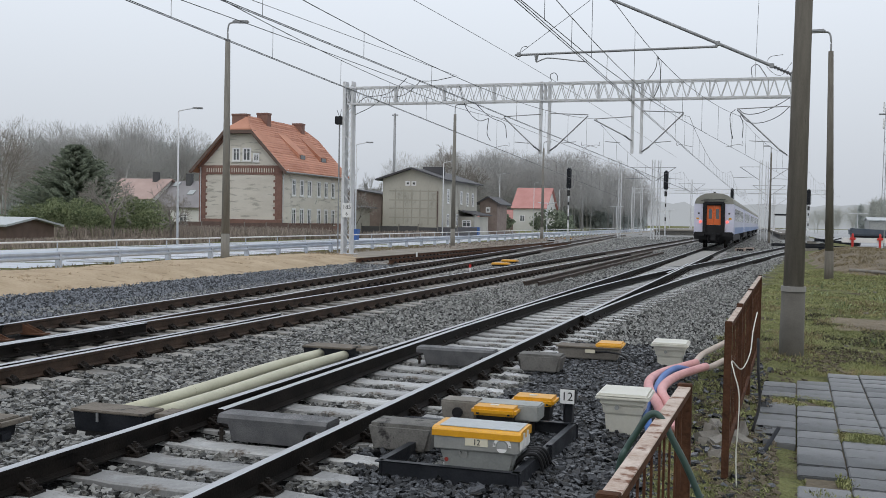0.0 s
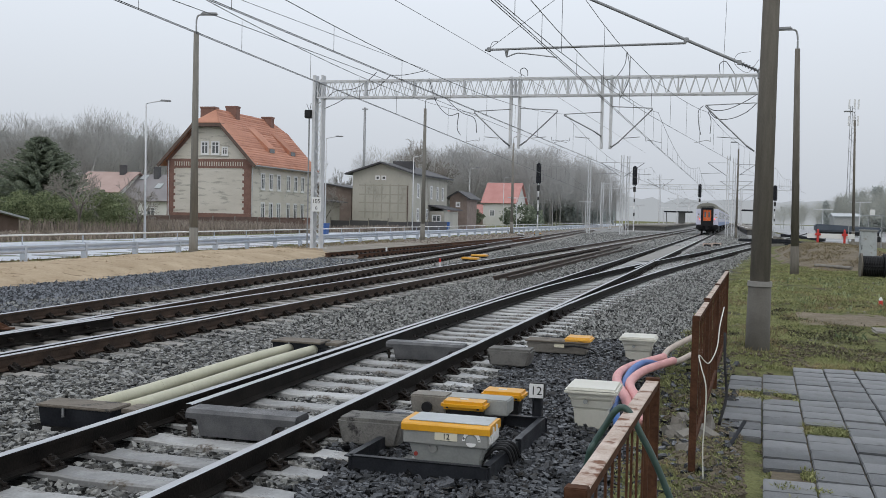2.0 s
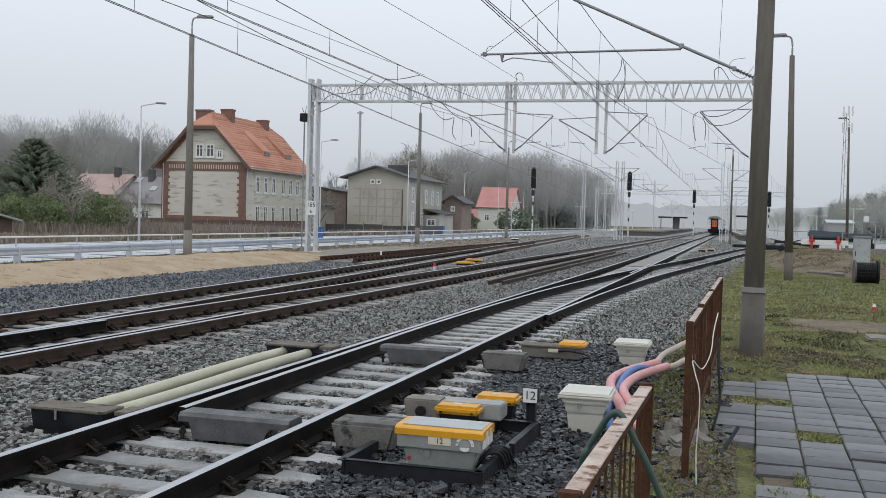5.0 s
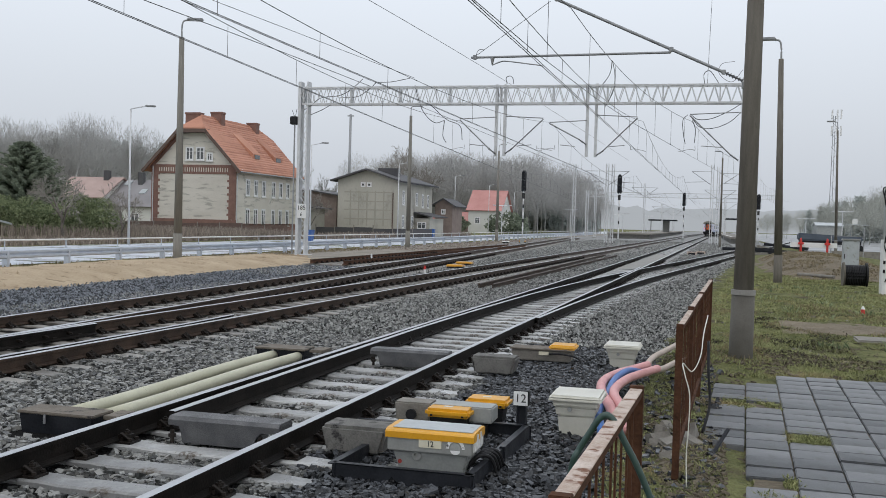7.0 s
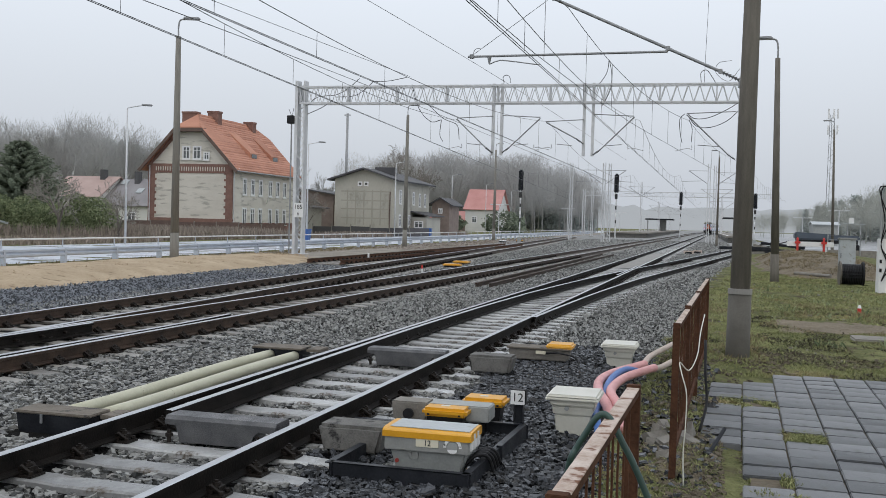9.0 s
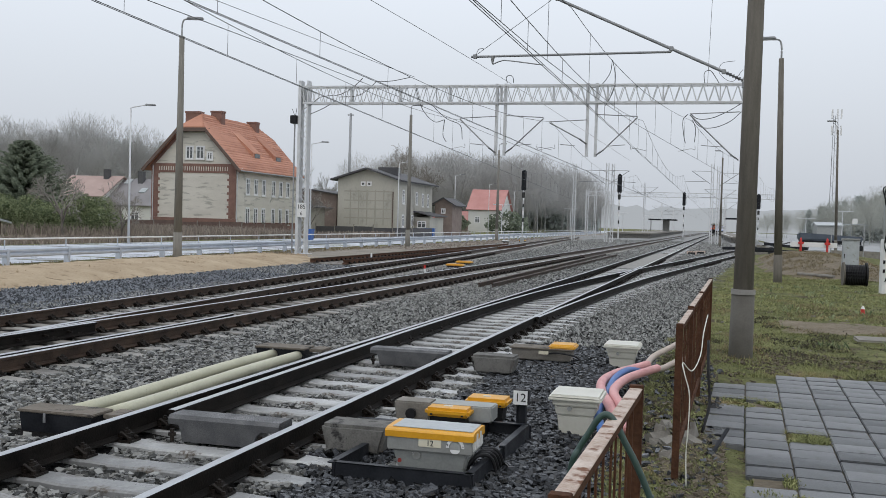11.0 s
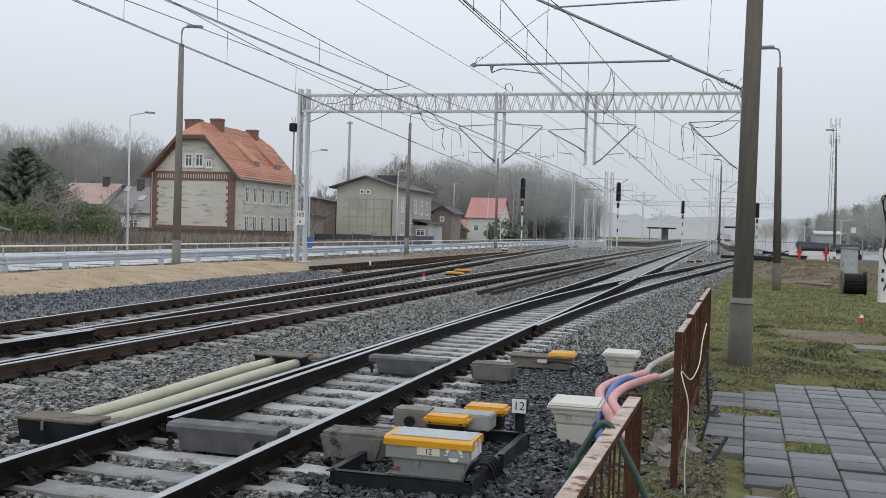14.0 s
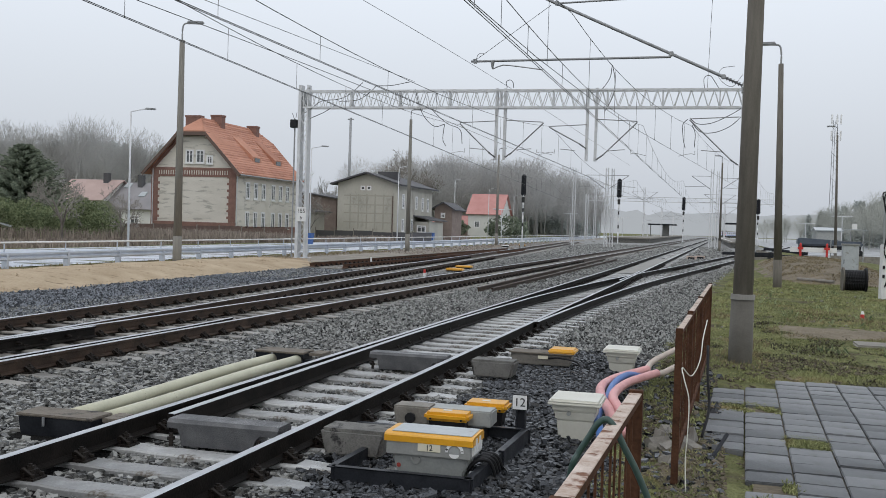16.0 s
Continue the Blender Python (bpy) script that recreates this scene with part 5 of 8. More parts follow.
def mast(at, h, label, arms=()):
    t = thing("catenary_mast", at, label, "catenary mast", "masts of the overhead line")
    bm = bmesh.new()
    lattice_column(bm, 0, 0, -0.3, h, 0.3, 0.3, 0.6, 0.05)
    part("column", bm, M["galv"], t)
    bm = bmesh.new()
    box(bm, -0.35, 0.35, -0.35, 0.35, -0.4, 0.05, 0.03)
    part("footing", bm, M["concrete"], t)
    for s in arms:
        bm = bmesh.new()
        rod(bm, (s * 0.15, 0, h - 2.6), (s * 2.6, 0, h - 0.9), 0.04, seg=6)
        rod(bm, (s * 0.15, 0, h - 0.9), (s * 2.6, 0, h - 0.9), 0.03, seg=6)
        rod(bm, (s * 0.8, 0, h - 2.2), (s * 3.4, 0, h - 2.3), 0.03, seg=6)
        part("cantilever", bm, M["galv_dark"], t)
    return t


for x, y, h, arms in ((-11.95, 122, 9.65, (1, -1)), (-11.3, 122.6, 9.6, ()), (-16.3, 125, 9.7, ()), (-19.4, 178, 9.7, ()), (0.41, 134, 10.4, (-1,)), (1.18, 136, 10.3, (1,)), (1.9, 175, 9.6, (-1, 1)), (-12.5, 205, 11.0, (1, -1)), (3.4, 215, 8.6, (-1, 1)), (-11.8, 270, 8.6, (1, -1)), (4.4, 270, 8.6, (-1,)), (-10.8, 330, 8.6, (1, -1)), (5.2, 330, 8.6, (-1,)), (8.6, 190, 8.0, (-1,))):
    mast((x, y, -0.25), h, "pale steel lattice mast of the overhead line", arms)
gantry(205, -24, 13.8, 7.9, 8.8, "distant pale lattice gantry across the tracks", (-24, 13.8), (), step=1.2)

t = thing("catenary_mast", (0.88, 25.15, -0.25), "slim steel mast carrying the near cantilever", "catenary mast", "masts of the overhead line")
bm = bmesh.new()
box(bm, -0.1, 0.1, -0.1, 0.1, -0.4, 8.2, 0.01)
part("column", bm, M["galv_dark"], t)
bm = bmesh.new()
box(bm, -0.2, -0.05, -0.18, 0.05, 5.42, 5.55)
part("bracket", bm, M["galv_dark"], t)


def near_cantilever():
    t = thing("catenary_cantilever", (0.7, 25, 0), "grey tubular cantilever with level arm and insulator", "cantilever", "cantilevers of the overhead line")
    bm = bmesh.new()
    rod(bm, (-0.4, 0, 5.52), (-5.4, 0, 7.80), 0.038, seg=10)
    rod(bm, (-4.55, 0, 7.42), (-0.05, 0, 7.58), 0.024, seg=8)
    part("raking_tube", bm, M["galv_dark"], t)
    bm = bmesh.new()
    insulator(bm, (0.0, 0, 5.33), (-0.42, 0, 5.53), 0.055)
    part("insulator", bm, M["wire"], t)
    bm = bmesh.new()
    rod(bm, (-1.70, 0, 6.12), (-1.75, 0, 6.03), 0.04, seg=8)
    rod(bm, (-1.72, 0, 6.04), (-6.72, 0, 5.99), 0.03, seg=10)
    part("steady_tube", bm, M["galv_dark"], t)
    bm = bmesh.new()
    rod(bm, (-6.16, 0, 5.99), (-6.16, 0, 5.80), 0.06, 0.02, seg=10)
    tube(bm, bend([(-6.16, 0, 5.79), (-5.95, 0, 5.87), (-5.75, 0, 5.88), (-4.86, 0, 5.76)], 6), 0.016, 6)
    part("registration_arm", bm, M["galv_dark"], t)
    bm = bmesh.new()
    rod(bm, (-6.6, 0, 6.03), (-4.7, 0, 7.38), 0.007, seg=5)
    tube(bm, bend([(-6.6, 0, 6.03), (-6.55, 0.05, 6.18), (-6.42, 0, 6.2), (-6.4, 0, 6.16)], 5), 0.008, 5)
    part("stay_wire", bm, M["wire"], t)
    for x, z in ((-1.70, 6.11), (-6.62, 5.99), (-0.45, 5.54), (-4.55, 7.42)):
        bm = bmesh.new()
        box(bm, x - 0.05, x + 0.05, -0.05, 0.05, z - 0.05, z + 0.06, 0.012)
        part("clamp", bm, M["galv_dark"], t)
    bm = bmesh.new()
    tube(bm, bend([(0.0, -0.05, 5.6), (-0.25, -0.05, 5.3), (-0.55, -0.05, 5.5), (-0.5, 0.05, 5.75), (-0.2, 0, 5.8)], 6), 0.006, 5)
    part("jumper", bm, M["wire"], t)


near_cantilever()


def gantry_arm(x0, z0, x1, z1, label):
    """Cantilever at the gantry: raking tube, top tie, steady arm below."""
    t = thing("catenary_cantilever", (0, GY - 0.2, 0), label, "cantilever", "cantilevers of the overhead line")
    s = 1 if x1 > x0 else -1
    bm = bmesh.new()
    rod(bm, (x0 + s * 0.35, 0, z0 + 0.25), (x1, 0, z1), 0.035, seg=8)
    part("raking_tube", bm, M["galv_dark"], t)
    bm = bmesh.new()
    insulator(bm, (x0, 0, z0), (x0 + s * 0.4, 0, z0 + 0.28))
    part("insulator", bm, M["wire"], t)
    bm = bmesh.new()
    rod(bm, (x0, 0, z1 + 0.15), (x1, 0, z1 + 0.05), 0.025, seg=8)
    part("top_tie", bm, M["galv_dark"], t)
    bm = bmesh.new()
    xm = x0 + s * abs(x1 - x0) * 0.3
    rod(bm, (xm, 0, 5.85), (x1 - s * 0.6, 0, 5.92), 0.02, seg=8)
    tube(bm, bend([(x1 - s * 0.3, 0, 5.9), (x1 - s * 0.3, 0, 5.7), (x1 - s * 0.1, 0, 5.75), (x1 + s * 0.5, 0, 5.62)], 5), 0.014, 6)
    part("steady_arm", bm, M["galv_dark"], t)


gantry_arm(-10.97, 5.44, -12.95, 7.22, "cantilever holding the branch track's wires")
gantry_arm(-10.45, 5.45, -8.46, 7.26, "cantilever reaching over the second track")
gantry_arm(-6.2, 5.95, -8.14, 7.04, "cantilever reaching back over the second track")
gantry_arm(-5.68, 5.38, -3.63, 7.32, "cantilever holding the main track's wires")
gantry_arm(1.35, 5.22, -1.05, 7.45, "cantilever on the end column with looped jumpers")

wire_run("wires", "double contact wire and messenger over the main track", line_a, -8, 420, 5.4, 1.75, 52, 51.6, sag=1.15)
wire_run("wires", "double contact wire and messenger over the second track", line_b, -8, 420, 5.34, 1.75, 52, 51.6, sag=1.22)
wire_run("wires", "double contact wire and messenger over the branch track", line_c, -8, 160, 5.4, 1.75, 52, 51.6, sag=1.05)
wire_run("wires", "contact wire over the track leaving the turnout", line_div, 14, 190, 5.42, 1.75, 26.8, 25.0, twin=False, sag=0.4)
JUMPERS = [
    [(-1.04, GY, 7.55), (-0.65, GY, 7.27), (0.05, GY, 7.32), (0.89, GY, 7.71), (1.41, GY, 8.04)],
    [(-1.02, GY, 7.44), (-0.53, GY, 6.88), (0.17, GY, 6.84), (0.91, GY, 7.15), (1.43, GY, 7.63)],
    [(-1.15, GY, 7.50), (-1.38, GY, 7.22), (-1.34, GY, 6.54), (-1.23, GY, 6.04)],
    [(-0.92, GY, 7.22), (-0.76, GY, 6.77), (-0.78, GY, 6.09)],
    [(-5.02, GY, 10.27), (-5.13, GY, 9.58), (-5.61, GY, 8.96), (-6.18, GY, 8.88)],
    [(-5.00, GY, 10.26), (-4.86, GY, 9.52), (-4.92, GY, 8.72), (-5.31, GY, 7.92)],
    [(-22.32, GY, 7.61), (-21.61, GY, 8.00), (-20.98, GY, 8.45), (-19.93, GY, 8.57), (-19.24, GY, 8.89), (-18.56, GY, 9.47)],
    [(-21.60, GY, 7.50), (-20.76, GY, 7.86), (-20.13, GY, 8.25)],
    [(-19.93, GY, 8.44), (-18.82, GY, 8.52), (-18.14, GY, 8.94), (-17.73, GY, 9.33)],
    [(-17.80, GY, 9.29), (-16.92, GY, 9.30), (-15.84, GY, 9.49)],
    [(-15.56, GY, 9.10), (-15.13, GY, 7.82), (-14.45, GY, 7.11), (-13.85, GY, 7.20)],
    [(-14.87, GY, 8.26), (-13.79, GY, 7.30), (-12.99, GY, 6.92), (-12.84, GY, 6.16)],
    [(-13.85, GY, 7.20), (-13.92, GY, 6.41), (-13.73, GY, 6.02)],
    [(-0.39, GY, 9.06), (-0.42, GY, 9.56), (-0.14, GY, 9.69), (0.14, GY, 9.33), (0.31, GY, 9.05)],
    [(-10.48, GY, 9.14), (-10.54, GY, 9.44), (-10.34, GY, 9.55), (-10.17, GY, 9.40), (-10.15, GY, 9.14)],
]
for pts in JUMPERS:
    bm = bmesh.new()
    tube(bm, bend(pts, 8), 0.02, 6)
    mesh_top("jumper_cable", bm, M["wire"], "drooping jumper cable at the gantry", "cable", group="jumper cables")
FEEDERS = [
    ([(-20.2, -5, 9.0), (-19.25, 20, 9.0), (-18.05, GY, 9.05), (-15.8, 110, 8.5), (-13.0, 200, 8.4)], 0.015),
    ([(-20.9, -5, 9.4), (-18.6, 20, 9.45), (-15.6, GY, 9.5)], 0.011),
    ([(-14.0, -5, 9.5), (-12.6, 20, 9.5), (-10.85, GY, 9.45), (-8.0, 105, 8.6)], 0.010),
    ([(-0.25, GY, 8.9), (-0.2, GY, 11.5), (-0.1, GY, 16)], 0.012),
]
for pts, r in FEEDERS:
    bm = bmesh.new()
    tube(bm, bend(pts, 10), r, 6)
    mesh_top("feeder_wire", bm, M["wire"], "dark feeder wire running over the gantry", "wire", group="feeder wires")
t = thing("gantry_box", (-22.45, GY - 0.2, 7.0), "small dark switch box on the gantry column", "switch box")
bm = bmesh.new()
box(bm, -0.2, 0.2, -0.2, 0.2, -0.05, 0.4, 0.03)
part("body", bm, M["black"], t)
bm = bmesh.new()
rod(bm, (0.02, 0, -7.3), (0.02, 0, -0.05), 0.045, seg=8)
part("conduit", bm, M["galv_dark"], t)
bm = bmesh.new()
rod(bm, (0, 0, 0.4), (-0.15, 0, 0.75), 0.015, seg=5)
rod(bm, (0.05, 0, 0.4), (0.12, 0, 0.8), 0.015, seg=5)
part("spark_horn", bm, M["wire"], t)
bm = bmesh.new()
box(bm, -22.15, -21.6, GY - 0.29, GY - 0.262, 1.75, 2.55, 0.004)
pl = tagged(part("number_board", bm, M["white"], front_gantry, "white board with dark digits"))
lettering("185", 0.34, pose(-21.88, GY - 0.295, 2.32).copy() @ pose(0, 0, 0), pl, M["ink"])
lettering("6", 0.3, pose(-21.88, GY - 0.295, 1.95), pl, M["ink"])
pl.parent = front_gantry
pl.matrix_parent_inverse = front_gantry.matrix_basis.inverted()


# ---- houses ----
HM = dict(
    plaster=mat("grey_beige_render", (0.56, 0.53, 0.465), (0.70, 0.67, 0.60), 0.9, scale=0.5, fine=9, bump=0.3, spots=(0.40, 0.385, 0.335), spot_at=0.545, spot_scale=1.1, stretch=(0.5, 0.5, 2.4)),
    plaster2=mat("olive_grey_render", (0.40, 0.385, 0.335), (0.52, 0.505, 0.445), 0.9, scale=0.35, fine=5, bump=0.3, spots=(0.33, 0.315, 0.275), spot_at=0.55, spot_scale=0.45, stretch=(1, 1, 0.5)),
    patch=mat("darker_render_strip", (0.33, 0.315, 0.27), (0.42, 0.405, 0.35), 0.9, scale=1, fine=9),
    brick=mat("red_brown_brick", (0.165, 0.092, 0.074), (0.27, 0.155, 0.125), 0.9, scale=1.5, fine=12, bump=0.5),
    roof=mat("orange_clay_tile", (0.36, 0.155, 0.097), (0.52, 0.25, 0.165), 0.75, scale=0.5, fine=6, bump=0.3, rand=0.35),
    roof_old=mat("faded_pink_tile", (0.36, 0.26, 0.232), (0.46, 0.345, 0.31), 0.85, scale=0.5, fine=6, bump=0.3),
    roof_grey=mat("grey_fibre_roof", (0.20, 0.19, 0.195), (0.28, 0.27, 0.275), 0.8, scale=0.4, fine=6, bump=0.2),
    roof_tar=mat("dark_tar_roof", (0.055, 0.055, 0.06), (0.10, 0.10, 0.105), 0.7, scale=0.5, fine=8, bump=0.2),
    brick_old=mat("dull_old_brick", (0.19, 0.145, 0.125), (0.28, 0.225, 0.195), 0.9, scale=1.5, fine=12, bump=0.5),
    roof_red=mat("red_tile", (0.42, 0.19, 0.17), (0.53, 0.27, 0.245), 0.75, scale=0.5, fine=6, bump=0.2),
    wood=mat("brown_barge_board", (0.10, 0.065, 0.052), (0.16, 0.11, 0.09), 0.7, scale=2, fine=20),
    frame=mat("white_window_frame", (0.72, 0.73, 0.73), (0.8, 0.8, 0.8), 0.5, bump=0),
    pane=glass("window_pane", (0.11, 0.12, 0.125)),
    white=mat("white_render", (0.60, 0.60, 0.57), (0.72, 0.72, 0.69), 0.9, scale=0.5, fine=9, bump=0.2),
    blue=mat("blue_plastic", (0.03, 0.09, 0.28), (0.05, 0.13, 0.36), 0.5, bump=0.05),
    red=mat("signal_red_paint", (0.50, 0.03, 0.025), (0.62, 0.05, 0.04), 0.5, scale=4, bump=0.05),
)


def window_on(parent, m, w, h, split=True, sill=True):
    """A window on a wall; m maps x along the wall, y outwards, z up."""
    bm = bmesh.new()
    f = 0.16
    loops = [[bm.verts.new(m @ Vector((x, y, z))) for x, z in ((-a, f - c), (a, f - c), (a, h - f + c), (-a, h - f + c))] for a, c, y in ((w / 2, f, -0.02), (w / 2, f, 0.05), (w / 2 - f, 0.0, 0.05), (w / 2 - f, 0.0, -0.02))]
    for q, r in zip(loops, loops[1:]):
        for k in range(4):
            bm.faces.new((q[k], q[(k + 1) % 4], r[(k + 1) % 4], r[k]))
    bmesh.ops.recalc_face_normals(bm, faces=bm.faces)
    win = part("window", bm, HM["frame"], parent)
    if split:
        bm = bmesh.new()
        box(bm, -0.055, 0.055, -0.02, 0.045, f, h - f, m=m)
        part("mullion", bm, HM["frame"], win)
        for side in (-1, 1):
            bm = bmesh.new()
            box(bm, side * 0.056, side * (w / 2 - f), -0.02, 0.04, h * 0.66, h * 0.66 + 0.06, m=m)
            part("transom", bm, HM["frame"], win)
    bm = bmesh.new()
    box(bm, -w / 2 + f, w / 2 - f, -0.01, 0.02, f, h - f, m=m)
    part("pane", bm, HM["pane"], win)
    if sill:
        bm = bmesh.new()
        box(bm, -w / 2 - 0.08, w / 2 + 0.08, -0.02, 0.14, -0.09, -0.005, m=m)
        part("sill", bm, HM["white"], win)
    return win


def wall_m(x, y, z, rz):
    return Matrix.Translation((x, y, z)) @ Matrix.Rotation(radians(rz), 4, "Z")


def prism(bm, outline, y0, y1):
    """An outline in x and z, pulled along y."""
    a = [bm.verts.new((x, y0, z)) for x, z in outline]
    b = [bm.verts.new((x, y1, z)) for x, z in outline]
    n = len(outline)
    bm.faces.new(a), bm.faces.new(b[::-1])
    for k in range(n):
        bm.faces.new((a[k], b[k], b[(k + 1) % n], a[(k + 1) % n]))
    bmesh.ops.recalc_face_normals(bm, faces=bm.faces)


def slab_roof(bm, a, b, c, d, thick=0.14):
    """A thick roof plane through four corners."""
    v = [Vector(p) for p in (a, b, c, d)]
    n = (v[1] - v[0]).cross(v[3] - v[0]).normalized()
    if n.z < 0:
        n = -n
    top = [bm.verts.new(p + n * thick) for p in v]
    bot = [bm.verts.new(p) for p in v]
    bm.faces.new(top), bm.faces.new(bot[::-1])
    for k in range(4):
        bm.faces.new((bot[k], bot[(k + 1) % 4], top[(k + 1) % 4], top[k]))
    bmesh.ops.recalc_face_normals(bm, faces=bm.faces)


def big_house():
    X0, X1, Y0, Y1 = -58.6, -48.6, 96.6, 113.0
    XM, EZ, RZ, HZ = (X0 + X1) / 2, 7.2, 12.55, 11.0
    t = thing("brick_house", (0, 0, 0), "two-storey house with orange tiled roof, rendered gable and brick corners", "house")
    bm = bmesh.new()
    hx = (X1 - X0) / 2 * (RZ - HZ) / (RZ - EZ)
    prism(bm, [(X0, -0.5), (X1, -0.5), (X1, EZ), (XM + hx, HZ), (XM - hx, HZ), (X0, EZ)], Y0, Y1)
    part("wall", bm, HM["plaster"], t, "grey-beige rendered wall")
    # brick trim on the gable
    bm = bmesh.new()
    box(bm, X0 - 0.03, X1 + 0.03, Y0 - 0.06, Y0 + 0.3, -0.5, 1.35)
    part("plinth", bm, HM["brick"], t, "red brick plinth")
    bm = bmesh.new()
    box(bm, X1 - 0.2, X1 + 0.05, Y0 + 0.31, Y1, -0.5, 1.0)
    part("plinth", bm, HM["brick"], t)
    for x0, x1, sg in ((X0, X0 + 0.75, 1), (X1 - 0.75, X1, -1)):
        bm = bmesh.new()
        box(bm, x0 - 0.02, x1 + 0.02, Y0 - 0.05, Y0 + 0.1, 1.36, EZ - 0.02)
        for k in range(14):
            if k % 2:
                xa = x1 + 0.02 if sg > 0 else x0 - 0.22
                box(bm, xa, xa + 0.2, Y0 - 0.048, Y0 + 0.1, 1.4 + k * 0.36, 1.4 + k * 0.36 + 0.26)
        part("quoin", bm, HM["brick"], t, "toothed brick corner strip")
    bm = bmesh.new()
    box(bm, X0 + 0.74, X1 - 0.74, Y0 - 0.055, Y0 + 0.1, EZ - 1.0, EZ - 0.02)
    band = part("brick_band", bm, HM["brick"], t, "brick frieze with pale slots")
    seed = None
    for k in range(30):
        x = X0 + 0.95 + k * 0.279
        if seed is None:
            bm = bmesh.new()
            box(bm, -0.05, 0.05, -0.02, 0.02, -0.22, 0.22)
            seed = part("slot", bm, HM["plaster"], band)
            seed.matrix_basis = pose(x, Y0 - 0.06, EZ - 0.55)
        else:
            share("slot", seed, pose(x, Y0 - 0.06, EZ - 0.55), band)
    # roof
    ov, ev = 0.75, 0.7
    drop = (RZ - EZ) / (XM - X0) * ev
    ye0, ye1, hip = Y0 - ov, Y1 + 0.5, 2.3
    bm = bmesh.new()
    for s in (-1, 1):
        xe = XM + s * ((X1 - X0) / 2 + ev)
        xh = XM + s * (hx + 0.15)
        zh = HZ - 0.05
        v = [bm.verts.new(p) for p in ((xe, ye0, EZ - drop + 0.15), (xe, ye1, EZ - drop + 0.15), (XM, ye1 - hip, RZ + 0.15), (XM, ye0 + hip, RZ + 0.15), (xh, ye0, zh + 0.15))]
        w = [bm.verts.new((p.co.x, p.co.y, p.co.z - 0.2)) for p in v]
        bm.faces.new(v), bm.faces.new(w[::-1])
        for k in range(5):
            bm.faces.new((w[k], w[(k + 1) % 5], v[(k + 1) % 5], v[k]))
    for y, s in ((ye0, 1), (ye1, -1)):
        v = [bm.verts.new(p) for p in ((XM - hx - 0.15, y, HZ + 0.1), (XM + hx + 0.15, y, HZ + 0.1), (XM, y + s * hip, RZ + 0.16))]
        w = [bm.verts.new((p.co.x, p.co.y, p.co.z - 0.2)) for p in v]
        bm.faces.new(v), bm.faces.new(w[::-1])
        for k in range(3):
            bm.faces.new((w[k], w[(k + 1) % 3], v[(k + 1) % 3], v[k]))
    bmesh.ops.recalc_face_normals(bm, faces=bm.faces)
    roof = part("roof", bm, HM["roof"], t, "orange clay tile roof with clipped gable")
    xe = X1 + ev
    rows = 22
    for i in range(rows):
        k0, k1 = i / rows, (i + 1) / rows
        x0, z0 = xe + (XM - xe) * k0, EZ - drop + 0.15 + (RZ - EZ + drop) * k0
        x1, z1 = xe + (XM - xe) * k1, EZ - drop + 0.15 + (RZ - EZ + drop) * k1
        kh = max(0.0, (z0 - HZ) / (RZ - HZ)) * hip
        bm = bmesh.new()
        v = [bm.verts.new(p) for p in ((x0, ye0 + kh, z0 + 0.10), (x0, ye1 - kh, z0 + 0.10), (x1, ye1 - kh, z1 + 0.03), (x1, ye0 + kh, z1 + 0.03), (x0, ye0 + kh, z0 + 0.01), (x0, ye1 - kh, z0 + 0.01))]
        bm.faces.new(v[:4]), bm.faces.new((v[4], v[5], v[1], v[0]))
        part("tile_course", bm, HM["roof"], roof)
    for s in (-1, 1):
        bm = bmesh.new()
        xe2 = XM + s * ((X1 - X0) / 2 + ev)
        slab_roof(bm, (xe2, ye0 - 0.02, EZ - drop - 0.2), (xe2, ye0 + 0.12, EZ - drop - 0.2), (XM + s * hx, ye0 + 0.12, HZ - 0.25), (XM + s * hx, ye0 - 0.02, HZ - 0.25), 0.32)
        part("barge_board", bm, HM["wood"], t, "dark brown barge board")
        bm = bmesh.new()
        slab_roof(bm, (X0 if s < 0 else X1, Y0 - 0.1, EZ - 0.5), (X0 if s < 0 else X1, Y0 - 0.05, EZ - 0.5), (XM + s * hx, Y0 - 0.05, HZ - 0.6), (XM + s * hx, Y0 - 0.1, HZ - 0.6), 0.5)
        part("gable_trim", bm, HM["brick"], t)
    bm = bmesh.new()
    box(bm, XM - hx - 0.3, XM + hx + 0.3, ye0 - 0.05, Y0 + 0.1, HZ - 0.4, HZ - 0.02)
    part("soffit", bm, HM["wood"], t)
    for x, y, w, h in ((-54.6, 98.4, 1.7, 12.95), (-53.4, 101.5, 1.3, 13.35), (-53.2, 110.0, 1.2, 13.0), (-54.6, 107, 1.4, 12.8)):
        bm = bmesh.new()
        box(bm, x - w / 2, x + w / 2, y - 0.45, y + 0.45, 10.8, h)
        box(bm, x - w / 2 - 0.06, x + w / 2 + 0.06, y - 0.5, y + 0.5, h - 0.2, h)
        part("chimney", bm, HM["brick"], t, "brick chimney stack")
    for y in (103.3, 109.0):
        bm = bmesh.new()
        zt = lambda x: EZ + (X1 - x) * (RZ - EZ) / (X1 - XM)
        v0 = (-51.6, y, zt(-51.6) + 0.2)
        a = [bm.verts.new(p) for p in ((-49.4, y - 1.0, zt(-49.4) + 0.1), (-49.4, y + 1.0, zt(-49.4) + 0.1), (-49.4, y + 1.0, zt(-49.4) + 0.75), (-49.4, y - 1.0, zt(-49.4) + 0.75), (-52.6, y - 1.0, zt(-52.6) + 0.12), (-52.6, y + 1.0, zt(-52.6) + 0.12))]
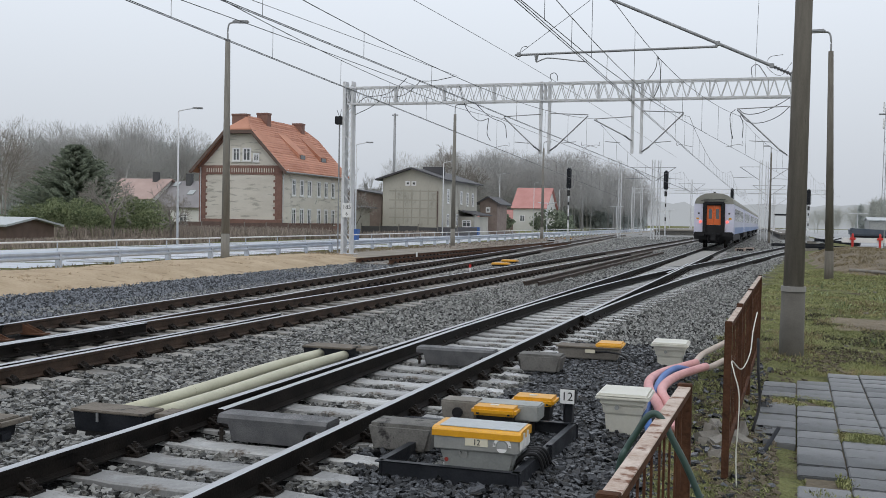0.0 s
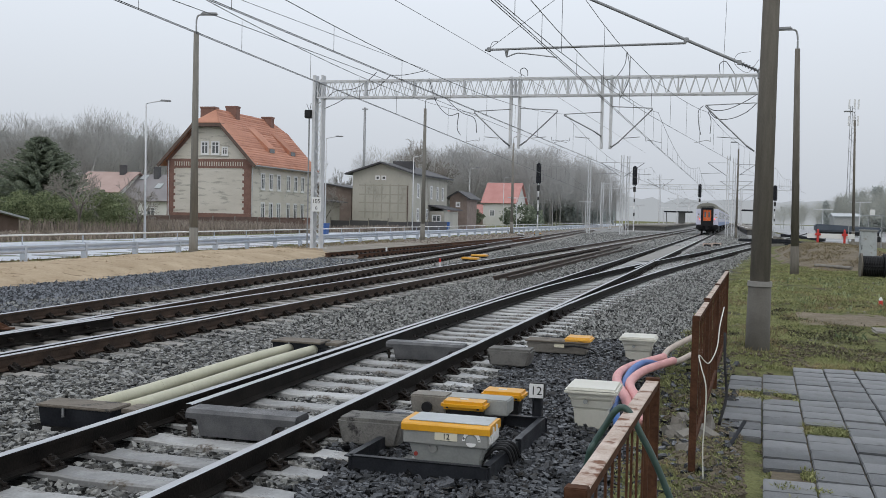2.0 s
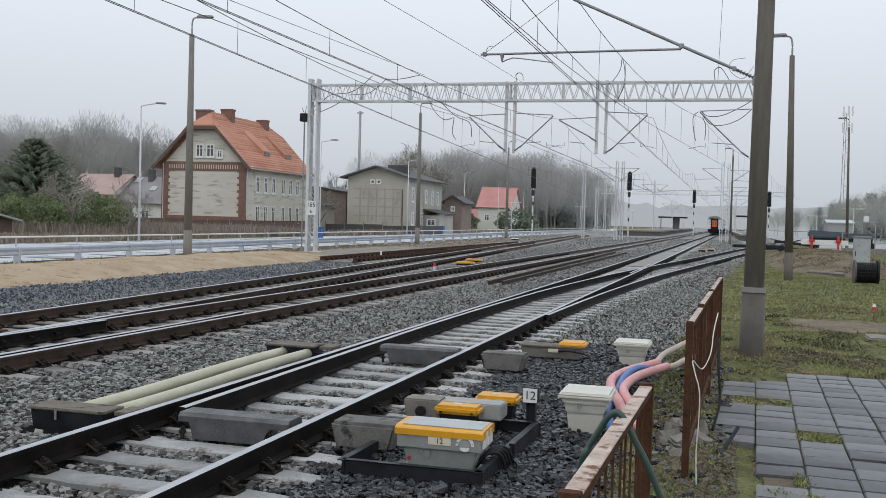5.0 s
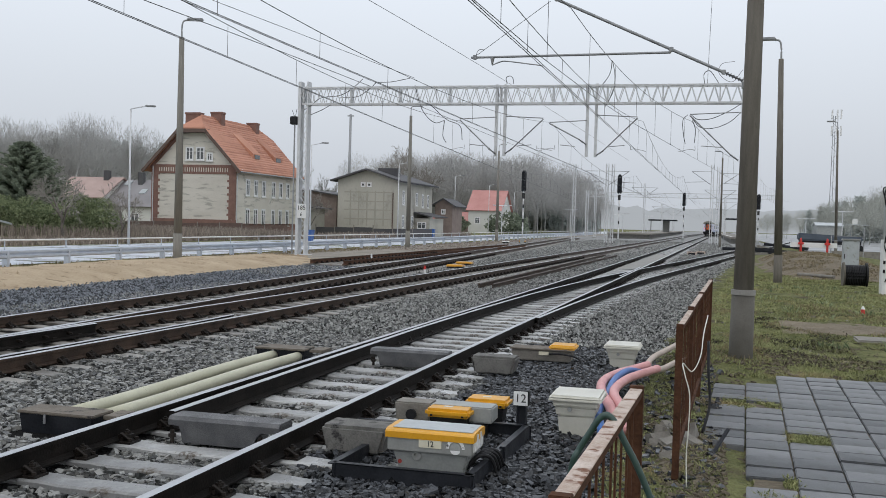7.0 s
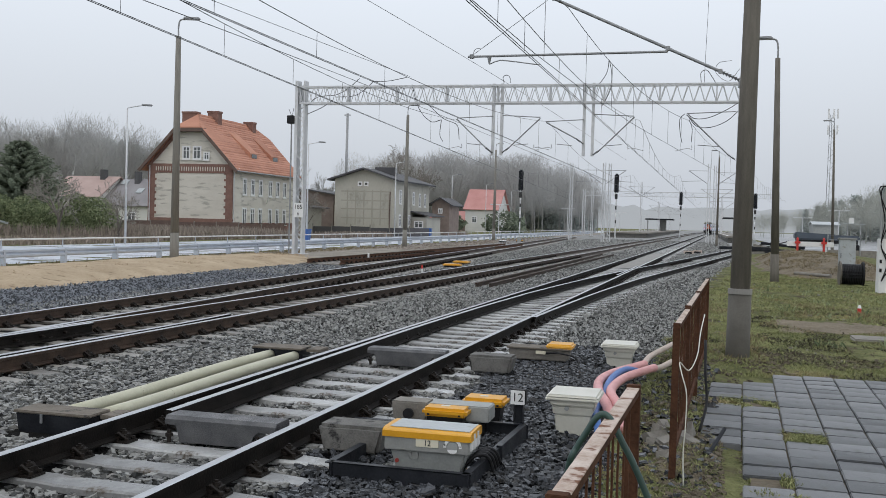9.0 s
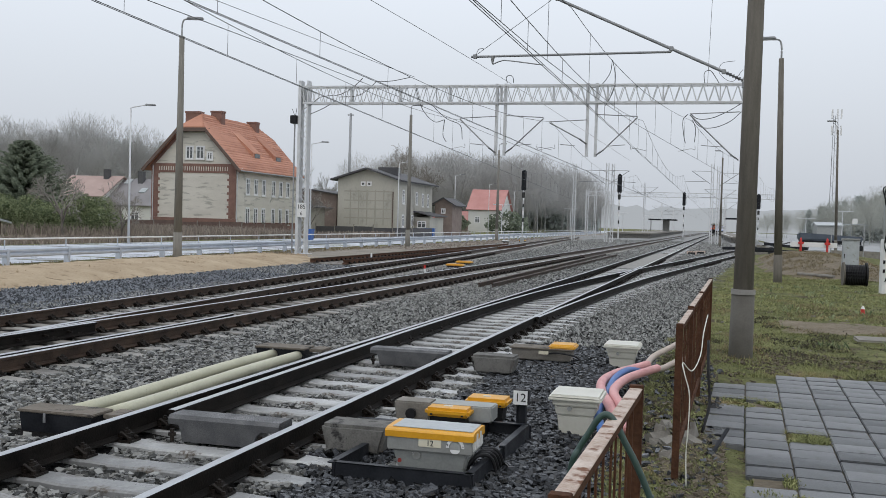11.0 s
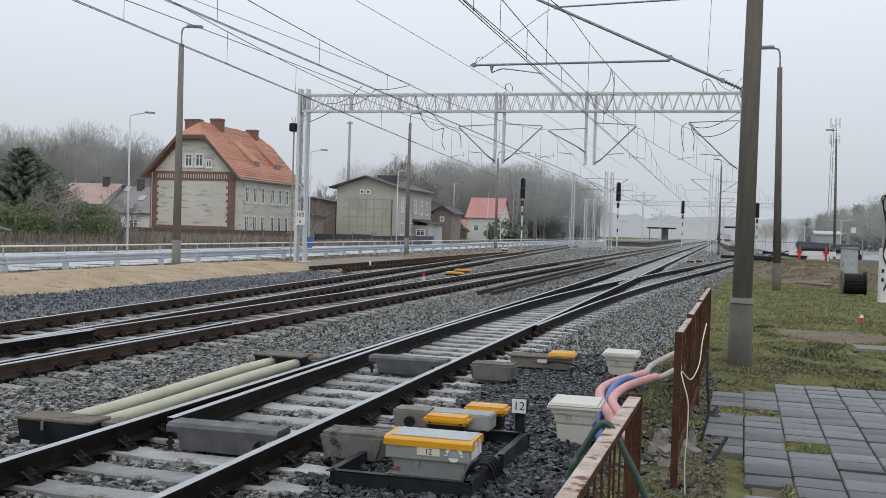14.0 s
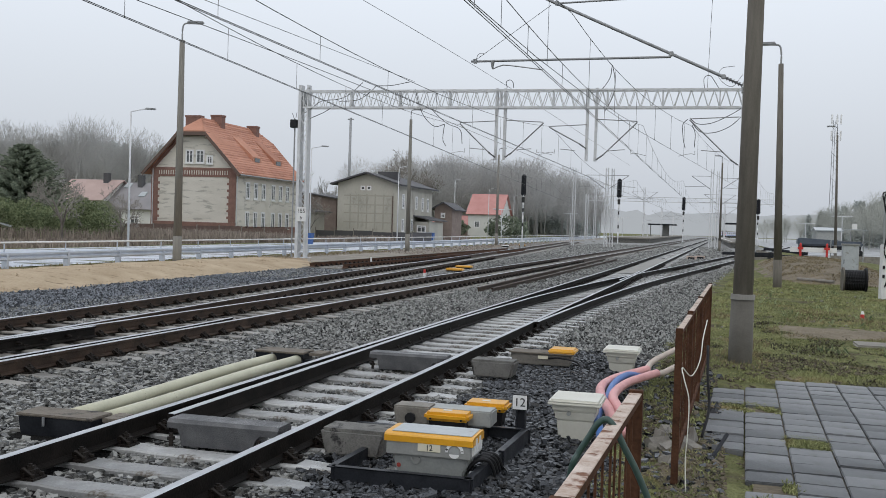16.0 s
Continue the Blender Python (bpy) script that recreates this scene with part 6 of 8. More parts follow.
        for f in ((0, 1, 2, 3), (3, 2, 5, 4), (0, 3, 4), (1, 5, 2)):
            bm.faces.new([a[k] for k in f])
        bmesh.ops.recalc_face_normals(bm, faces=bm.faces)
        do = part("dormer", bm, HM["roof"], t, "low catslide dormer")
        bm = bmesh.new()
        box(bm, -49.39, -49.34, y - 0.6, y + 0.6, zt(-49.4) + 0.2, zt(-49.4) + 0.65)
        part("dormer_window", bm, HM["pane"], do)
    for x0, x1, z0, z1 in ((-54.5, -53.7, 7.63, 9.1), (-53.27, -52.4, 7.63, 9.1), (-52.0, -51.4, 7.57, 8.5)):
        window_on(t, wall_m((x0 + x1) / 2, Y0, z0, 180), x1 - x0 + 0.15, z1 - z0)
    for y in (99.5, 101.5, 103.5, 106.1, 108.1, 110.1):
        for z in (4.0, 0.8):
            window_on(t, wall_m(X1, y, z, -90), 1.0, 1.85)
    bm = bmesh.new()
    tube(bm, bend([(X1 + 0.7, Y0 + 0.1, 6.75), (X1 + 0.2, Y0 + 0.15, 6.3), (X1 + 0.1, Y0 + 0.15, 5.5)], 6) + [Vector((X1 + 0.1, Y0 + 0.15, -0.4))], 0.06, 8)
    part("downpipe", bm, M["galv"], t)
    bm = bmesh.new()
    rod(bm, (X0 + 0.2, Y0 - 0.12, 7.0), (X0 + 0.2, Y0 - 0.12, -0.4), 0.055, seg=8)
    part("downpipe", bm, M["galv"], t)
    bm = bmesh.new()
    tube(bm, [(X1 + 0.78, y, EZ - drop + 0.02) for y in (ye0, ye1)], 0.08, 8)
    part("gutter", bm, M["galv_dark"], t)
    bm = bmesh.new()
    g = bmesh.ops.create_circle(bm, cap_ends=True, segments=14, radius=0.4)
    bmesh.ops.transform(bm, matrix=wall_m(X1 + 0.5, 104.4, 3.6, -60) @ Matrix.Rotation(radians(70), 4, "X"), verts=g["verts"])
    bmesh.ops.solidify(bm, geom=bm.faces[:], thickness=0.03)
    part("satellite_dish", bm, HM["white"], t)


big_house()


def plain_house():
    X0, X1, Y0, Y1 = -47.5, -39.25, 124.0, 141.0
    XM, EZ, RZ = -43.4, 7.0, 8.3
    t = thing("rendered_house", (0, 0, 0), "plain two-storey house with shallow dark roof and patched render", "house")
    bm = bmesh.new()
    prism(bm, [(X0, -0.5), (X1, -0.5), (X1, EZ), (XM, RZ), (X0, EZ)], Y0, Y1)
    part("wall", bm, HM["plaster2"], t)
    bm = bmesh.new()
    for s in (-1, 1):
        xe = XM + s * (X1 - XM + 0.8)
        ze = EZ - 0.25
        slab_roof(bm, (xe, Y0 - 0.8, ze), (xe, Y1 + 0.6, ze), (XM, Y1 + 0.6, RZ + 0.02), (XM, Y0 - 0.8, RZ + 0.02), 0.2)
    part("roof", bm, HM["roof_tar"], t, "dark tar-felt roof")
    bm = bmesh.new()
    box(bm, -43.5, -40.7, 128.5, 129.7, 7.3, 8.85)
    part("chimney", bm, HM["roof_tar"], t, "broad dark chimney block")
    for k in range(6):
        bm = bmesh.new()
        x = X0 + 1.8 + k * 1.15
        box(bm, x - 0.09, x + 0.09, Y0 - 0.03, Y0 + 0.05, 1.0, 5.6 if k < 5 else 5.2)
        part("render_strip", bm, HM["patch"], t)
    for z in (1.9, 3.1, 4.2, 5.4):
        bm = bmesh.new()
        box(bm, X0 + 0.9, X1 - 0.6, Y0 - 0.025, Y0 + 0.05, z - 0.08, z + 0.08)
        part("render_strip", bm, HM["patch"], t)
    bm = bmesh.new()
    rod(bm, (X1 - 0.55, Y0 - 0.1, 5.4), (X1 - 0.55, Y0 - 0.1, -0.3), 0.07, seg=8)
    part("downpipe", bm, HM["wood"], t)
    for x in (-44.0, -43.15):
        window_on(t, wall_m(x, Y0, 6.1, 180), 0.65, 0.6, False, False)
    for y, z, h in ((126.7, 3.9, 1.9), (132.9, 3.9, 1.8), (136.0, 3.7, 1.9), (138.7, 3.7, 1.9), (126.7, 0.8, 1.7), (131.0, 0.9, 1.6)):
        window_on(t, wall_m(X1, y, z, -90), 0.95, h)
    bm = bmesh.new()
    box(bm, X1 + 0.01, X1 + 2.2, 132, 139.5, -0.5, 2.2)
    porch = part("porch", bm, HM["plaster2"], t, "low lean-to porch")
    bm = bmesh.new()
    slab_roof(bm, (X1 + 2.7, 131.6, 2.35), (X1 + 2.7, 140, 2.35), (X1, 140, 2.95), (X1, 131.6, 2.95), 0.12)
    part("porch_roof", bm, HM["roof_tar"], porch)
    window_on(t, wall_m(X1 + 1.1, 132, 0.7, 180), 1.3, 1.0, True, False)


plain_house()


def simple_house(label, x0, x1, y0, y1, eave, ridge, wall, roof, along="x", chimneys=(), windows=(), skylights=(), over=0.5):
    """A house with a saddle roof; the ridge runs along x or y."""
    t = thing("house", (0, 0, 0), label, "house")
    bm = bmesh.new()
    if along == "y":
        xm = (x0 + x1) / 2
        prism(bm, [(x0, -0.5), (x1, -0.5), (x1, eave), (xm, ridge), (x0, eave)], y0, y1)
    else:
        prism(bm, [(-(y1 - y0) / 2, -0.5), ((y1 - y0) / 2, -0.5), ((y1 - y0) / 2, eave), (0, ridge), (-(y1 - y0) / 2, eave)], x0, x1)
        bmesh.ops.transform(bm, matrix=Matrix(((0, 1, 0, 0), (1, 0, 0, (y0 + y1) / 2), (0, 0, 1, 0), (0, 0, 0, 1))), verts=bm.verts)
        bmesh.ops.recalc_face_normals(bm, faces=bm.faces)
    part("wall", bm, wall, t)
    bm = bmesh.new()
    if along == "y":
        k = (ridge - eave) / (xm - x0) * over
        for s, x in ((-1, x0), (1, x1)):
            slab_roof(bm, (x + s * over, y0 - over, eave - k), (x + s * over, y1 + over, eave - k), (xm, y1 + over, ridge), (xm, y0 - over, ridge))
    else:
        ym = (y0 + y1) / 2
        k = (ridge - eave) / (ym - y0) * over
        for s, y in ((-1, y0), (1, y1)):
            slab_roof(bm, (x0 - over, y + s * over, eave - k), (x1 + over, y + s * over, eave - k), (x1 + over, ym, ridge), (x0 - over, ym, ridge))
    part("roof", bm, roof, t)
    for x, y, w, h in chimneys:
        bm = bmesh.new()
        box(bm, x - w / 2, x + w / 2, y - w / 2, y + w / 2, eave, h)
        part("chimney", bm, HM["roof_tar"], t)
    for x, z, w, h in windows:
        window_on(t, wall_m(x, y0, z, 180), w, h, True, False)
    for x, f in skylights:
        bm = bmesh.new()
        y = y0 + (y1 - y0) / 2 * f
        z = eave + (ridge - eave) * f
        sl = math.atan2(ridge - eave, (y1 - y0) / 2)
        box(bm, -0.5, 0.5, -0.6, 0.6, 0.1, 0.28, m=Matrix.Translation((x, y, z)) @ Matrix.Rotation(sl, 4, "X"))
        part("skylight", bm, M["lid_grey"], t)
    return t


simple_house("low old house with faded pink tile roof", -93.2, -85.2, 127, 137, 4.1, 7.0, HM["white"], HM["roof_old"], "x", ((-87.2, 131.4, 0.8, 8.1),), ((-90.5, 1.2, 1.2, 1.5), (-87.5, 1.2, 1.0, 1.6)))
simple_house("low house with grey roof, skylights and chimneys", -85.0, -75.5, 127.5, 138.5, 3.0, 6.7, HM["white"], HM["roof_grey"], "x", ((-81.9, 132.2, 0.8, 7.9),), ((-80.0, 0.4, 1.4, 1.5),), ((-84.0, 0.85), (-80.3, 0.5)))
simple_house("white house with a steep red roof", -52.6, -45.2, 220, 232, 4.9, 9.3, HM["white"], HM["roof_red"], "x", (), ((-50.5, 1.6, 1.2, 1.5), (-47, 1.6, 1.2, 1.5)))
simple_house("small brick outbuilding with red roof", -62.0, -53.3, 225, 232, 2.2, 4.2, HM["brick_old"], HM["roof_red"], "x")
simple_house("brown brick shed with a dark gable roof", -39.6, -36.9, 144, 150, 4.4, 5.2, HM["brick_old"], HM["roof_tar"], "y", (), ((-38.3, 2.9, 0.7, 0.8),), (), 0.6)
simple_house("weathered brick barn with flat dark roof", -57.5, -49.2, 128, 138, 5.0, 5.6, HM["brick_old"], HM["roof_tar"], "y", (), ((-53.8, 3.0, 1.4, 0.9),))
simple_house("small dark shed under an overhanging roof", -53.5, -48.9, 118, 123, 3.1, 3.4, HM["patch"], HM["roof_tar"], "y", (), (), (), 0.8)
simple_house("garden shed with pale grey roof sheets", -66.5, -49.9, 57, 62, 0.75, 1.2, HM["wood"], M["lid_grey"], "x")
simple_house("long low house with pinkish roof among trees", -103, -92.5, 132, 140, 3.0, 5.0, HM["patch"], HM["roof_old"], "x")
for x, y in ((-33.2, 80), (-36.3, 128.3), (-36.2, 130.5)):
    t = thing("waste_bin", (x, y, -0.33), "blue plastic wheeled waste bin", "waste bin", "blue bins")
    bm = bmesh.new()
    taper_box(bm, -0.35, 0.35, -0.38, 0.38, 0.05, 1.0, 0.07, 0.02)
    part("body", bm, HM["blue"], t)
    bm = bmesh.new()
    box(bm, -0.38, 0.38, -0.42, 0.42, 1.0, 1.1, 0.03)
    part("lid", bm, HM["blue"], t)


def garden_fence():
    t = thing("garden_fence", (0, 0, 0), "low dark board fence before the houses", "fence")
    for x0, x1, y in ((-68, -40.5, 92), (-48.5, -33, 119)):
        n = int((x1 - x0) / 2.4)
        for i in range(n):
            a = x0 + (x1 - x0) * i / n
            bm = bmesh.new()
            box(bm, a + 0.05, a + (x1 - x0) / n - 0.05, y, y + 0.05, -0.25, (0.95 if y < 100 else 0.7) + 0.06 * (i % 3))
            part("panel", bm, HM["wood"] if y < 100 else HM["roof_tar"], t)
            bm = bmesh.new()
            box(bm, a - 0.05, a + 0.05, y - 0.02, y + 0.08, -0.4, 1.1)
            part("post", bm, M["concrete"], t)


garden_fence()


# ---- beyond the siding ----
def cable_reel():
    t = thing("cable_reel", (5.42, 40.2, 0.17), "black cable wound on a wooden reel lying on grass", "cable reel")
    for s in (-1, 1):
        bm = bmesh.new()
        rod(bm, (s * 0.37, 0, 0), (s * 0.43, 0, 0), 0.48, seg=28)
        part("flange", bm, M["pole"] if s < 0 else M["black"], t, "weathered wooden flange")
    bm = bmesh.new()
    line = [(x, 0.36 * math.cos(a), 0.36 * math.sin(a)) for x, a in ((-0.35 + 0.7 * i / 240, i * 2 * math.pi / 20) for i in range(241))]
    tube(bm, line, 0.034, 6)
    part("cable", bm, M["black"], t)
    bm = bmesh.new()
    rod(bm, (-0.4, 0, 0), (0.4, 0, 0), 0.33, seg=20)
    part("drum", bm, M["black"], t)


cable_reel()
t = thing("switch_cabinet", (6.0, 46, -0.25), "pale blue-grey steel cabinet behind the reel", "cabinet")
bm = bmesh.new()
box(bm, -0.33, 0.33, -0.2, 0.2, -0.2, 1.68, 0.02)
part("body", bm, M["lid_grey"], t)
bm = bmesh.new()
box(bm, -0.37, 0.37, -0.24, 0.24, 1.68, 1.76, 0.02)
part("roof", bm, M["grey_mid"], t)
bm = bmesh.new()
box(bm, -0.28, -0.25, -0.215, -0.2, 0.9, 1.1)
part("handle", bm, M["black"], t)


def relay_cabinet():
    t = thing("relay_cabinet", (6.15, 36, -0.25), "white trackside cabinet with looped black cables", "cabinet")
    bm = bmesh.new()
    box(bm, -0.48, 0.5, -0.3, 0.3, -0.3, 1.82, 0.02)
    part("body", bm, M["white"], t)
    bm = bmesh.new()
    box(bm, -0.42, 0.5, -0.25, 0.25, 1.82, 3.5, 0.03)
    part("upper_box", bm, M["grey_paint"], t)
    bm = bmesh.new()
    rod(bm, (0.1, 0.4, -0.3), (0.1, 0.4, 7.5), 0.12, 0.09, seg=12)
    part("pole", bm, M["concrete"], t)
    for dx in (0.0, 0.1):
        bm = bmesh.new()
        tube(bm, bend([(0.0 + dx, 0.26, 6.2), (-0.12 + dx, -0.3, 4.6), (-0.1, -0.3, 3.6), (-0.42 - dx, -0.3, 3.55), (-0.5, -0.34, 3.2), (-0.36 + dx, -0.34, 2.4), (-0.45, -0.34, 1.6), (-0.25 + dx, -0.34, 1.0), (-0.4, -0.33, 0.4)], 7), 0.02, 6)
        part("cable", bm, M["black"], t)
    for z in (1.0, 0.7):
        bm = bmesh.new()
        box(bm, -0.47, -0.4, -0.33, -0.3, z, z + 0.12)
        part("hinge", bm, M["black"], t)


relay_cabinet()


def buffer_stop():
    t = thing("buffer_stop", (6.84, 70, 0), "white beam barrier with two red posts on an earth mound", "buffer stop")
    bm = bmesh.new()
    box(bm, -1.47, 1.45, -0.1, 0.1, 0.74, 1.06, 0.01)
    part("beam", bm, M["white"], t)
    for x in (-0.82, 0.83):
        bm = bmesh.new()
        rod(bm, (x, -0.15, -0.3), (x, -0.15, 1.25), 0.075, seg=10)
        rod(bm, (x, -0.15, 1.25), (x, -0.15, 1.36), 0.075, 0.03, seg=10)
        box(bm, x - 0.18, x + 0.18, -0.25, -0.1, 0.92, 1.08, 0.03)
        part("post", bm, HM["red"], t, "red painted post")


buffer_stop()
t = thing("dark_trailer", (12.3, 112, -0.34), "long dark tarpaulin-covered load behind the mound", "trailer")
bm = bmesh.new()
vs = box(bm, -3.0, 3.4, -1.2, 1.2, 1.2, 2.0)
for v in vs:
    if v.co.x > 3 and v.co.z > 1.9:
        v.co.z = 1.72
bmesh.ops.bevel(bm, geom=bm.edges[:], offset=0.15, segments=2, affect="EDGES")
part("tarpaulin", bm, mat("blue_grey_tarpaulin", (0.05, 0.065, 0.085), (0.09, 0.11, 0.14), 0.6, scale=0.8), t)
bm = bmesh.new()
box(bm, -2.8, 3.2, -1.0, 1.0, 0.85, 1.2)
part("chassis", bm, M["black"], t)
for x in (-2.4, 2.2, 3.0):
    bm = bmesh.new()
    rod(bm, (x, -1.1, 0.45), (x, 1.1, 0.45), 0.45, seg=16)
    part("wheel", bm, M["black"], t)
simple_house("white flat-roofed shed far across the yard", 15.2, 18.6, 152, 158, 2.7, 3.1, M["grey_paint"], M["lid_grey"], "x", (), (), (), 0.2)
t = thing("bus_shelter", (20.2, 156, -0.34), "glazed bus shelter with a curved pale roof", "shelter")
bm = bmesh.new()
extrude_along(bm, [(-2.2, y, 3.0) for y in (-1, 1)], [(0, 0), (1.0, 0.3), (2.2, 0.42), (3.4, 0.42), (4.6, 0.35), (4.6, 0.27), (3.4, 0.33), (2.2, 0.33), (1.0, 0.2), (0, -0.1)])
part("roof", bm, M["lid_grey"], t)
for x in (-1.6, 0.2, 2.0):
    bm = bmesh.new()
    rod(bm, (x, 0.8, -0.2), (x, 0.8, 3.1), 0.06, seg=8)
    part("post", bm, M["galv"], t)
bm = bmesh.new()
box(bm, 0.2, 0.9, -0.4, -0.3, 3.4, 4.2, 0.02)
part("sign", bm, HM["white"], t)


def mesh_fence():
    t = thing("yard_fence", (0, 0, 0), "thin grey yard fence with concrete base panels", "fence")
    for i in range(12):
        x = 9.5 + i * 2.4
        bm = bmesh.new()
        rod(bm, (x, 84, -0.4), (x, 84, 1.55), 0.04, seg=8)
        part("post", bm, M["galv_dark"], t)
        bm = bmesh.new()
        box(bm, x + 0.05, x + 2.35, 83.97, 84.03, -0.4, 0.35)
        part("panel", bm, M["concrete"], t)
        bm = bmesh.new()
        for z in (0.8, 1.15, 1.5):
            rod(bm, (x, 84, z), (x + 2.4, 84, z), 0.012, seg=5)
        part("rail", bm, M["galv_dark"], t)


mesh_fence()


def earth_mound():
    bm = bmesh.new()
    grid = []
    for y in steps(41, 80, 40):
        row = []
        for x in steps(2.6, 13, 26):
            up = math.exp(-((x - 5.9) / 2.7) ** 4) * math.exp(-((y - 60) / 14) ** 4)
            row.append(bm.verts.new((x, y, -0.42 + 0.95 * up + 0.10 * noise.noise(Vector((x * 0.9, y * 0.9, 1))) * up + 0.05 * noise.noise(Vector((x * 3, y * 3, 1))) * up)))
        grid.append(row)
    for a, b in zip(grid, grid[1:]):
        for i in range(len(a) - 1):
            bm.faces.new((a[i], a[i + 1], b[i + 1], b[i]))
    mesh_top("earth_mound", bm, M["mound"], "brown earth mound with dry grass before the barrier", "mound", "structure", smooth=True)


earth_mound()


def antenna():
    t = thing("antenna_mast", (29.6, 262, -0.34), "far slim lattice mast with antenna panels", "mast")
    bm = bmesh.new()
    for dx, dy in ((-0.7, 0), (0.7, 0), (0, 1.0)):
        rod(bm, (dx * 1.2, dy * 1.2, 0), (dx * 0.7, dy * 0.7, 31), 0.07, seg=5)
    for k in range(20):
        z = k * 1.55
        s = 1 if k % 2 else -1
        rod(bm, (-s * 0.75, 0, z), (s * 0.75, 0, z + 1.5), 0.035, seg=4)
    part("lattice", bm, M["galv_dark"], t)
    for z in (26, 30.0):
        for dx in (-0.9, 0.3, 1.2):
            bm = bmesh.new()
            box(bm, dx - 0.2, dx + 0.2, -0.7, -0.5, z, z + 2.4, 0.05)
            part("antenna", bm, M["white"], t)


antenna()
for x, y, h in ((16.5, 135, 4.8), (13.5, 150, 4.0), (-27.5, 135, 4.6), (-20.5, 240, 5.0), (-24, 180, 5.0), (-17.5, 215, 5.0), (-14.2, 250, 5)):
    t = thing("yard_lamp", (x, y, -0.34), "slim pale twin-armed yard lamp", "lamp", "twin-armed lamps")
    bm = bmesh.new()
    rod(bm, (0, 0, -0.3), (0, 0, h), 0.07, 0.05, seg=8)
    part("pole", bm, M["galv"], t)
    bm = bmesh.new()
    rod(bm, (-1.1, 0, h), (1.1, 0, h), 0.05, seg=6)
    for s in (-1, 1):
        box(bm, s * 0.7, s * 1.3, -0.1, 0.1, h, h + 0.1)
    part("arms", bm, M["galv"], t)


def platform(label, x0, x1, y0, y1):
    t = thing("platform", (0, 0, 0), label, "platform", kind="structure")
    bm = bmesh.new()
    box(bm, x0 + 0.25, x1 - 0.25, y0 + 0.3, y1, -0.4, 0.5)
    part("wall", bm, M["stained"], t, "recessed platform wall, darker than the slab")
    bm = bmesh.new()
    box(bm, x0, x1, y0, y1, 0.5, 0.76, 0.01)
    part("slab", bm, M["concrete"], t)
    bm = bmesh.new()
    box(bm, x0 + 0.3, x0 + 0.5, y0 + 0.2, y1, 0.764, 0.772)
    part("edge_line", bm, M["white"], t)
    return t


platform("pale concrete station platform with white edge", -17.2, -9.6, 178, 430)
platform("second concrete platform beyond the siding", 3.1, 6.6, 150, 420)
t = thing("platform_canopy", (-11.3, 280, 0.77), "dark flat-roofed platform canopy on a broad pier", "canopy")
bm = bmesh.new()
box(bm, -4.4, 3.2, -5, 5, 3.0, 3.35, 0.05)
part("roof", bm, M["steel_dark"], t)
bm = bmesh.new()
box(bm, -0.6, 1.2, -0.5, 0.5, 0.0, 3.0)
part("pier", bm, M["grey_mid"], t)
bm = bmesh.new()
rod(bm, (-3.8, 0, 0), (-3.8, 0, 3.0), 0.12, seg=8)
part("post", bm, M["grey_mid"], t)
t = thing("platform_canopy", (4.9, 175, 0.77), "small dark canopy frame on the second platform", "canopy")
bm = bmesh.new()
box(bm, -2.0, 1.9, -3, 3, 2.7, 2.95, 0.05)
part("roof", bm, M["steel_dark"], t)
bm = bmesh.new()
box(bm, 0.9, 1.4, -0.3, 0.3, 0, 2.7)
part("post", bm, M["steel_dark"], t)

# small trackside items
for x, y, mm, lab in ((-10.35, 41.2, "yellow", "amber cover on the far ballast"), (-10.75, 44.5, "yellow", "amber cover beside the branch track"), (-19.6, 108, "yellow", "amber cover near the road"), (-20.3, 102, "white", "pale cover near the road")):
    t = thing("trackside_cover", (x, y, -0.2), lab, "cover", "distant covers")
    bm = bmesh.new()
    taper_box(bm, -0.36, 0.36, -0.26, 0.26, 0.06, 0.15, -0.02, 0.03)
    part("cap", bm, M[mm], t)
    bm = bmesh.new()
    box(bm, -0.33, 0.33, -0.24, 0.24, -0.12, 0.06, 0.01)
    part("base", bm, M["black"], t)
for x, y, c in ((-15.9, 46.3, "white"), (-10.2, 35.9, "red")):
    t = thing("marker_post", (x, y, -0.25), "short painted marker post in the ballast", "marker post", "marker posts")
    bm = bmesh.new()
    rod(bm, (0, 0, -0.2), (0, 0, 0.2), 0.045, seg=10)
    part("post", bm, M["white"], t)
    bm = bmesh.new()
    rod(bm, (0, 0, 0.2), (0, 0, 0.34), 0.047, 0.04, seg=10)
    part("cap", bm, HM["red"] if c == "red" else M["white"], t)
for x, y in ((-1.1, 78), (-0.45, 80.5)):
    t = thing("orange_box", (x, y, -0.22), "small orange-brown trackside box", "equipment box", "orange boxes")
    bm = bmesh.new()
    box(bm, -0.35, 0.35, -0.25, 0.25, -0.1, 0.24, 0.02)
    part("body", bm, M["rust_top"], t)
    # Black plate on the front stands in for a shaded hollow.
    bm = bmesh.new()
    box(bm, -0.25, 0.25, -0.27, -0.25, -0.02, 0.16)
    part("opening", bm, M["black"], t)
for k, (x, y, rz, L) in enumerate(((3.4, 82, 60, 5.0), (4.2, 86, 40, 6), (5.6, 84, -60, 4.5), (4.8, 90, 75, 5), (3.0, 76, 20, 4), (6.4, 88, -35, 4))):
    t = thing("timber_baulk", pose(x, y, -0.1 + 0.12 * k, 0, 4 * (k % 2), rz), "dark old timber baulk on a heap", "timber", "heap of old sleepers")
    bm = bmesh.new()
    box(bm, -L / 2, L / 2, -0.14, 0.14, -0.1, 0.12, 0.02)
    part("baulk", bm, M["steel_dark"] if k % 3 else M["concrete"], t)


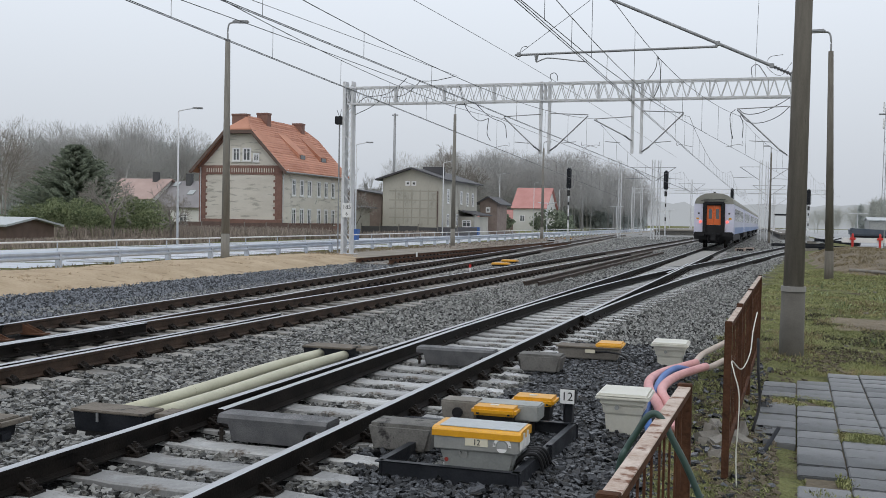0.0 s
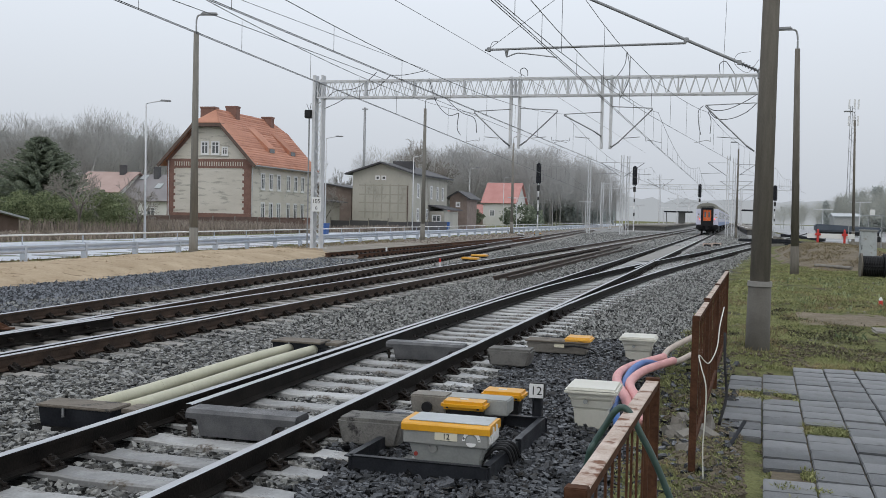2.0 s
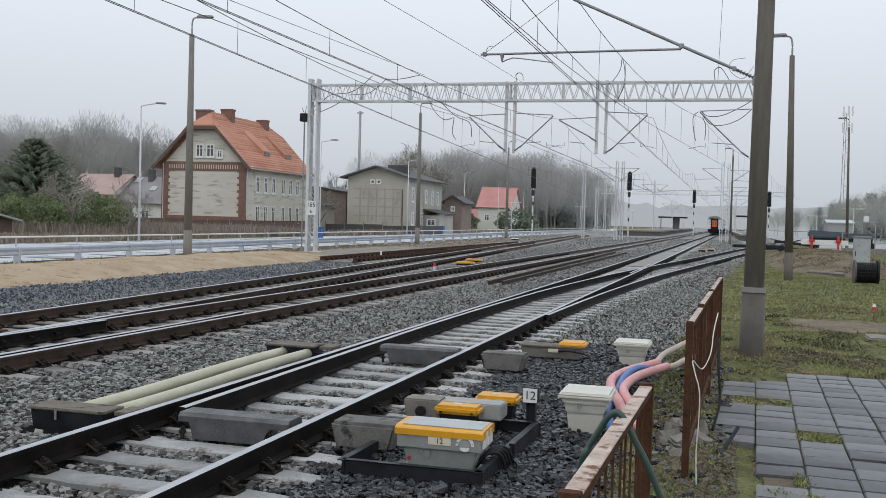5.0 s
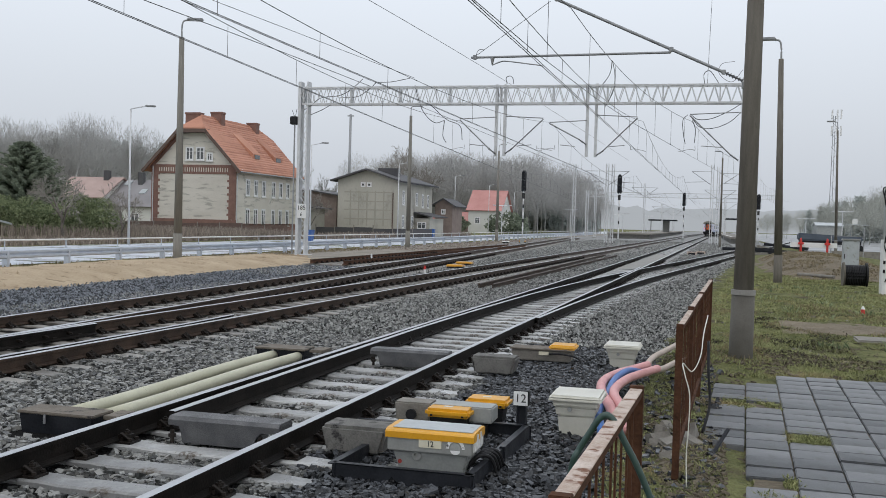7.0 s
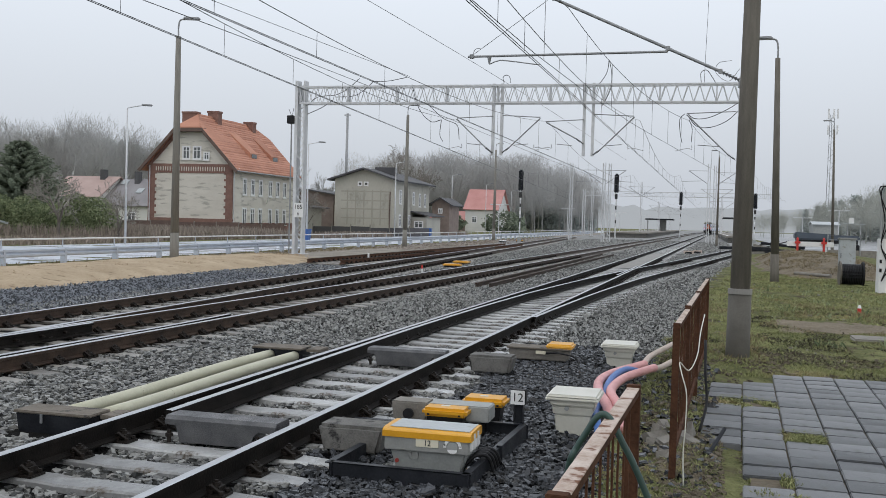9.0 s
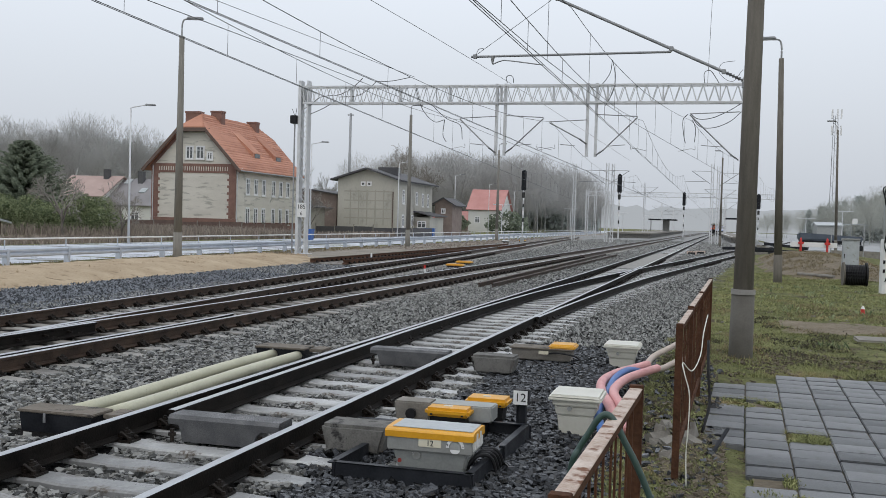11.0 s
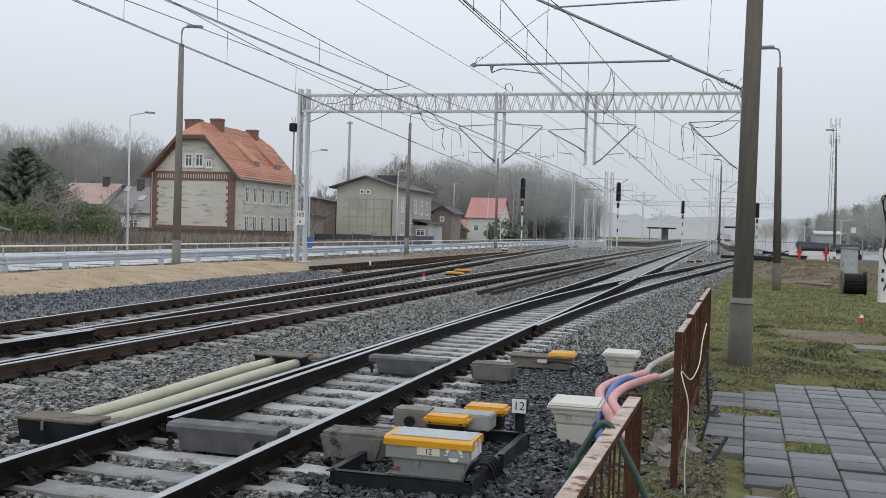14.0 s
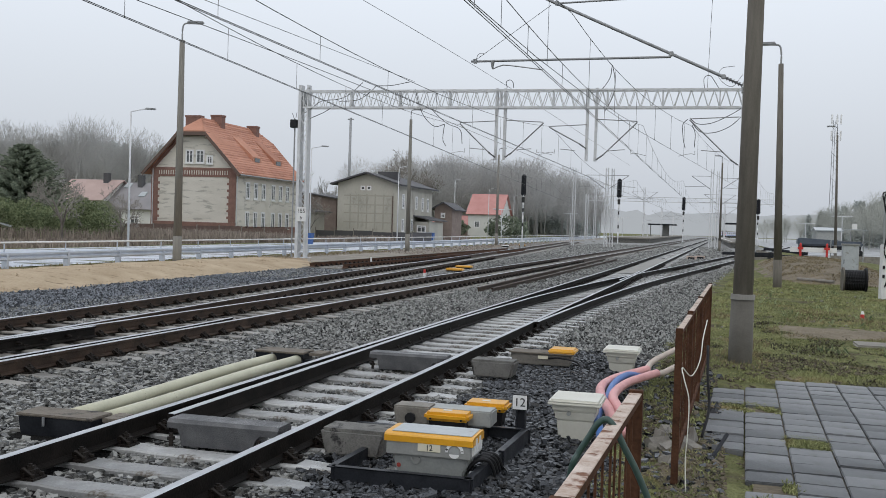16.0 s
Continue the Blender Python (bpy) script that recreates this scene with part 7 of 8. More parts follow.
# ---- trees and plants ----
VM = dict(
    bark=mat("grey_brown_bark", (0.10, 0.085, 0.075), (0.20, 0.18, 0.16), 0.9, scale=2, fine=20, bump=0.4),
    # Mist is painted into twig_green, twig and pine by paling their colours.
    twig_green=mat("mist_paled_green_twigs", (0.42, 0.43, 0.39), (0.52, 0.525, 0.48), 0.9, scale=0.15, fine=2, bump=0, island=0.25),
    twig=mat("mist_paled_twigs", (0.42, 0.415, 0.405), (0.52, 0.515, 0.50), 0.9, scale=0.15, fine=2, bump=0, island=0.25),
    # twig_near, needle, hedge and brush are lightened for haze as well.
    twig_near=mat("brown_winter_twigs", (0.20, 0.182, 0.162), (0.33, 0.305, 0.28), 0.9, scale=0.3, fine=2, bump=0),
    birch=mat("white_birch_bark", (0.42, 0.42, 0.40), (0.62, 0.62, 0.60), 0.8, scale=1, fine=8, bump=0.2, spots=(0.1, 0.1, 0.1), spot_at=0.62, spot_scale=3),
    needle=mat("spruce_needles", (0.13, 0.157, 0.115), (0.29, 0.325, 0.245), 0.8, scale=1.0, fine=6, bump=0, island=0.6),
    pine=mat("mist_paled_pine_crowns", (0.40, 0.43, 0.415), (0.50, 0.53, 0.51), 0.9, scale=0.2, fine=2, bump=0, island=0.6),
    hedge=mat("evergreen_hedge_leaves", (0.13, 0.165, 0.09), (0.34, 0.38, 0.22), 0.7, scale=1.2, fine=6, bump=0, island=0.9),
    brush=mat("brown_dead_stalks", (0.19, 0.16, 0.135), (0.34, 0.29, 0.245), 0.95, scale=0.5, fine=4, bump=0, island=0.7),
)


def thin(m, share):
    """Lets light through a thin leaf or twig spray."""
    n, l = m.node_tree.nodes, m.node_tree.links
    b = n["Principled BSDF"]
    tr = n.new("ShaderNodeBsdfTranslucent")
    l.new(b.inputs["Base Color"].links[0].from_socket, tr.inputs[0])
    mx = n.new("ShaderNodeMixShader")
    mx.inputs[0].default_value = share
    l.new(b.outputs[0], mx.inputs[1])
    l.new(tr.outputs[0], mx.inputs[2])
    l.new(mx.outputs[0], n["Material Output"].inputs[0])


for key in ("twig", "twig_green", "pine", "needle", "hedge"):
    VM[key].node_tree.nodes["Principled BSDF"].inputs["Specular IOR Level"].default_value = 0.1
    thin(VM[key], 0.5)


def branching(rng, h, levels, spread=0.62, r0=None, kids=3, minr=0.02, up=0.25):
    """Segments of a bare tree: (start, end, radius, level)."""
    segs = []
    r0 = r0 or h * 0.016

    def grow(p, d, L, r, lev):
        q = p + d * L
        segs.append((p, q, r, max(minr, r * 0.72), lev))
        if lev >= levels:
            return
        n = kids if lev else kids + 2
        for i in range(n):
            a = rng.uniform(0, 2 * math.pi)
            s = d.cross(Vector((math.cos(a), math.sin(a), 0.3))).normalized()
            nd = (d * rng.uniform(0.7, 1.0) + s * rng.uniform(0.3, 1.0) * spread + Vector((0, 0, up))).normalized()
            st = p.lerp(q, rng.uniform(0.55, 1.0) if lev else rng.uniform(0.5, 1.0))
            grow(st, nd, L * rng.uniform(0.55, 0.82), max(minr, r * 0.6), lev + 1)

    grow(Vector((0, 0, -0.4)), Vector((rng.uniform(-0.05, 0.05), rng.uniform(-0.05, 0.05), 1)).normalized(), h * 0.36, r0, 0)
    top = max(s[1].z for s in segs)
    k = h / top
    return [(a * k, b * k, r, w, lv) for a, b, r, w, lv in segs]


def segs_mesh(segs, sides=3):
    """Arrays of thin tapered prisms for the segments."""
    A = np.array([s[0] for s in segs], float)
    B = np.array([s[1] for s in segs], float)
    R0 = np.array([s[2] for s in segs])
    R1 = np.array([s[3] for s in segs])
    d = B - A
    d /= np.linalg.norm(d, axis=1)[:, None] + 1e-9
    ref = np.where(np.abs(d[:, 2:3]) > 0.9, np.array([[1.0, 0, 0]]), np.array([[0, 0, 1.0]]))
    u = np.cross(d, ref)
    u /= np.linalg.norm(u, axis=1)[:, None]
    w = np.cross(d, u)
    V = []
    for P, R in ((A, R0), (B, R1)):
        for k in range(sides):
            a = 2 * math.pi * k / sides
            V.append(P + (u * math.cos(a) + w * math.sin(a)) * R[:, None])
    V = np.stack(V, 1)
    n = len(segs)
    f = np.array([(k, (k + 1) % sides, sides + (k + 1) % sides, sides + k) for k in range(sides)])
    F = (f[None] + (2 * sides) * np.arange(n)[:, None, None]).reshape(-1, 4)
    return V.reshape(-1, 3), F


WOOD_RNG = random.Random(21)


def rounded(segs, rng):
    """Drops what sticks out of a domed crown, and part of the finest twigs."""
    out = []
    for s in segs:
        p = s[1]
        inside = (p.x / 3.3) ** 2 + (p.y / 3.3) ** 2 + ((p.z - 5.9) / 4.1) ** 2 < 1
        if s[4] <= 1 or (inside and (s[4] < 5 or rng.random() < 0.6)):
            out.append(s)
    return out


WOODS = [segs_mesh(rounded(branching(random.Random(30 + k), 11.5, 4, 0.9, 0.12, 3, 0.014, 0.14), random.Random(k))) for k in range(5)]


def wood_of(name, label, spots, material):
    """Many bare trees standing together."""
    VV, FF, base = [], [], 0
    for i, (x, y, h) in enumerate(spots):
        V, F = WOODS[i % len(WOODS)]
        a = WOOD_RNG.uniform(0, 6.28)
        k = h / 10.0
        c, s = math.cos(a), math.sin(a)
        P = np.c_[(V[:, 0] * c - V[:, 1] * s) * k * 0.9 + x, (V[:, 0] * s + V[:, 1] * c) * k * 0.9 + y, V[:, 2] * k - 0.34]
        VV.append(P), FF.append(F + base)
        base += len(P)
    ob = from_np(name, np.concatenate(VV), np.concatenate(FF), material, None, label, "stuff")
    tagged(ob, "", "woods")
    # fine outer twig sprays
    rng = np.random.default_rng(len(spots))
    T = []
    for x, y, h in spots:
        n = 2300
        d = rng.normal(size=(n, 3))
        d /= np.linalg.norm(d, axis=1)[:, None]
        r = rng.random((n, 1)) ** 0.45
        c = d * r * np.array([0.30 * h, 0.30 * h, 0.37 * h]) + np.array([x, y, 0.60 * h - 0.34])
        out = d + np.array([0, 0, 0.5]) + rng.normal(size=(n, 3)) * 0.4
        out /= np.linalg.norm(out, axis=1)[:, None]
        L = h * rng.uniform(0.035, 0.085, (n, 1))
        s = np.cross(out, rng.normal(size=(n, 3)))
        s /= np.linalg.norm(s, axis=1)[:, None]
        w = h * 0.0015
        T.append(np.stack([c - s * w, c + s * w, c + out * L + s * L * 0.2], 1))
    T = np.concatenate(T)
    n = len(T)
    F = 3 * np.arange(n)[:, None] + np.array([[0, 1, 2]])
    tw = from_np(name.replace("wood", "twigs"), T.reshape(-1, 3), F, material, None, label.replace("wood", "twigs"), "stuff")
    return tagged(tw, "", "twigs")


def rows_of(n, x0, x1, y0, y1, hfun, seed):
    r = random.Random(seed)
    out = []
    for i in range(n):
        x = x0 + (x1 - x0) * (i + r.random()) / n
        y = r.uniform(y0, y1)
        out.append((x, y, hfun(x, y) * r.uniform(0.82, 1.08)))
    return out


wood_of("birch_wood", "pale bare birch wood, mist put into its colour", rows_of(30, -140, -106, 150, 178, lambda x, y: (19.4 - max(0, x + 118) * 0.2) * y / 160, 1), VM["twig"])
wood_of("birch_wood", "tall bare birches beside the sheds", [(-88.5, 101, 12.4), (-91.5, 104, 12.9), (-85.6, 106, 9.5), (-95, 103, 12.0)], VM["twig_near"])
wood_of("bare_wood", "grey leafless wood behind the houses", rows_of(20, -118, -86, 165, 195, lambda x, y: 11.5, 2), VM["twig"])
wood_of("bare_wood", "bare roadside wood paled for mist, lower towards the station", rows_of(80, -92, -29, 235, 300, lambda x, y: (20.6 - max(0, x + 44) * 0.45) * y / 265, 3), VM["twig"])
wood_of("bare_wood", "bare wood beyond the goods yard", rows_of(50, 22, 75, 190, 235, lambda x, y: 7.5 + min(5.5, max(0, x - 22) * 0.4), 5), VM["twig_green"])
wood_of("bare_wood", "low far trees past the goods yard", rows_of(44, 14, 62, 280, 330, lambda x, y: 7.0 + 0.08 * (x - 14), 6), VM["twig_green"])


def pine_band(label, spots, seed):
    """Dense far pines as clumps of small needle tufts."""
    rng = np.random.default_rng(seed)
    V, F = [], []
    for x, y, h in spots:
        n = 1100
        z = h * rng.beta(1.3, 1.3, n)
        r = h * 0.17 * np.sqrt(rng.random(n)) * (1.15 - 0.7 * z / h)
        a = rng.uniform(0, 6.28, n)
        c = np.c_[x + r * np.cos(a), y + r * np.sin(a), z]
        for p in c:
            b = len(V)
            s = h * rng.uniform(0.014, 0.036)
            o = rng.normal(size=(3, 3)) * s
            V += [p + o[0], p + o[1], p + o[2]]
            F.append((b, b + 1, b + 2))
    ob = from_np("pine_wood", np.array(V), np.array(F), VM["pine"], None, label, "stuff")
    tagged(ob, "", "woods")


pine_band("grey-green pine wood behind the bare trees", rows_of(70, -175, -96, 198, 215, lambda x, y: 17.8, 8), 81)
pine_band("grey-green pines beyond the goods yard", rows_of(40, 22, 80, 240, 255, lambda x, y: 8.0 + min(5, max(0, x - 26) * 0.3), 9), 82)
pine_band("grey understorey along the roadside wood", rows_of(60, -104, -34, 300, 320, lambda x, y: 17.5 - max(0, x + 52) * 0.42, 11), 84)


def bare_tree(at, h, levels, label, seed, material, spread=0.75, r0=None, minr=0.03, up=0.15, far=False):
    t = thing("bare_tree", at, label, "tree", "single bare trees")
    segs = branching(random.Random(seed), h, levels, spread, r0, 3, minr, up)
    # Crowns marked far take the twig colour with mist painted in.
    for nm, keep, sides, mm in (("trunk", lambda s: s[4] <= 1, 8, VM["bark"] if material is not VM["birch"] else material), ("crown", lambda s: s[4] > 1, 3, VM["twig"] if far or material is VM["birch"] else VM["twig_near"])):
        V, F = segs_mesh([s for s in segs if keep(s)], sides)
        from_np(nm, V, F, mm, t)
    return t


bare_tree((-52.0, 176, -0.34), 16.2, 7, "broad bare oak behind the rendered house", 5, None, 0.95, 0.42, 0.02, 0.0)
bare_tree((-44.9, 108, -0.34), 5.8, 6, "small bare garden tree before the brick house", 6, None, 0.9, 0.1, 0.014, 0.1)
bare_tree((-44.7, 62, -0.34), 5.0, 5, "bare fruit tree by the hedge", 7, None, 1.0, 0.1, 0.012, 0.05)
bare_tree((-42.5, 66, -0.34), 4.6, 5, "bare fruit tree with pale lichen twigs", 8, None, 1.0, 0.09, 0.012, 0.05)
bare_tree((-62.0, 140, -0.34), 10.0, 6, "bare tree between the two houses", 12, None, 0.6, 0.16, 0.014, 0.2, True)
bare_tree((-59.5, 152, -0.34), 9.5, 6, "bare slender tree behind the brick house", 13, None, 0.6, 0.16, 0.014, 0.2, True)
for x, y, h, s in ((-99, 140, 15.5, 31), (-107, 143, 17, 32), (-92, 142, 14.5, 33)):
    bare_tree((x, y, -0.34), h, 6, "white-stemmed bare birch in front of the wood", s, VM["birch"], 0.8, 0.2, 0.012, 0.12)


def spruce(at, h, w, label, seed):
    t = thing("spruce", at, label, "tree")
    bm = bmesh.new()
    rod(bm, (0, 0, -0.4), (0, 0, h * 0.96), 0.2, 0.03, seg=8)
    part("trunk", bm, VM["bark"], t)
    rng = random.Random(seed)
    V, F = [], []
    tiers = 48
    for i in range(tiers):
        z = 0.5 + (h - 0.6) * i / tiers
        n = int(8 + 9 * (1 - i / tiers))
        for k in range(n):
            a = 2 * math.pi * (k + rng.random()) / n
            L = (w * (1 - i / tiers) ** 0.75 * rng.uniform(0.6, 1.08) + 0.2) * (1 + 0.2 * noise.noise(Vector((math.cos(a) * 1.5, math.sin(a) * 1.5, z * 0.7))))
            c, s = math.cos(a), math.sin(a)
            m = int(8 + L * 8)
            for j in range(m):
                f = (j + rng.random()) / m
                px, py, pz = c * L * f, s * L * f, z + 0.10 * L * f - 0.34 * L * f * (1 - f)
                for side in (-1, 1):
                    b = len(V)
                    g = (0.26 + 0.3 * (1 - f)) * rng.uniform(0.7, 1.25)
                    tx, ty = c * 0.8 - s * side * 0.7, s * 0.8 + c * side * 0.7
                    dz = rng.uniform(-0.14, 0.1)
                    V += [(px, py, pz + 0.03), (px + tx * g, py + ty * g, pz + dz), (px + tx * g * 0.5 + c * 0.1, py + ty * g * 0.5 + s * 0.1, pz - 0.09 + rng.uniform(-0.05, 0.05))]
                    F.append((b, b + 1, b + 2))
    from_np("crown", np.array(V), np.array(F), VM["needle"], t, "dark green drooping needle boughs")
    return t


spruce((-58.9, 76, -0.34), 8.4, 6.6, "dense dark green spruce tree in a garden", 3)


def leafy(name, label, blobs, n, size, material, seed, category="hedge", kind=""):
    """Leaf clumps on the outside of rounded bodies."""
    rng = np.random.default_rng(seed)
    V, F = [], []
    for x, y, z, rx, ry, rz in blobs:
        m = int(n * rx * rz)
        d = rng.normal(size=(m, 3))
        d /= np.linalg.norm(d, axis=1)[:, None]
        r = 0.72 + 0.36 * rng.random((m, 1)) ** 0.6
        c = d * r * np.array([rx, ry, rz]) + np.array([x, y, z])
        o = rng.normal(size=(m, 3, 3)) * size
        b = len(V)
        for p, q in zip(c, o):
            b = len(V)
            V += [p + q[0], p + q[1], p + q[2]]
            F.append((b, b + 1, b + 2))
    return V, F


r = random.Random(77)
blobs = [(-60.6 + i * 1.15, 71 + r.uniform(-1, 1), 0.75 + r.uniform(-0.25, 0.3), 1.6, 1.5, 1.75 + r.uniform(-0.35, 0.45) - max(0, i - 9) * 0.06) for i in range(13)]
V, F = leafy("hedge", "", blobs, 1500, 0.07, VM["hedge"], 5)
h = from_np("evergreen_hedge", np.array(V), np.array(F), VM["hedge"], None, "overgrown evergreen hedge below the spruce")
tagged(h, "", "hedge")
V, F = leafy("bush", "", [(-42.5, 214, 1.6, 4.5, 2, 2.4), (-39.5, 212, 1.0, 2.2, 2, 1.7), (-56, 216, 1.4, 4, 2, 2.4)], 60, 0.35, VM["hedge"], 6)
h = from_np("evergreen_bushes", np.array(V), np.array(F), VM["needle"], None, "dark evergreen bushes before the red-roofed house")
tagged(h, "", "bushes", kind="stuff")


def stalks(name, label, n, region, hmin, hmax, material, seed, lean=0.25, width=0.012, z0=-0.34, keep=None, category="plants", height=None):
    """Many thin upright stalks or blades."""
    rng = np.random.default_rng(seed)
    x0, x1, y0, y1 = region
    p = np.c_[rng.uniform(x0, x1, n), rng.uniform(y0, y1, n)]
    if keep:
        p = p[[keep(a, b) for a, b in p]]
    n = len(p)
    zz = np.array([height(a, b) for a, b in p]) if height else np.full(n, z0)
    h = rng.uniform(hmin, hmax, n)
    a = rng.uniform(0, 6.28, n)
    ln = rng.normal(size=(n, 2)) * lean * h[:, None]
    w = width * rng.uniform(0.6, 1.4, n)
    dx, dy = np.cos(a) * w, np.sin(a) * w
    A = np.c_[p[:, 0] - dx, p[:, 1] - dy, zz - 0.01]
    B = np.c_[p[:, 0] + dx, p[:, 1] + dy, zz - 0.01]
    C = np.c_[p + ln * 0.45 + np.c_[dx, dy] * 0.8, zz + h * 0.6]
    E = np.c_[p + ln * 0.45 - np.c_[dx, dy] * 0.8, zz + h * 0.6]
    T = np.c_[p + ln * 1.0, zz + h * 0.97]
    V = np.stack([A, B, C, E, T], 1).reshape(-1, 3)
    k = 5 * np.arange(n)[:, None]
    faces = [tuple(f) for f in (k + np.array([[0, 1, 2, 3]])).tolist()] + [tuple(f) for f in (k + np.array([[3, 2, 4]])).tolist()]
    ob = from_np(name, V, faces, material, None, label, "stuff")
    return tagged(ob, "", category)


stalks("dead_brush", "tall brown dead stalks along the road's far side", 15000, (-66, -39.5, 66, 92), 0.5, 1.25, VM["brush"], 41, 0.2, 0.032)
stalks("dead_brush", "brown dead stalks below the brick house", 9000, (-60, -39.0, 84, 95), 0.5, 1.05, VM["brush"], 42, 0.2, 0.032)
stalks("dead_brush", "brown weeds beyond the road", 5000, (-46, -38.5, 40, 66), 0.15, 0.5, VM["brush"], 43, 0.3, 0.04)
stalks("dead_brush", "brown verge plants before the second house", 4000, (-40, -37.6, 95, 160), 0.3, 0.8, VM["brush"], 44, 0.2, 0.05)


def turf(x, y):
    return ground_z(x, y) + 0.05 * noise.noise(Vector((x * 0.9, y * 0.9, 3.1)))


def on_turf(x, y):
    if x < right_edge(y) - 0.1 + 0.25 * noise.noise(Vector((x * 2, y * 2, 1))):
        return False
    if (0.42 if y < 9.5 else 0.06) + 0.036 * (y - 11) < x and 6 < y < 14.0 + 0.1 * x:
        return False
    if ((x - 2.75) / 1.15) ** 2 + ((y - 22.2) / 1.35) ** 2 < 1 + 0.5 * noise.noise(Vector((x * 2, y * 2, 4))):
        return False
    if -0.02 < x < 0.35 and 9.2 < y < 11.0:
        return False
    return noise.noise(Vector((x * 0.55, y * 0.35, 2.2))) > -0.45 and x / max(y, 1) < 0.26


stalks("turf", "short green winter grass beside the railing", 105000, (-0.9, 4.5, 6.5, 22), 0.01, 0.034, M["blade"], 51, 1.2, 0.004, keep=on_turf, height=turf, category="grass")
stalks("turf", "short grass farther along the yard", 56000, (0.2, 12, 22, 48), 0.02, 0.06, M["blade"], 52, 1.2, 0.011, keep=on_turf, height=turf, category="grass")
stalks("dry_grass", "yellow-brown dry grass tufts round the pole", 12000, (0.1, 4.5, 15.5, 30), 0.03, 0.11, M["dry"], 53, 0.6, 0.006, keep=lambda x, y: on_turf(x, y) and noise.noise(Vector((x * 0.9, y * 0.5, 7))) > 0.15, height=turf, category="grass")
scatter("sand_pebbles", 9000, (-22.4, -16.9, 10, 44), 0.06, M["sand"], "sandy pebbles and clods on the bank", 71, lambda x, y: True, lambda x, y: (-0.30 + (-16.6 - x) * 0.165 if x > -18.6 else 0.02 - max(0, -20.4 - x) * 0.13) - 0.02, fine=False)
stalks("dry_grass", "dry grass on the earth mound", 14000, (3.2, 9, 44, 66), 0.03, 0.1, M["dry"], 57, 1.2, 0.012, keep=lambda x, y: noise.noise(Vector((x, y, 2))) > -0.1, height=lambda x, y: -0.42 + 0.95 * math.exp(-((x - 5.9) / 2.7) ** 4) * math.exp(-((y - 60) / 14) ** 4), category="grass")
stalks("tufts", "taller grass tufts along the railing and pole", 9000, (-0.75, 2.6, 6, 19), 0.03, 0.085, M["blade"], 58, 0.7, 0.0045, keep=lambda x, y: on_turf(x, y) and noise.noise(Vector((x * 2.2, y * 1.6, 6))) > 0.22, height=turf, category="grass")
stalks("weeds", "small green weeds in the paving joints", 3600, (0.80, 1.17, 9.75, 10.3), 0.015, 0.05, M["blade"], 54, 0.9, 0.0055, z0=-0.25, category="weeds")
stalks("weeds", "low weeds along the slab edges", 2200, (0.4, 0.95, 7.3, 8.4), 0.015, 0.045, M["blade"], 55, 0.7, 0.006, z0=-0.235, keep=lambda x, y: noise.noise(Vector((x * 5, y * 5, 1))) > 0.25, category="weeds")
stalks("weeds", "moss and weeds in a gap of the slabs", 4000, (0.1, 0.86, 11.5, 12.15), 0.015, 0.05, M["blade"], 59, 0.9, 0.008, z0=-0.25, keep=lambda x, y: noise.noise(Vector((x * 4, y * 4, 3))) > -0.05, category="weeds")
scatter("soil_clods", 3000, (-0.3, 0.5, 6.5, 10.5), 0.03, M["soil"], "dark crumbs and dead leaves beside the slabs", 74, lambda x, y: True, turf)
stalks("turf", "sparse moss and weeds beside the slabs", 9000, (-0.3, 0.42, 6.5, 11), 0.012, 0.04, M["blade"], 75, 1.0, 0.005, keep=lambda x, y: noise.noise(Vector((x * 3, y * 3, 5))) > -0.15, height=turf, category="grass")
stalks("dark_weeds", "clumps of dark broad-leaved weeds in the turf", 5000, (1.5, 7.0, 17.5, 38), 0.04, 0.16, VM["hedge"], 77, 0.8, 0.016, keep=lambda x, y: on_turf(x, y) and noise.noise(Vector((x * 1.7, y * 0.8, 12))) > 0.28, height=turf, category="weeds")
stalks("dead_leaves", "dark dead leaves and humus in the turf", 42000, (-0.6, 4.6, 8, 26), 0.012, 0.04, M["humus"], 78, 1.6, 0.011, keep=lambda x, y: on_turf(x, y) and noise.noise(Vector((x * 1.1, y * 0.9, 15))) > (-0.15 if 1.2 < x and 15.5 < y < 19.5 else 0.2), height=turf, category="leaves")
stalks("verge_grass", "dry brown grass between road and tracks", 7000, (-24, -17.5, 66, 150), 0.03, 0.10, VM["brush"], 60, 0.6, 0.04, z0=-0.30, category="grass")
stalks("verge_grass", "dry grass on the sand bank's edge", 9000, (-24.6, -22.2, 12, 70), 0.05, 0.2, M["dry"], 56, 0.4, 0.01, z0=-0.33, category="grass")
scatter("rubble", 500, (0.2, 9, 16, 40), 0.05, M["concrete"], "scattered pale rubble and clods in the turf", 61, lambda x, y: on_turf(x, y) and noise.noise(Vector((x * 0.8, y * 0.8, 4))) > 0.2, turf)
scatter("rubble", 420, (-0.6, 0.25, 7.5, 15), 0.05, M["stone_dark"], "dark stones and clods at the railing's foot", 62, lambda x, y: True, turf)
t = scatter("kerb_rocks", 14, (-0.45, -0.1, 9.0, 10.4), 0.11, M["concrete"], "broken concrete lumps beside the railing", 63, lambda x, y: True, turf)
bm = bmesh.new()
box(bm, 2.75, 3.45, 19.7, 20.5, -0.3, -0.225, 0.03)
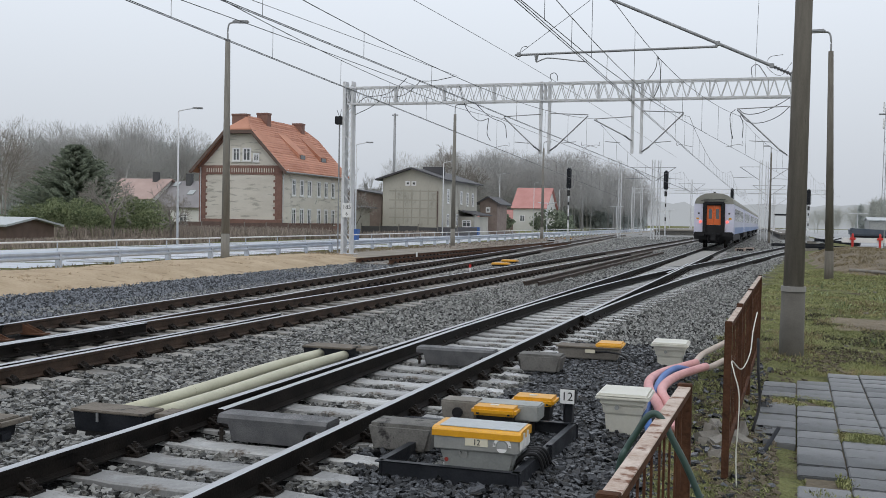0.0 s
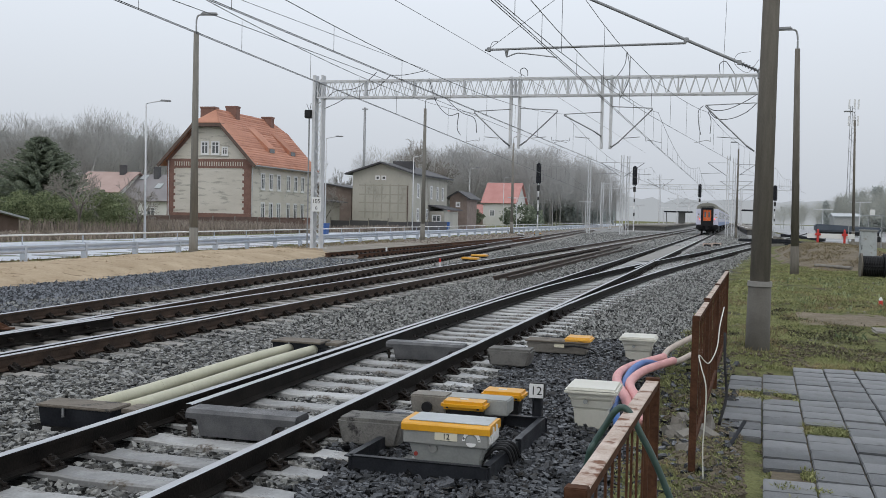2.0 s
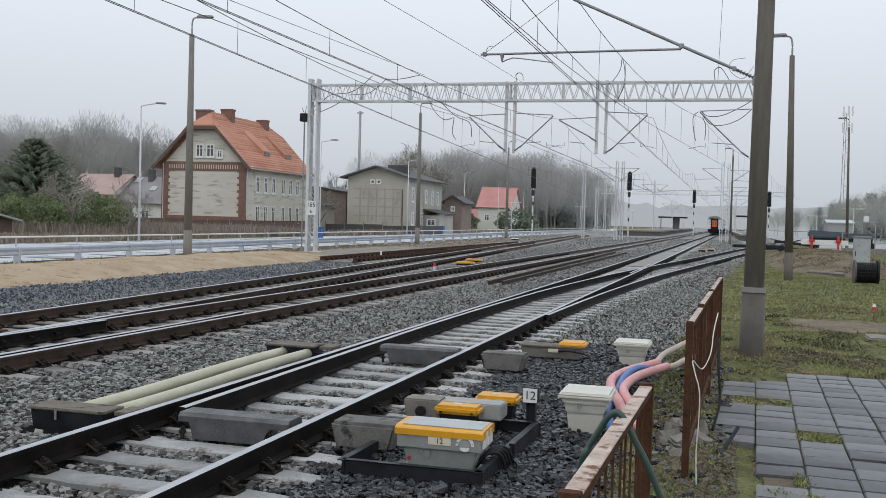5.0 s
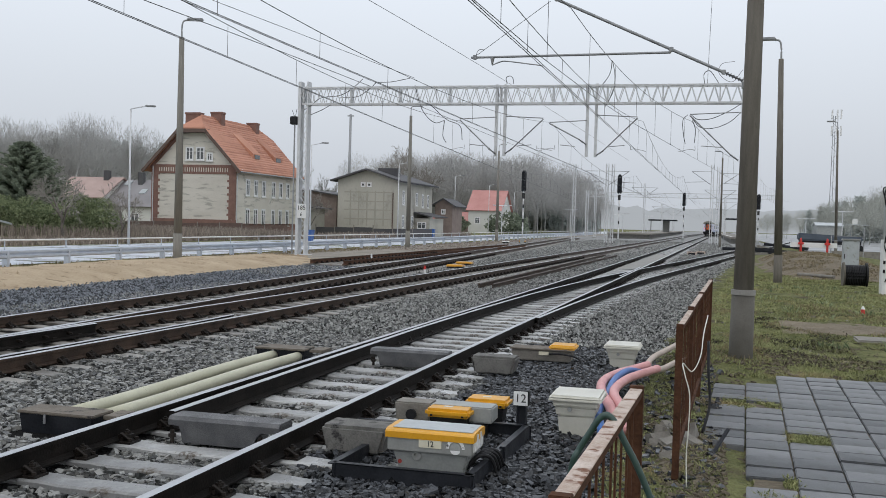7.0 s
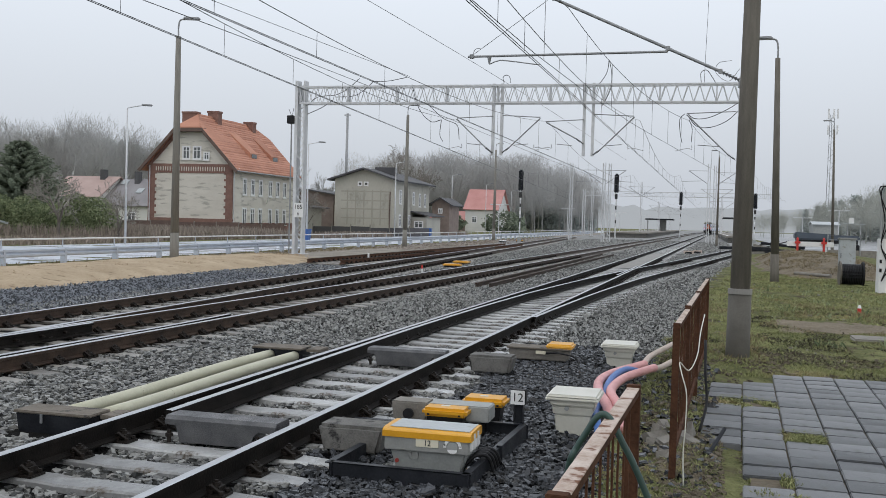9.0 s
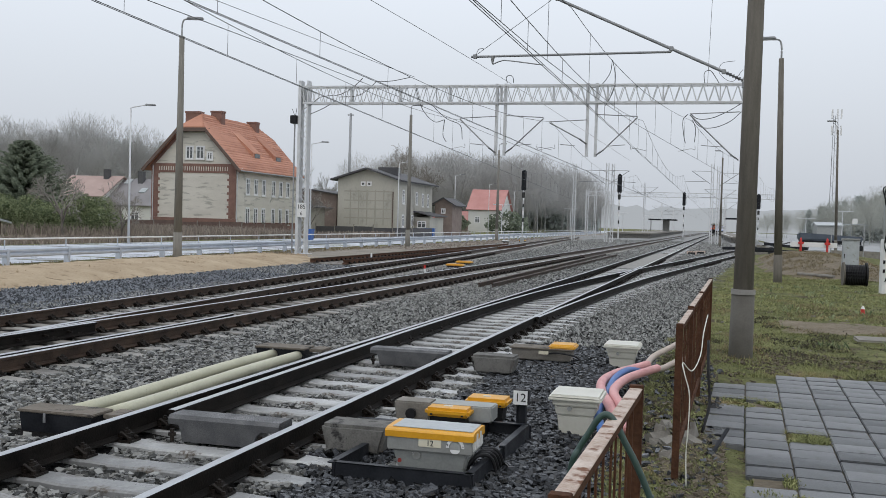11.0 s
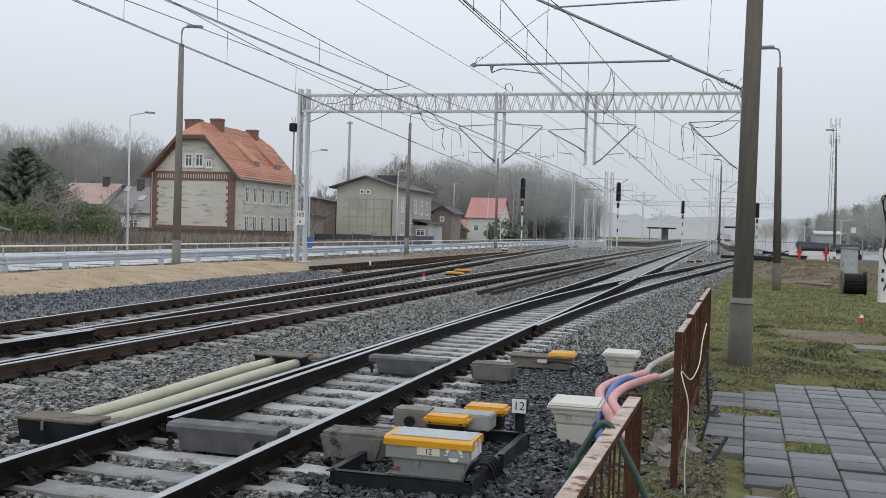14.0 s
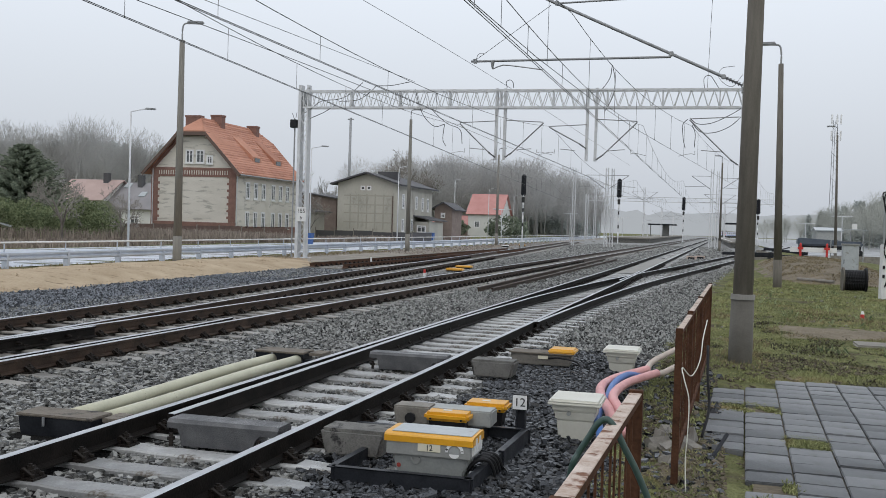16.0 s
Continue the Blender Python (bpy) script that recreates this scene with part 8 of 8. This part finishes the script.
mesh_top("concrete_slab", bm, M["concrete"], "pale broken concrete slab lying in turf", "slab")
bm = bmesh.new()
rod(bm, (3.9, 46, -0.1), (5.2, 44.5, -0.1), 0.07, seg=8)
mesh_top("fence_pole", bm, M["concrete"], "pale pole lying on the mound", "pole")
t = thing("grave_candle", (3.79, 26.46, -0.25), "small red and white plastic lantern on the grass", "lantern")
bm = bmesh.new()
rod(bm, (0, 0, 0), (0, 0, 0.12), 0.05, 0.047, seg=12)
part("glass", bm, HM["red"], t)
bm = bmesh.new()
rod(bm, (0, 0, 0.12), (0, 0, 0.2), 0.05, 0.02, seg=12)
part("cap", bm, M["white"], t)
scatter("soil_clods", 6000, (0.4, 9, 17, 40), 0.034, M["soil"], "dark soil clods and dead leaves between the turf", 72, lambda x, y: x / y < 0.26 and noise.noise(Vector((x * 0.55, y * 0.35, 2.2))) < -0.1, turf, fine=False)
scatter("soil_clods", 7000, (-0.6, 3.2, 6, 17), 0.035, M["soil"], "crumbs of dark soil between railing and slabs", 73, lambda x, y: (x < 0.3 or y > 13.6) and noise.noise(Vector((x * 1.5, y * 1.2, 2.2))) < 0.1, turf)


# ---- far distance: an added glowing sheet coloured like woods in mist ----
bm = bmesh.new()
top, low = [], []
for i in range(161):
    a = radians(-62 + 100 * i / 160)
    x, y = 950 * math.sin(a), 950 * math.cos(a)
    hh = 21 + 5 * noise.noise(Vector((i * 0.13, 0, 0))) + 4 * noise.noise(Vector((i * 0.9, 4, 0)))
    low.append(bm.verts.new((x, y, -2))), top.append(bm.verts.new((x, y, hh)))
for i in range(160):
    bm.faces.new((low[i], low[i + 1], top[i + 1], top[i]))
mist = bpy.data.materials.new("glowing_distance")
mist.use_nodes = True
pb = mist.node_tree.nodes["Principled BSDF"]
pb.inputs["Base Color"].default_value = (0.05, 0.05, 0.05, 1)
# The sheet's emission stands in for daylight scattered by mist.
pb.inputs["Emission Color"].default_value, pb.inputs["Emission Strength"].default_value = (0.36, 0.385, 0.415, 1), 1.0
mesh_top("backdrop", bm, mist, "glowing pale grey backdrop for distant misty woods", "backdrop", "structure")


motions()
